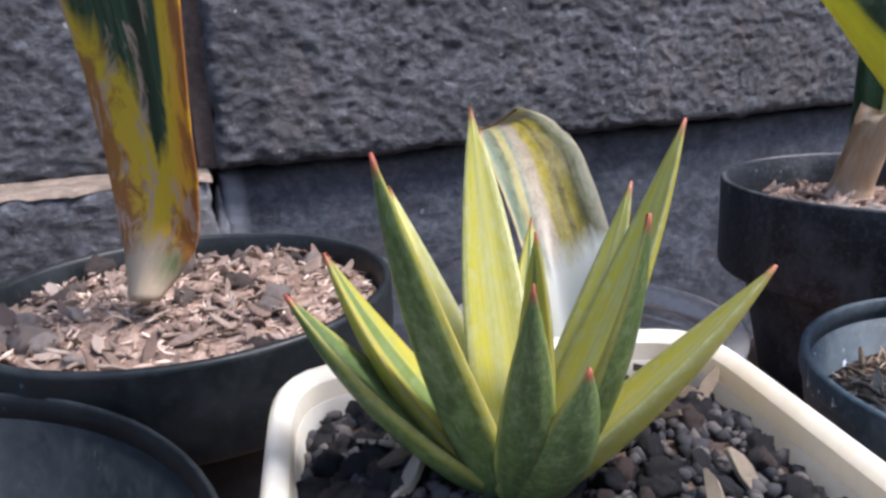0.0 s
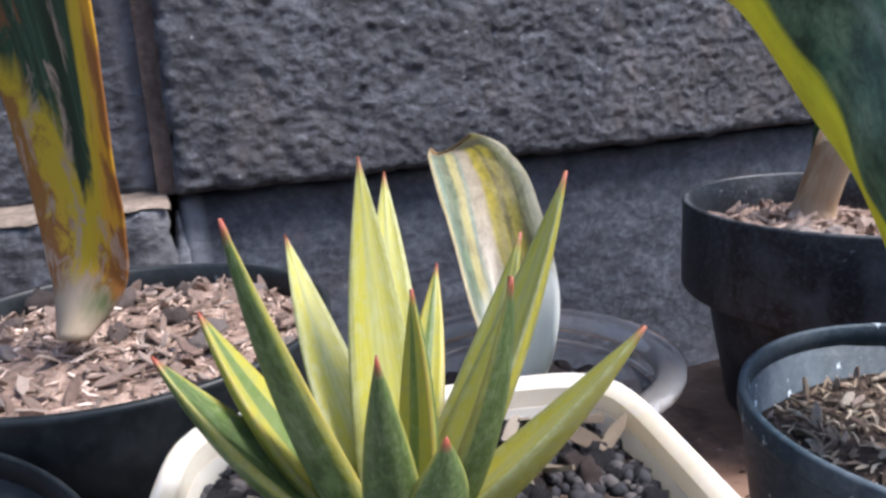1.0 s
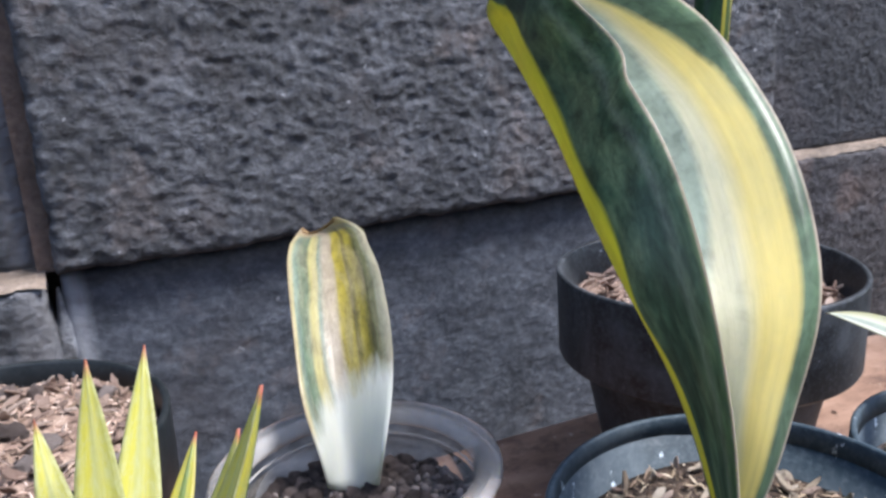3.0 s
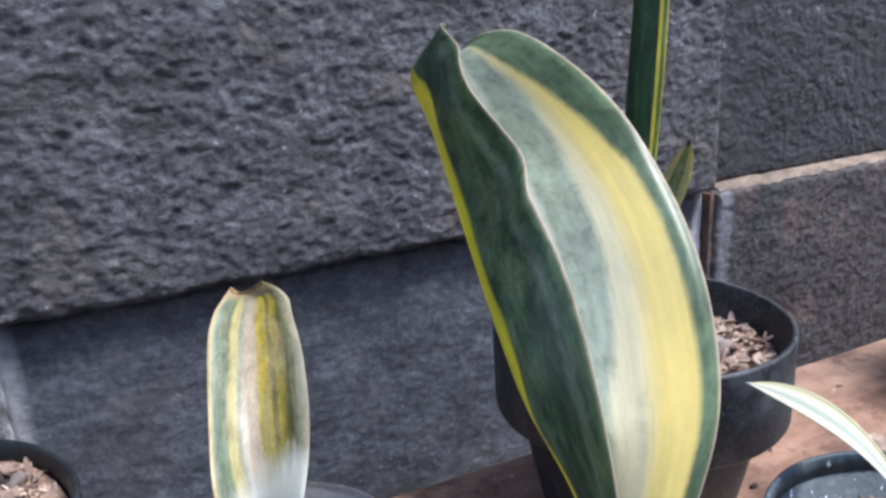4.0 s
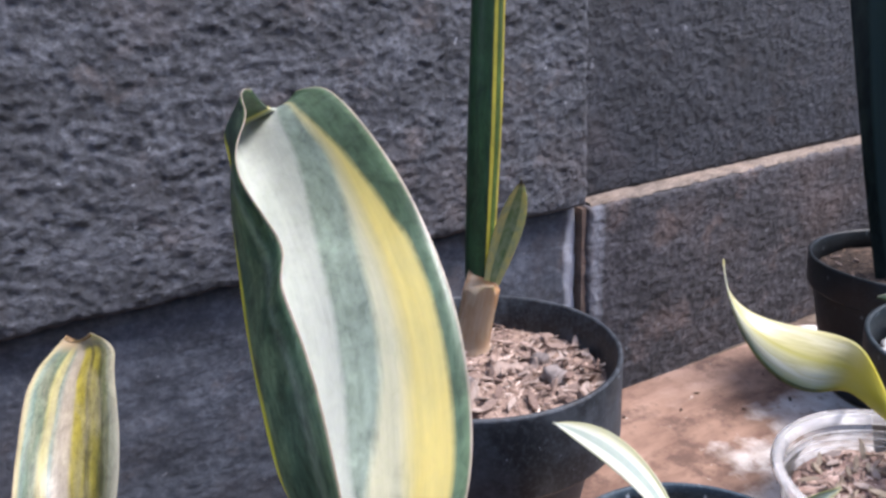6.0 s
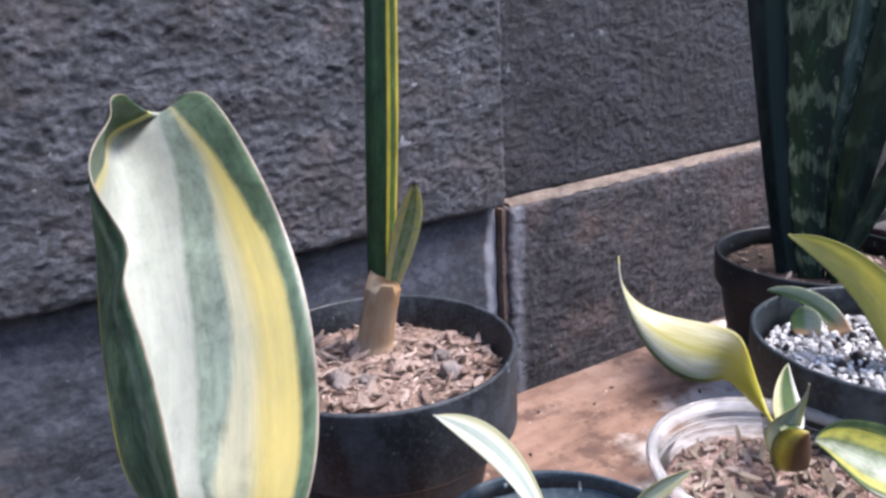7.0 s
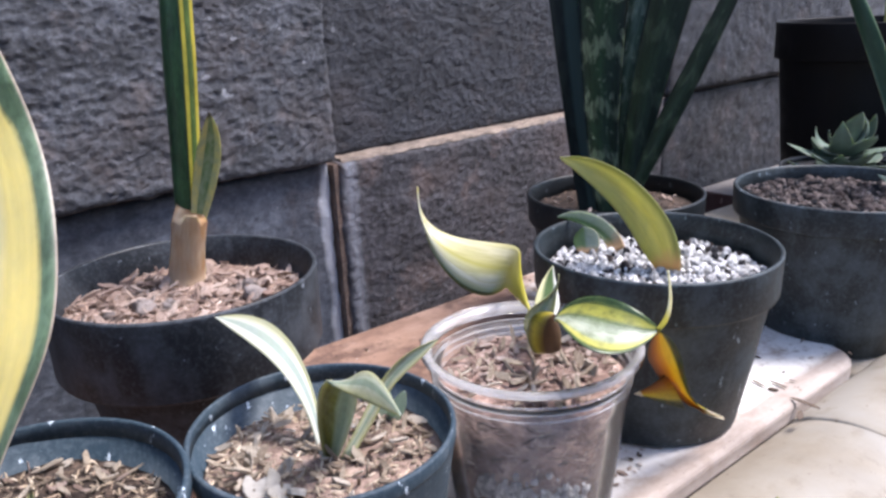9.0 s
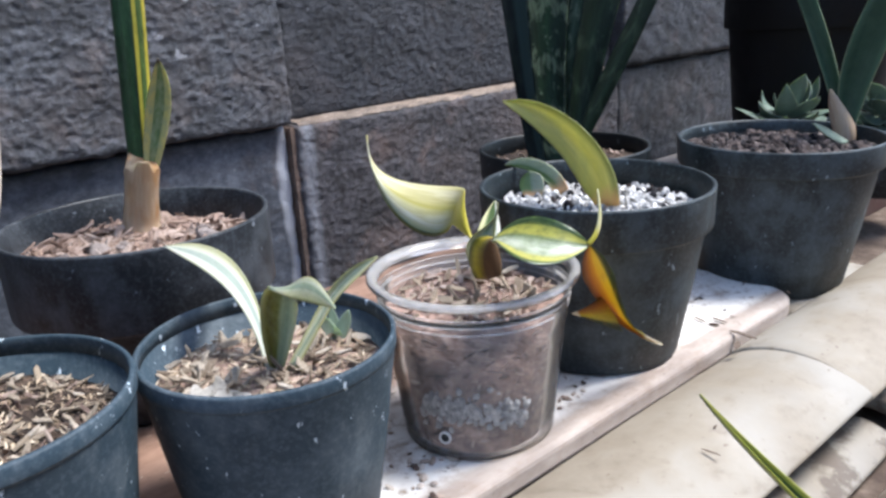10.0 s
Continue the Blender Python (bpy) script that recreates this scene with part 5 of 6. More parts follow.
blade("leaf", [[-0.0351, -0.1367, 0.0948], [-0.0339, -0.1304, 0.1156], [-0.0318, -0.1318, 0.1339], [-0.0380, -0.1366, 0.1604]], [[-0.0288, -0.1401, 0.0955], [-0.0130, -0.1358, 0.1085], [-0.0196, -0.1475, 0.0965], [-0.0179, -0.1564, 0.1589]], BURNT, plantA, spine=[[-0.0319, -0.1412, 0.0954], [-0.0219, -0.1342, 0.1147], [-0.0239, -0.1344, 0.1372], [-0.0260, -0.1395, 0.1598]], thick=0.005, extend=0.10, wave=0.0005)
blade("inner_leaf", [[-0.0262, -0.1330, 0.114], [-0.0262, -0.1350, 0.122], [-0.0316, -0.1368, 0.1385], [-0.0300, -0.1368, 0.160]], [[-0.0252, -0.1330, 0.114], [-0.0236, -0.1350, 0.122], [-0.0250, -0.1368, 0.1385], [-0.0222, -0.1368, 0.160]], INNER, plantA, cup=(0, 0.002, 0), thick=0.002, extend=0.07, label="dark green young leaf in the fold")
pot("nursery_pot", (-0.0996, -0.2224), 0.0747, 0.055, 0.0, 0.088, BLACK, "black wide plastic pot with little soil", seed=2, wall=0.0011, lip=0.0003)
soilB, hB = mound("bark_soil", (-0.0996, -0.2224), 0.065, 0.006, 0.058, SOIL_DARK, "dark soil low in a wide black pot", 0.0015, 0.052, 41, 0.004)
scatter("bark_chip", CHIPS, soilB, hB, 0.062, 200, (0.004, 0.010), 0.5, 42, 0.25)


# ---- clear cups ----
def cup(name, c, r, rb, z0, z1, label, rings=3, flare=0.0045, lip=FROST):
    x, y = c
    t = thing(name, (x, y, z0), label, "plastic cup", "clear cups")
    h = z1 - z0
    rin = r - flare
    outer = [(rb - 0.002, z0), (rb, z0 + 0.0015)]
    for k in range(14):
        s = (k + 1) / 15
        zz = z0 + 0.0015 + s * (h - 0.006)
        rr = rb + (rin - rb) * s
        if s > 0.74:
            rr += 0.0007 * (k % 2)
        outer.append((rr, zz))
    inner = [(rr - 0.0007, zz + 0.0006) for rr, zz in outer[2:]][::-1]
    prof = outer + inner + [(rb - 0.001, z0 + 0.0022), (0.0005, z0 + 0.0022), (0.0005, z0)]
    v, f = lathe(prof, 80, x, y, 0.003, 9)
    shell = ob = part("body", mesh_of("body", v, f, CLEAR), t, "clear plastic")
    ob.visible_shadow = False
    for k in range(rings):
        zz = z1 - 0.0075 - 0.0030 * k
        rr = rb + (rin - rb) * (zz - z0) / (h - 0.005) + 0.0001
        v, f = lathe([(rr, zz - 0.0004), (rr + 0.0006, zz), (rr, zz + 0.0004), (rr - 0.0003, zz)], 80, x, y, 0.003, 9)
        ob = part("ring", mesh_of("ring", v, f, FROST), shell)
        ob.visible_shadow = False
    rim = [(rin - 0.0004, z1 - 0.0046), (rin + 0.0002, z1 - 0.0012), (r - 0.0006, z1 - 0.0010), (r - 0.0002, z1 - 0.0022), (r + 0.0002, z1 - 0.0020), (r + 0.0001, z1 - 0.0004), (r - 0.0008, z1), (rin + 0.0002, z1 - 0.0003), (rin - 0.0010, z1 - 0.0034)]
    v, f = lathe(rim, 80, x, y, 0.003, 9)
    ob = part("rim", mesh_of("rim", v, f, lip), t, "milky rolled rim")
    ob.visible_shadow = False
    return shell


GX, GY = 0.0669, -0.1693
cup("cup_of_gravel", (GX, GY), 0.0363, 0.026, 0.0, 0.081, "clear plastic cup of brown lava gravel", rings=1, flare=0.0060, lip=HAZY)
soilG, hG = mound("lava_gravel", (GX, GY), 0.0300, 0.003, 0.0655, SOIL_GREY, "grey-brown lava gravel in a clear cup", 0.0012, 0.0245, 51)
scatter("gravel_stone", GRAVELS, soilG, hG, 0.0290, 280, (0.0028, 0.0062), 1.2, 52, 0.15)
grit(soilG, hG, 0.0295, 800, (0.001, 0.003), GRIT_BROWN, 54)
leafG = thing("leaf_cutting", (0.070, -0.1625, 0.064), "single striped leaf cutting with a bleached white lower half", "plant")
blade("leaf", [[0.0623, -0.1568, 0.0690], [0.0607, -0.1601, 0.0792], [0.0578, -0.1551, 0.0915], [0.0620, -0.1389, 0.1030], [0.0672, -0.1154, 0.1127], [0.0737, -0.0925, 0.1201], [0.0806, -0.0750, 0.1179], [0.0876, -0.0588, 0.1176]],
      [[0.0754, -0.1601, 0.0668], [0.0726, -0.1719, 0.0808], [0.0793, -0.1651, 0.0924], [0.0904, -0.1410, 0.0994], [0.0958, -0.1190, 0.1168], [0.0978, -0.1009, 0.1206], [0.1022, -0.0899, 0.1223], [0.0952, -0.0804, 0.1246]], CUTTING, leafG,
      spine=[[0.0685, -0.1576, 0.0668], [0.0701, -0.1526, 0.0774], [0.0725, -0.1434, 0.0897], [0.0758, -0.1296, 0.1019], [0.0797, -0.1125, 0.1115], [0.0838, -0.0944, 0.1167], [0.0878, -0.0774, 0.1173], [0.0916, -0.0618, 0.1150]], thick=0.0022, n=60, m=29, wave=0.0003, curve=spline)
blade("dried_edge", [[0.0875, -0.0598, 0.1174], [0.0894, -0.0595, 0.1149], [0.0909, -0.062, 0.1149], [0.0924, -0.0669, 0.1168], [0.0935, -0.0722, 0.1195], [0.0948, -0.0805, 0.1241]], [[0.088, -0.0578, 0.1171], [0.0899, -0.0575, 0.1147], [0.0914, -0.0599, 0.1146], [0.0929, -0.0649, 0.1165], [0.094, -0.0702, 0.1192], [0.0953, -0.0785, 0.1239]], DRY_EDGE, leafG, thick=0.0024, n=40, m=9, wave=0.0006, curve=spline, label="brown dried edge of the notched tip")


KX, KY = 0.3175, -0.2512
cupK = cup("drinking_cup", (KX, KY), 0.0437, 0.0322, 0.0, 0.072, "clear plastic drinking cup used as a plant pot", flare=0.0036)
soilK, hK = mound("bark_soil", (KX, KY), 0.0370, 0.003, 0.0575, SOIL_CUP, "brown bark soil showing through a clear cup", 0.0016, 0.0308, 61, 0.002)
scatter("bark_chip", CHIPS, soilK, hK, 0.0345, 180, (0.0025, 0.0065), 0.5, 62, 0.3)
scatter("bark_chip", TANS, soilK, hK, 0.033, 70, (0.005, 0.010), 0.6, 63, 0.3)
litter(soilK, hK, 0.0355, 500, (0.001, 0.004), FIBRE, 64)
rk = random.Random(5)
for _ in range(240):
    ang = rk.uniform(-3.1, -1.75)
    zz = 0.0225 + rk.gauss(0, 0.0032) - 0.002 * math.sin(3 * ang)
    ob = new("pumice_grain", rk.choice(PUMICES))
    ob.parent = soilK
    rad = 0.0308 + (0.0370 - 0.0308) * (zz - 0.003) / 0.0545 + 0.0004
    ob.location = (rad * math.cos(ang), rad * math.sin(ang), zz - 0.003)
    sz = rk.uniform(0.0014, 0.0032)
    ob.scale = (sz, sz, sz * rk.uniform(0.8, 2.2))
# bark and grit pressed flat against the clear side
for _ in range(260):
    ang, zz = rk.uniform(-3.5, -0.6), rk.uniform(0.006, 0.055)
    if abs(zz - 0.0225) < 0.004 and ang < -1.75:
        continue
    ob = new("bark_chip", rk.choice(CHIPS if rk.random() < 0.45 else DARK_CHIPS))
    ob.parent = soilK
    rad = 0.0308 + (0.0370 - 0.0308) * (zz - 0.003) / 0.0545
    sz = rk.uniform(0.002, 0.0065)
    level = rk.gauss(0, 0.35) if zz > 0.036 else rk.gauss(0, 1.2)
    ob.matrix_local = pose(rad * math.cos(ang), rad * math.sin(ang), zz - 0.003, 0, 0, math.degrees(ang) + 90) @ pose(0, 0, 0, 90, 0, 0) @ pose(0, 0, 0, 0, 0, math.degrees(level)) @ Matrix.Diagonal((sz, sz * 0.45, sz * 0.25, 1))
hole, _ = lathe([(0.0002, 0.0), (0.0018, 0.0), (0.0019, 0.0008), (0.0002, 0.0008)], 20), 0
hm = mesh_of("drain_hole", *hole, BLACK)
hm.transform(pose(KX - 0.0313, KY - 0.0120, 0.0115, 84, 0, -69))
part("drain_hole", hm, cupK, "small melted drain hole")
ring = lathe([(0.0018, 0.0), (0.0027, 0.0002), (0.0026, 0.0009), (0.0018, 0.0010)], 24)
rm = mesh_of("hole_ring", *ring, PUMICE)
rm.transform(pose(KX - 0.0314, KY - 0.0120, 0.0115, 84, 0, -69))
part("hole_ring", rm, cupK, "pale melted rim of the drain hole")
plantK = thing("twisted_plant", (0.322, -0.253, 0.058), "twisted variegated plant with yellowing and drooping leaves", "plant")
blade("leaf", [[0.3268, -0.2432, 0.0793], [0.3372, -0.2095, 0.0835], [0.3637, -0.1977, 0.0747], [0.3628, -0.1990, 0.0566], [0.3413, -0.1870, 0.0545], [0.3343, -0.1633, 0.0774], [0.3528, -0.1431, 0.1119]], [[0.3263, -0.2437, 0.0797], [0.3406, -0.2176, 0.1011], [0.3712, -0.1993, 0.0875], [0.3880, -0.1956, 0.0831], [0.3618, -0.1728, 0.0889], [0.3398, -0.1550, 0.0812], [0.3527, -0.1433, 0.1122]], CURL, plantK, cup=(-0.003, -0.003, 0.001), thick=0.0014, n=52, label="pale curled leaf with a thread-like tip")
blade("stem_leaf", [[0.3241, -0.2486, 0.0786], [0.3311, -0.239, 0.0783], [0.3448, -0.2306, 0.0839], [0.3539, -0.2319, 0.0892]], [[0.3285, -0.2542, 0.0803], [0.3401, -0.2496, 0.0794], [0.3463, -0.2394, 0.0842], [0.3539, -0.2319, 0.0892]], STEM_LEAF, plantK, cup=(0.002, 0.003, 0), thick=0.0016)
blade("leaf", [[0.3199, -0.2506, 0.0661], [0.3165, -0.248, 0.0716], [0.3148, -0.2504, 0.089], [0.3209, -0.2601, 0.0855]], [[0.3274, -0.2581, 0.0669], [0.3269, -0.2596, 0.0732], [0.324, -0.2605, 0.0791], [0.3212, -0.2604, 0.0848]], BROWN_LEAF, plantK, cup=(-0.003, -0.003, 0), thick=0.0018, label="browned leaf base")
droop = blade("leaf", [[0.3136, -0.2668, 0.0873], [0.3247, -0.2614, 0.0893], [0.3283, -0.2725, 0.0972], [0.3205, -0.2840, 0.1003], [0.3227, -0.2981, 0.0980], [0.3302, -0.3007, 0.0877]], [[0.3136, -0.2670, 0.0868], [0.3077, -0.2748, 0.0908], [0.2939, -0.2889, 0.0936], [0.2915, -0.2990, 0.0861], [0.3076, -0.3042, 0.0835], [0.3303, -0.3007, 0.0874]], DROOP, plantK, cup=(0.002, 0.002, -0.003), thick=0.0015, n=44, label="white and green drooping leaf")
blade("leaf_tip", [[0.3285, -0.3002, 0.0887], [0.3325, -0.3023, 0.0924], [0.336, -0.3008, 0.0968], [0.341, -0.2957, 0.1058]], [[0.3295, -0.3015, 0.0878], [0.3339, -0.3038, 0.0919], [0.3369, -0.3017, 0.0967], [0.3415, -0.2961, 0.1058]], CURL, droop, thick=0.0008)
dying = blade("leaf", [[0.3285, -0.3007, 0.0875], [0.3461, -0.279, 0.063], [0.3539, -0.2853, 0.052], [0.3767, -0.2888, 0.0315], [0.3869, -0.2868, 0.025], [0.4015, -0.2904, 0.0174]], [[0.3295, -0.3015, 0.0878], [0.3504, -0.3011, 0.0739], [0.3525, -0.3014, 0.0516], [0.3711, -0.288, 0.0378], [0.3881, -0.2875, 0.0259], [0.4018, -0.2902, 0.0184]], ORANGE, plantK, cup=(0.003, 0.003, 0), thick=0.0012, n=44, wave=0.0004, label="dying orange and yellow leaf hanging over the rim")
blade("leaf_flap", [[0.3575, -0.287, 0.0558], [0.3508, -0.2875, 0.0535], [0.3454, -0.2857, 0.0528], [0.3405, -0.2843, 0.0523]], [[0.3701, -0.2896, 0.0351], [0.3581, -0.2881, 0.0415], [0.3476, -0.287, 0.0479], [0.3405, -0.2843, 0.0521]], ORANGE, dying, thick=0.001)
blade("leaf", [[0.322, -0.2471, 0.0685], [0.3152, -0.2395, 0.0878], [0.3338, -0.2549, 0.0829], [0.3328, -0.2522, 0.0961]], [[0.3279, -0.2529, 0.0681], [0.328, -0.2524, 0.078], [0.3316, -0.2528, 0.0866], [0.3331, -0.2525, 0.0961]], VARIEGATED, plantK, cup=(0.002, 0.002, 0), thick=0.0012)

# ---- pot of the broad leaf ----
FX, FY = 0.137, -0.2298
pot("nursery_pot", (FX, FY), 0.0455, 0.034, 0.0, 0.079, BLUE_POT, "blue-black plastic pot holding a broad striped leaf", seed=4, wobble=0.006, lip=0.0003)
soilF, hF = mound("chip_soil", (FX, FY), 0.0408, 0.005, 0.0650, SOIL_DARK, "dark soil strewn with tan wood chips", 0.0016, 0.032, 71, 0.003)
scatter("wood_chip", TANS, soilF, hF, 0.0385, 150, (0.003, 0.0078), 0.5, 72, 0.25)
scatter("bark_chip", CHIPS, soilF, hF, 0.0385, 80, (0.002, 0.006), 0.7, 75, 0.3)
litter(soilF, hF, 0.0395, 800, (0.001, 0.004), FIBRE_TAN, 74)
litter(soilF, hF, 0.0395, 500, (0.001, 0.0045), FIBRE_DARK, 76)
bigleaf = thing("broad_leaf_plant", (0.1225, -0.242, 0.060), "broad snake plant leaf striped green, grey, cream and yellow", "plant")
blade("leaf", [[0.1181, -0.2440, 0.0617], [0.1244, -0.2390, 0.0862], [0.1226, -0.2351, 0.1200], [0.1265, -0.2140, 0.1604], [0.1244, -0.1980, 0.1731], [0.1320, -0.1955, 0.1770], [0.1235, -0.1752, 0.1935], [0.1354, -0.1572, 0.2020], [0.1422, -0.1400, 0.2030], [0.1432, -0.1285, 0.2088], [0.1496, -0.1228, 0.2070]],
      [[0.1238, -0.2319, 0.0653], [0.1299, -0.2401, 0.0869], [0.1435, -0.2333, 0.1044], [0.1582, -0.2299, 0.1235], [0.1679, -0.2105, 0.1529], [0.1712, -0.1924, 0.1694], [0.1713, -0.1767, 0.1851], [0.1742, -0.1483, 0.1970], [0.1762, -0.1254, 0.2038], [0.1764, -0.1120, 0.2056], [0.1712, -0.1040, 0.2030]], BIG, bigleaf,
      spine=[[0.1241, -0.2390, 0.0620], [0.1329, -0.2211, 0.0923], [0.1214, -0.2132, 0.1219], [0.1187, -0.2140, 0.1251], [0.1249, -0.1957, 0.1366], [0.1269, -0.1747, 0.1583], [0.1399, -0.1470, 0.1656], [0.1485, -0.1161, 0.1794], [0.1468, -0.0986, 0.1924], [0.1565, -0.1014, 0.1957], [0.1629, -0.1037, 0.1976]], thick=0.0022, n=110, m=45, under=BIG_OUT, curve=spline)
blade("offshoot", [[0.123, -0.2505, 0.062], [0.127, -0.2525, 0.074], [0.133, -0.2525, 0.085], [0.1395, -0.251, 0.0935]], [[0.128, -0.2475, 0.062], [0.137, -0.2485, 0.071], [0.140, -0.250, 0.084], [0.1395, -0.251, 0.0935]], PUP, bigleaf, cup=(0.001, 0.003, -0.001), thick=0.002, label="small green offshoot with yellow edges")

# ---- pot of the spear ----
EX, EY = 0.239, -0.111
pot("nursery_pot", (EX, EY), 0.0600, 0.039, 0.0, 0.089, GREY_POT, "dark grey plastic pot with a deep collar", 0.036, 0.009, seed=5, wobble=0.004)
soilE, hE = mound("bark_soil", (EX, EY), 0.0555, 0.006, 0.0735, SOIL, "dry pinkish-brown bark soil in a grey pot", 0.0016, 0.036, 81, 0.003)
scatter("bark_chip", CHIPS, soilE, hE, 0.0535, 300, (0.004, 0.0105), 0.5, 82, 0.25)
scatter("gravel_stone", PEBBLES, soilE, hE, 0.046, 7, (0.006, 0.011), 0.5, 83, 0.15)
litter(soilE, hE, 0.0545, 1500, (0.0012, 0.0045), FIBRE, 84)
spear = thing("spear_plant", (0.249, -0.090, 0.074), "upright dark green spear leaf with yellow stripes", "plant")


def tube(name, points, radii, mat, parent, segs=20, n=40, flat=1.0, label="", jag=0.0):
    """A round stem along a curve; its UVs run round it and up it."""
    P = bezier(points, n)
    T = np.gradient(P, axis=0)
    T /= np.linalg.norm(T, axis=1, keepdims=True)
    ref = np.array([0.79, -0.61, 0.0])
    A = ref[None] - T * (T @ ref)[:, None]
    A /= np.linalg.norm(A, axis=1, keepdims=True)
    B = np.cross(T, A)
    s = np.linspace(0, 1, n)
    r = np.interp(s, np.linspace(0, 1, len(radii)), radii)
    verts, uv, faces = [], [], []
    for i in range(n):
        for j in range(segs + 1):
            a = 2 * math.pi * j / segs - math.pi
            rag = jag * s[i] ** 3 * (math.sin(2.0 * a + 1) + 0.6 * math.sin(5 * a) + 0.4 * math.sin(9 * a + 2))
            lump = 1 + 0.06 * noise.noise(Vector((math.cos(a) * 2, math.sin(a) * 2, s[i] * 5 + len(name)))) * (1 if jag else 0.3)
            verts.append(P[i] + T[i] * rag + lump * r[i] * (math.sin(a) * A[i] + flat * -math.cos(a) * B[i]))
            uv.append((j / segs, s[i]))
    for i in range(n - 1):
        for j in range(segs):
            k = i * (segs + 1) + j
            faces.append((k, k + 1, k + segs + 2, k + segs + 1))
    faces.append(tuple(range(segs))[::-1])
    faces.append(tuple((n - 1) * (segs + 1) + j for j in range(segs)))
    return part(name, mesh_of(name, verts, faces, mat, uv), parent, label)


tube("leaf", [[0.2530, -0.0885, 0.080], [0.2565, -0.0885, 0.142], [0.2672, -0.0840, 0.200], [0.2705, -0.0870, 0.330]], [0.0056, 0.0068, 0.0074, 0.0070, 0.004], STRIPED, spear)
tube("sheath", [[0.2489, -0.0867, 0.071], [0.2495, -0.089, 0.085], [0.2508, -0.0935, 0.098], [0.2515, -0.096, 0.110]], [0.0108, 0.0086, 0.0080, 0.0080, 0.0082], SHEATH, spear, label="dry brown sheath round the foot", jag=0.0035)
blade("pup_leaf", [[0.2525, -0.0949, 0.1060], [0.2553, -0.0960, 0.1284], [0.2579, -0.1000, 0.1448], [0.2599, -0.1146, 0.1590]], [[0.2585, -0.0965, 0.1050], [0.2650, -0.1050, 0.1279], [0.2690, -0.1127, 0.1447], [0.2597, -0.1150, 0.1592]], PUP, spear, cup=(0.0008, 0.0022, 0), thick=0.0022, label="small mottled side shoot with a black tip")

# ---- pot of the white seedling ----
DX, DY = 0.2255, -0.2425
pot("blue_pot", (DX, DY), 0.0440, 0.033, 0.0, 0.0714, BLUE_POT, "blue-black thin plastic pot flecked with white", seed=6, wobble=0.010, lip=0.0003)
soilD, hD = mound("chip_soil", (DX, DY), 0.0395, 0.005, 0.0570, SOIL, "brown bark soil with pale chips in a blue-black pot", 0.0016, 0.031, 91, 0.003)
scatter("wood_chip", TANS, soilD, hD, 0.0375, 220, (0.003, 0.0085), 0.55, 92, 0.3)
litter(soilD, hD, 0.0385, 800, (0.001, 0.0045), FIBRE_TAN, 94)
rd = random.Random(17)
for _ in range(9):
    ob = new("pale_chip", rd.choice(PALES))
    ob.parent = soilD
    qx, qy = rd.gauss(-0.024, 0.005), rd.gauss(-0.004, 0.006)
    ob.location = (qx, qy, hD(qx, qy) - soilD.location.z + 0.002)
    ob.rotation_euler = (rd.gauss(0, 0.4), rd.gauss(0, 0.4), rd.uniform(0, 6.28))
    ob.scale = (0.011, 0.015, 0.015)
plantD = thing("variegated_seedling", (0.2305, -0.2435, 0.057), "small seedling with white and grey-green striped leaves", "plant")
blade("leaf", [[0.2233, -0.2424, 0.0590], [0.2274, -0.2304, 0.0871], [0.2190, -0.2138, 0.0908], [0.2205, -0.1813, 0.0930]], [[0.2241, -0.2453, 0.0590], [0.2359, -0.2250, 0.0848], [0.2420, -0.1947, 0.0965], [0.2206, -0.1811, 0.0926]], WHITE_LEAF, plantD, cup=(0.002, 0.002, -0.002), thick=0.0016, n=44)
folded = blade("leaf", [[0.2242, -0.2440, 0.0603], [0.2213, -0.2467, 0.0696], [0.2191, -0.2508, 0.0817], [0.2183, -0.2549, 0.0903], [0.2191, -0.2569, 0.0938], [0.2208, -0.2582, 0.0943]], [[0.2271, -0.2479, 0.0596], [0.2270, -0.2538, 0.0686], [0.2271, -0.2593, 0.0793], [0.2267, -0.2629, 0.0863], [0.2255, -0.2647, 0.0897], [0.2243, -0.2650, 0.0913]], FOLDED, plantD, spine=[[0.2264, -0.2446, 0.0592], [0.2269, -0.2457, 0.0673], [0.2261, -0.2502, 0.0782], [0.2252, -0.2546, 0.0857], [0.2242, -0.2577, 0.0899], [0.2228, -0.2609, 0.0926]], thick=0.0014, n=36, curve=spline, label="olive and cream channelled leaf folded over at its top")
blade("leaf_tip", [[0.2197, -0.2573, 0.0942], [0.2244, -0.2585, 0.0916], [0.2291, -0.2602, 0.0944], [0.2301, -0.2668, 0.0978], [0.2268, -0.2783, 0.0974], [0.2214, -0.2915, 0.0952]], [[0.2206, -0.2595, 0.0928], [0.2217, -0.2644, 0.0921], [0.2220, -0.2703, 0.0924], [0.2217, -0.2768, 0.0932], [0.2214, -0.2847, 0.0942], [0.2210, -0.2918, 0.0953]], VARIEGATED, folded, cup=(0.0004, 0, 0.0012), thick=0.0012, n=36, curve=spline)
blade("leaf", [[0.2275, -0.2483, 0.0593], [0.2375, -0.2475, 0.0693], [0.2443, -0.2465, 0.0763], [0.2506, -0.2467, 0.0830], [0.2582, -0.2509, 0.0896], [0.2651, -0.2563, 0.0920]], [[0.2299, -0.2517, 0.0601], [0.2396, -0.2521, 0.0699], [0.2455, -0.2508, 0.0756], [0.2512, -0.2512, 0.0807], [0.2583, -0.2552, 0.0867], [0.2650, -0.2564, 0.0914]], VARIEGATED, plantD, cup=(0.002, 0.002, -0.001), thick=0.0015, n=36, curve=spline)
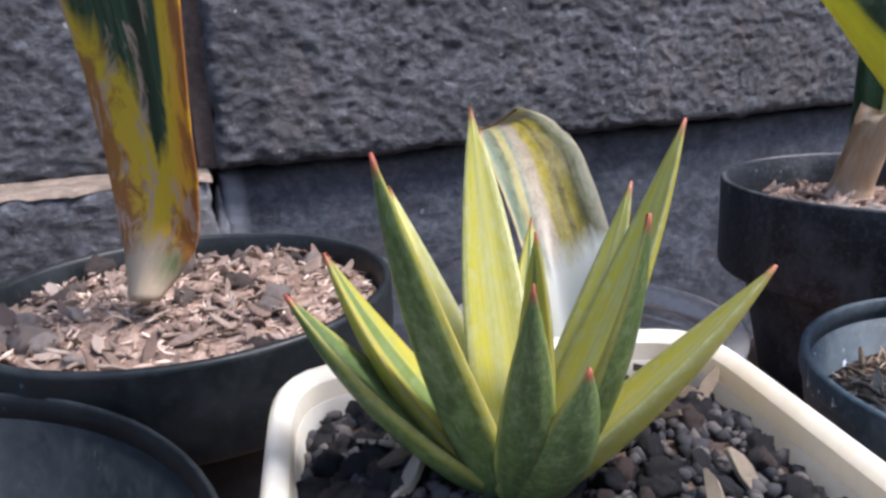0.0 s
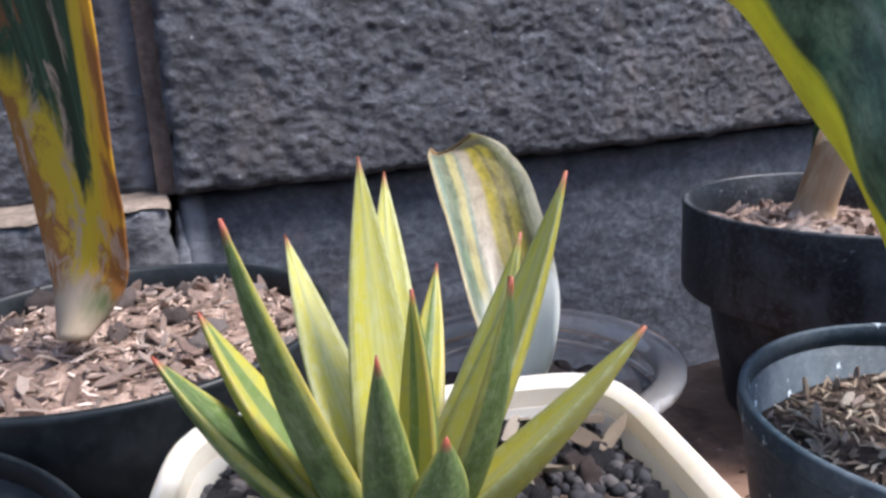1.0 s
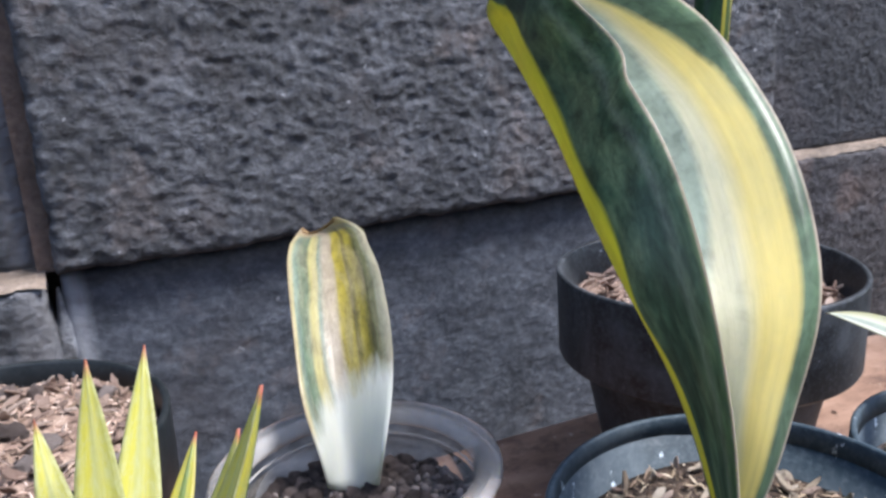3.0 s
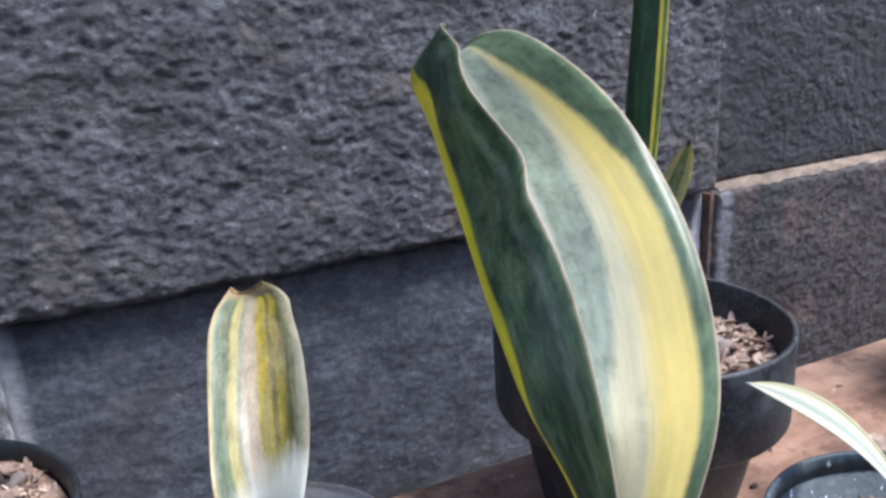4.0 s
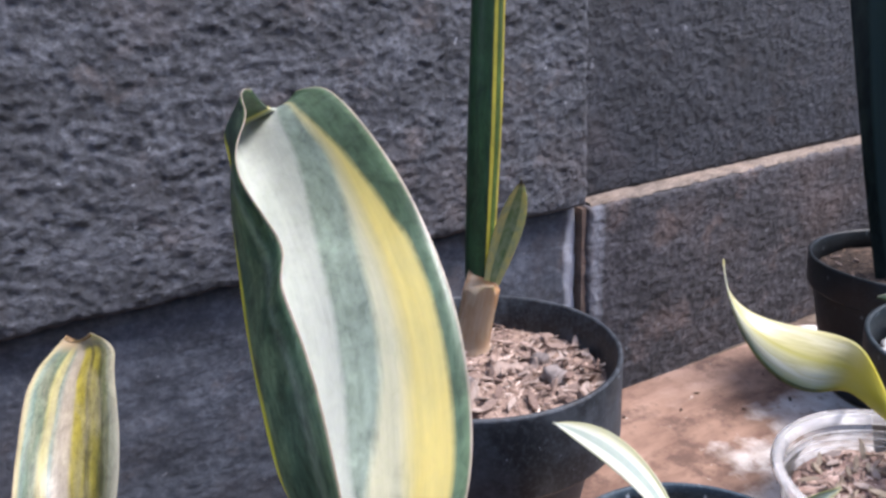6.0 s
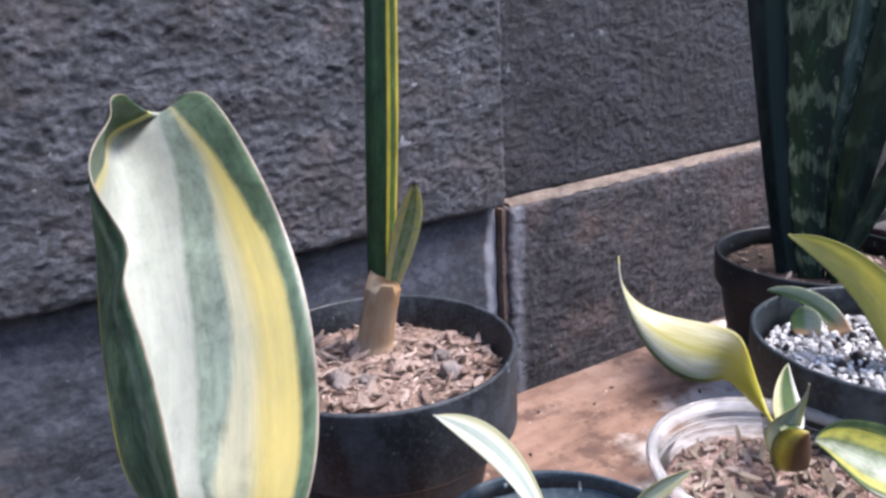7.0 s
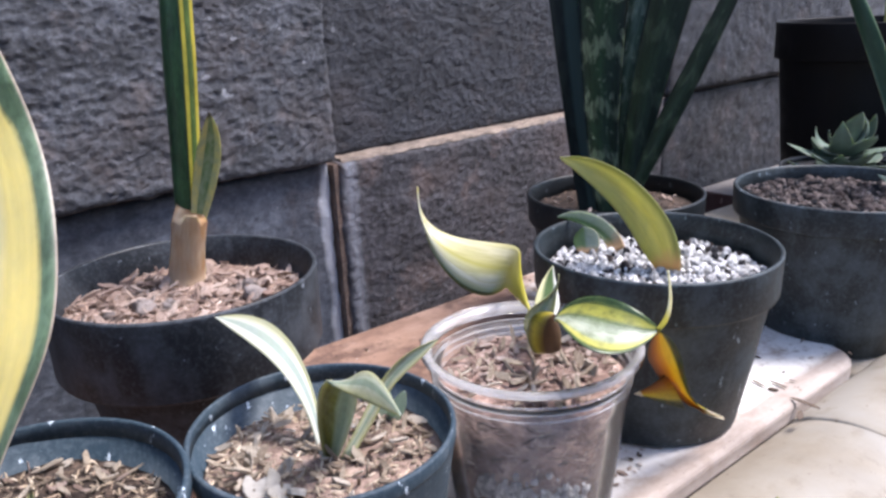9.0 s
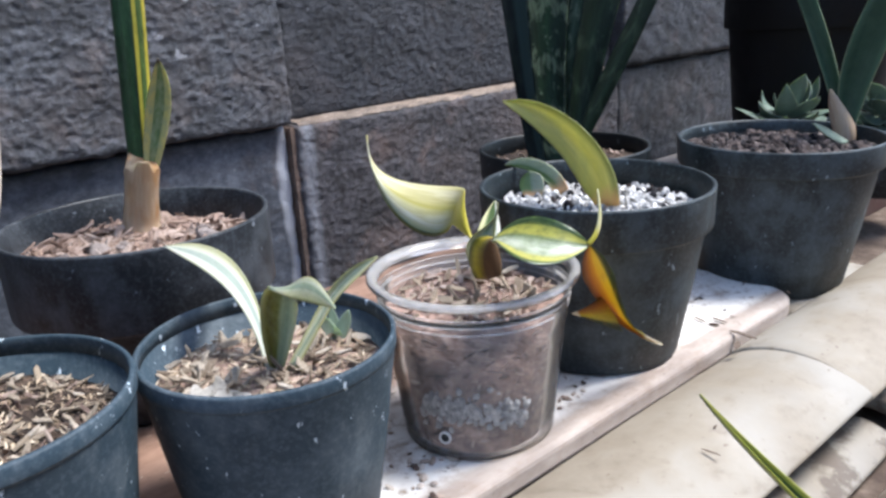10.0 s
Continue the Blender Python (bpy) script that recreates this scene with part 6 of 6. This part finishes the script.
sprout = thing("weed_sprout", (0.2555, -0.2400, 0.057), "tiny pale green weed sprout in bark soil", "sprout")
for dx, dy, dz, w in ((-0.0040, 0.0026, 0.0078, 0.0042), (0.0040, -0.0026, 0.0082, 0.0046), (0.0006, 0.0030, 0.0090, 0.0034), (-0.0012, -0.0020, 0.0046, 0.0034)):
    succulent_blade("leaf", (0.2555, -0.2400, 0.0575), (0.2555 + 1.15 * dx, -0.2400 + 1.15 * dy, 0.0575 + 1.5 * dz), 1.2 * w, SPROUT, sprout, bow=0.0008, channel=0.2, thick=0.0006, face=(-0.7, -0.6, 0.6), n=12, m=7, point=3.0)

# ---- pot of pumice ----
PX, PY = 0.4165, -0.2415
pot("nursery_pot", (PX, PY), 0.0576, 0.0425, 0.0, 0.087, TEAL_POT, "blackish teal plastic nursery pot topped with white pumice", 0.020, 0.0025, seed=7)
soilP, hP = mound("pumice_mix", (PX, PY), 0.0520, 0.006, 0.0725, SOIL_GREY, "white pumice and black grit filling a nursery pot", 0.001, 0.041, 101, 0.002)
scatter("pumice_grain", PUMICES, soilP, hP, 0.0505, 300, (0.003, 0.0062), 1.2, 102, 0.2)
grit(soilP, hP, 0.0515, 1500, (0.0012, 0.0032), GRIT_PALE, 104)
scatter("black_grain", LAVAS, soilP, hP, 0.0505, 75, (0.0028, 0.0056), 1.2, 103, 0.2)
plantP = thing("lime_plant", (0.4145, -0.2485, 0.073), "young plant with one arching lime-green leaf and a small leaf", "plant")
blade("leaf", [[0.4119, -0.2587, 0.0779], [0.4081, -0.2635, 0.1080], [0.4072, -0.2220, 0.1333], [0.3916, -0.2040, 0.1275]], [[0.4159, -0.2434, 0.0741], [0.4078, -0.2299, 0.0916], [0.4105, -0.2369, 0.0984], [0.3915, -0.2041, 0.1273]], LIME_LEAF, plantP, cup=(0.005, 0.003, 0.002), thick=0.002, n=46)
blade("leaf", [[0.4202, -0.2128, 0.0745], [0.4225, -0.2075, 0.0827], [0.4212, -0.1986, 0.088], [0.4185, -0.1885, 0.0891], [0.4196, -0.179, 0.0879]], [[0.4239, -0.2196, 0.0786], [0.4266, -0.2128, 0.088], [0.4251, -0.2019, 0.0948], [0.4219, -0.1887, 0.095], [0.4196, -0.179, 0.0885]], SIDE, plantP, cup=(0.001, 0.001, -0.003), thick=0.0018, label="short grey-green side leaf")
blade("leaf", [[0.4092, -0.2014, 0.0753], [0.4083, -0.1972, 0.0788], [0.4097, -0.1971, 0.0852], [0.4136, -0.201, 0.0871]], [[0.4135, -0.209, 0.0752], [0.4165, -0.212, 0.0807], [0.4171, -0.2088, 0.0884], [0.4139, -0.2016, 0.0878]], SIDE, plantP, cup=(0.001, 0.002, 0), thick=0.0016)

# ---- pot of the snake plant ----
SX, SY = 0.5065, -0.1530
pot("nursery_pot", (SX, SY), 0.0553, 0.040, 0.0, 0.082, BLACK, "black plastic nursery pot with a dark snake plant", 0.018, 0.0025, seed=8)
soilS, hS = mound("bark_soil", (SX, SY), 0.0500, 0.006, 0.0715, SOIL_DARK, "dark brown soil round the foot of a snake plant", 0.0015, 0.039, 111, 0.002)
scatter("bark_chip", CHIPS, soilS, hS, 0.0485, 50, (0.003, 0.007), 0.5, 112, 0.25)
litter(soilS, hS, 0.049, 300, (0.001, 0.004), FIBRE_DARK, 114)
snake = thing("snake_plant", (0.508, -0.150, 0.071), "tall dark green snake plant with faint pale bands", "plant")
blade("leaf", [[0.4802, -0.1463, 0.0695], [0.4857, -0.1298, 0.1216], [0.4920, -0.1135, 0.1750], [0.5001, -0.0986, 0.2280]], [[0.4911, -0.1572, 0.0695], [0.4955, -0.1398, 0.1215], [0.5046, -0.1259, 0.1743], [0.5167, -0.1143, 0.2270]], SNAKE_DARK, snake, cup=(0.002, 0.004, 0), thick=0.003, extend=0.16)
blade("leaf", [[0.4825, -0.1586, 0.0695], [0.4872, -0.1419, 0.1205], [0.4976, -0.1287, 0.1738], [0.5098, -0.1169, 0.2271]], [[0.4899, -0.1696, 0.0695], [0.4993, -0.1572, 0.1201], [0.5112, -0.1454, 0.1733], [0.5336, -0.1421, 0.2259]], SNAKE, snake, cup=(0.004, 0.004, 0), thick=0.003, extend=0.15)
blade("leaf", [[0.4984, -0.1575, 0.0695], [0.5076, -0.1444, 0.1201], [0.5316, -0.1418, 0.1726], [0.5463, -0.1320, 0.2255]], [[0.4980, -0.1650, 0.0695], [0.5110, -0.1549, 0.1199], [0.5302, -0.1487, 0.1725], [0.5562, -0.1478, 0.2247]], SNAKE_PALE, snake, cup=(0.002, 0.002, 0), thick=0.003, extend=0.12)
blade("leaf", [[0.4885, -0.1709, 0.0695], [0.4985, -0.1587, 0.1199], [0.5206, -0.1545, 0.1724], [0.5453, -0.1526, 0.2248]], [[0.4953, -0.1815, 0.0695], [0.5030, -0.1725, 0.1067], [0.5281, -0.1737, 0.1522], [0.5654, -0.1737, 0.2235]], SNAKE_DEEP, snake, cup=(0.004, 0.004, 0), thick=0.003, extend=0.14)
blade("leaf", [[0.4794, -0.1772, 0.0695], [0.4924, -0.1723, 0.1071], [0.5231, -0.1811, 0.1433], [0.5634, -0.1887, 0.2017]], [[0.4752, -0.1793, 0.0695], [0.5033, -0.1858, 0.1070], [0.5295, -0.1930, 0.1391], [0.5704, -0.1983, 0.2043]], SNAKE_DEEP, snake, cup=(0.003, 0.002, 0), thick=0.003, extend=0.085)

# ---- large pot at the end of the board ----
TX, TY = 0.589, -0.2585
slab("brick", 0.596, -0.2600, 0.11, 0.10, -0.045, -0.010, CLAY, -3, 0.004, 0.003, "buff clay brick under a plant pot", "brick")
pot("large_pot", (TX, TY), 0.0617, 0.044, -0.010, 0.085, TEAL_POT, "large blackish plastic pot of grey grit", 0.016, 0.0025, seed=9)
soilT, hT = mound("grit_mix", (TX, TY), 0.0565, -0.004, 0.0755, SOIL_GREY, "dark grey-brown grit filling a large pot", 0.0015, 0.043, 121, 0.001)
scatter("gravel_stone", GRAVELS, soilT, hT, 0.055, 150, (0.003, 0.007), 1.0, 122, 0.2)
scatter("lava_stone", LAVAS, soilT, hT, 0.055, 150, (0.003, 0.006), 1.0, 123, 0.2)
grit(soilT, hT, 0.0555, 900, (0.0015, 0.0035), GRIT_BROWN, 124)
plantT = thing("upright_plant", (0.6365, -0.2810, 0.077), "upright two-leaved plant with a dry tan sheath", "plant")
blade("leaf", [[0.6355, -0.2774, 0.0813], [0.6342, -0.2679, 0.1098], [0.6331, -0.2583, 0.1381], [0.6319, -0.2453, 0.1649]], [[0.6372, -0.2824, 0.0814], [0.6368, -0.2757, 0.1093], [0.638, -0.2707, 0.1386], [0.6359, -0.257, 0.1643]], SMOOTH_LEAF, plantT, cup=(0.003, 0.002, 0), thick=0.003, extend=0.06)
blade("leaf", [[0.6351, -0.2783, 0.0814], [0.6336, -0.2724, 0.1087], [0.6335, -0.2683, 0.1388], [0.64, -0.2828, 0.1631]], [[0.6376, -0.2857, 0.0805], [0.6402, -0.2893, 0.1085], [0.6442, -0.2976, 0.1355], [0.6477, -0.306, 0.162]], SMOOTH_LEAF, plantT, cup=(0.003, 0.002, 0), thick=0.003, extend=0.06)
blade("sheath", [[0.6262, -0.2788, 0.0780], [0.6252, -0.2721, 0.0944], [0.6299, -0.2708, 0.1039], [0.6327, -0.2700, 0.1085]], [[0.6324, -0.2885, 0.0757], [0.6385, -0.2898, 0.0886], [0.6334, -0.2784, 0.0973], [0.6332, -0.2705, 0.1085]], SHEATH_TAN, plantT, cup=(-0.002, -0.003, 0), thick=0.0016, label="dry tan sheath")
blade("leaf", [[0.6152, -0.2877, 0.0770], [0.6103, -0.2818, 0.0801], [0.6071, -0.2763, 0.0858], [0.6047, -0.2720, 0.0905]], [[0.6204, -0.2891, 0.0784], [0.6155, -0.2822, 0.0836], [0.6127, -0.2774, 0.0886], [0.6051, -0.2722, 0.0908]], SUCCULENT, plantT, cup=(0, 0, -0.001), thick=0.0016, label="small pale leaf on the grit")

# ---- farther pots ----
def succulent_pot(x, y, seed):
    pot("small_pot", (x, y), 0.050, 0.038, -0.010, 0.052, GREY_POT, "small grey pot with a grey-green succulent", seed=seed + 2)
    mound("grit_mix", (x, y), 0.046, -0.004, 0.046, SOIL_GREY, "grey grit in a small pot", 0.001, 0.036, 123 + seed)
    plant = thing("succulent", (x, y, 0.046), "grey-green succulent rosette of broad leaves", "plant", "succulents")
    rng = random.Random(seed)
    for k in range(24):
        a, rr = k * 2.4 + rng.uniform(-0.3, 0.3), (0.053 - 0.0016 * k) * rng.uniform(0.8, 1.1)
        lift = (0.001 + 0.0016 * k) * rng.uniform(0.5, 1.4)
        tip = (x + rr * math.cos(a), y + rr * math.sin(a), 0.049 + lift + 0.008 * rng.random())
        face = (-math.cos(a) + rng.uniform(-0.5, 0.5), -math.sin(a) + rng.uniform(-0.5, 0.5), 2.0)
        succulent_blade("leaf", (x + 0.004 * math.cos(a), y + 0.004 * math.sin(a), 0.047 + 0.0010 * k), tip, (0.031 - 0.0005 * k) * rng.uniform(0.75, 1.1), SUCCULENT, plant, bow=rng.uniform(-0.004, 0.009), channel=rng.uniform(-0.2, 0.5), thick=0.0026, face=face, point=rng.choice((1.9, 2.4, 3.2)))


succulent_pot(0.797, -0.178, 8)
succulent_pot(0.861, -0.234, 9)
pot("tall_pot", (0.938, -0.136), 0.085, 0.066, -0.008, 0.168, JET, "tall black nursery pot with a wide collar", 0.035, 0.004, seed=11)
mound("dark_soil", (0.955, -0.140), 0.078, 0.0, 0.150, SOIL_DARK, "dark soil in a tall black pot", 0.001, 0.062, 141)
tallp = thing("young_shoot", (0.950, -0.150, 0.148), "yellow-green young shoots in a tall black pot", "plant")
for k, (dx, dy, h) in enumerate(((0, 0, 0.12), (0.012, -0.006, 0.10), (-0.008, -0.014, 0.09))):
    succulent_blade("leaf", (0.950 + dx, -0.150 + dy, 0.148), (0.950 + 1.6 * dx, -0.150 + 1.6 * dy, 0.148 + h), 0.016, LIME_LEAF, tallp, bow=0.004, face=(-0.8, -0.4, 0.2))

# ---- spike in front of the tiles ----
spk = thing("spiky_plant", (0.362, -0.455, -0.045), "stiff pointed leaf edged in pale yellow-green", "plant")
blade("leaf", [[0.3595, -0.455, -0.045], [0.3470, -0.405, -0.018], [0.3370, -0.366, 0.020], [0.3305, -0.3470, 0.0419]], [[0.3705, -0.462, -0.045], [0.3560, -0.409, -0.018], [0.3420, -0.369, 0.016], [0.3305, -0.3470, 0.0419]], SPIKE, spk, cup=(0.001, 0.003, -0.002), thick=0.0022)


# ---- crumbs on the board and tiles ----
def crumbs():
    rng = random.Random(77)
    bm = bmesh.new()
    for _ in range(46):
        if rng.random() < 0.75:
            x, y, z = rng.uniform(0.30, 0.53), rng.uniform(-0.285, -0.07), 0.0008
        else:
            x, y, z = rng.uniform(0.0, 0.3), rng.uniform(-0.28, -0.08), 0.0008
        s = rng.choice((0.0007, 0.0009, 0.0012, 0.0014, 0.0024))
        m = pose(x, y, z, 0, 0, rng.uniform(0, 360)) @ Matrix.Diagonal((s * rng.uniform(1, 3.0), s * 0.8, s * 0.5, 1))
        bmesh.ops.create_icosphere(bm, subdivisions=1, radius=0.8, matrix=m)
    me = bpy.data.meshes.new("crumbs")
    bm.to_mesh(me)
    bm.free()
    me.materials.append(SOIL_DARK)
    tagged(new("crumbs", me), "dark crumbs of bark and soil on the board", "crumbs", kind="stuff")


crumbs()


def spilt_bark():
    """Pale bark and grit dropped between the pots, too small to count."""
    rng = random.Random(41)
    bm = bmesh.new()
    spots = [(0.27, -0.262), (0.275, -0.225), (0.362, -0.262), (0.37, -0.21), (0.185, -0.262), (0.09, -0.225), (0.31, -0.19)]
    for _ in range(150):
        x, y = rng.choice(spots)
        x, y, sz = x + rng.gauss(0, 0.014), y + rng.gauss(0, 0.010), rng.uniform(0.0006, 0.0017)
        m = pose(x, y, 0.0006, rng.uniform(-20, 20), rng.uniform(-20, 20), rng.uniform(0, 360)) @ Matrix.Diagonal((sz * rng.uniform(1, 2.4), sz, sz * 0.6, 1))
        bmesh.ops.create_icosphere(bm, subdivisions=1, radius=1.0, matrix=m)
    me = bpy.data.meshes.new("spilt_bark")
    bm.to_mesh(me)
    bm.free()
    me.materials.append(SPILT)
    tagged(new("spilt_bark", me), "pale crumbs of bark spilt between the pots", "crumbs", kind="stuff")


SPILT = litter_mat("spilt_crumb", (0.08, 0.055, 0.045), (0.34, 0.26, 0.21), (0.60, 0.53, 0.46))
spilt_bark()


# ---- dry scraps of leaf on the board and tiles ----
SCRAP = litter_mat("dry_scrap", (0.035, 0.026, 0.02), (0.07, 0.05, 0.04), (0.12, 0.09, 0.07))
for x, y, z, length, turn, slim in (
    (0.4736, -0.2718, 0.0012, 0.011, 70, 0.22),
    (0.4796, -0.2793, 0.0012, 0.01, 80, 0.16),
    (0.4697, -0.2979, 0.0012, 0.015, 85, 0.3),
    (0.4564, -0.3013, 0.0012, 0.01, 20, 0.35),
    (0.4988, -0.2552, 0.0012, 0.004, 10, 0.5),
    (0.3736, -0.2651, 0.0012, 0.004, 30, 0.6),
    (0.3680, -0.2653, 0.0012, 0.003, 60, 0.7),
    (0.4692, -0.2587, 0.0012, 0.004, 0, 0.5),
    (0.5415, -0.2644, 0.0012, 0.009, 10, 0.2),
    (0.5416, -0.2910, 0.0012, 0.004, 50, 0.5),
    (0.4884, -0.2827, 0.0012, 0.004, 90, 0.4),
    (0.3594, -0.3378, 0.0008, 0.008, 95, 0.2),
    (0.4761, -0.3314, 0.0008, 0.004, 0, 0.6),
    (0.3779, -0.3301, 0.0008, 0.003, 10, 0.5),
):
    scrap = grain_meshes("chip", SCRAP, int(1000 * x))[0]
    ob = new("leaf_scrap", scrap)
    ob.matrix_world = pose(x, y, z, 0, 0, turn) @ Matrix.Diagonal((length, length * 2.4 * slim, length * 0.3, 1))
    tagged(ob, "curled dark scrap of dry leaf", "leaf scrap", "leaf scraps")
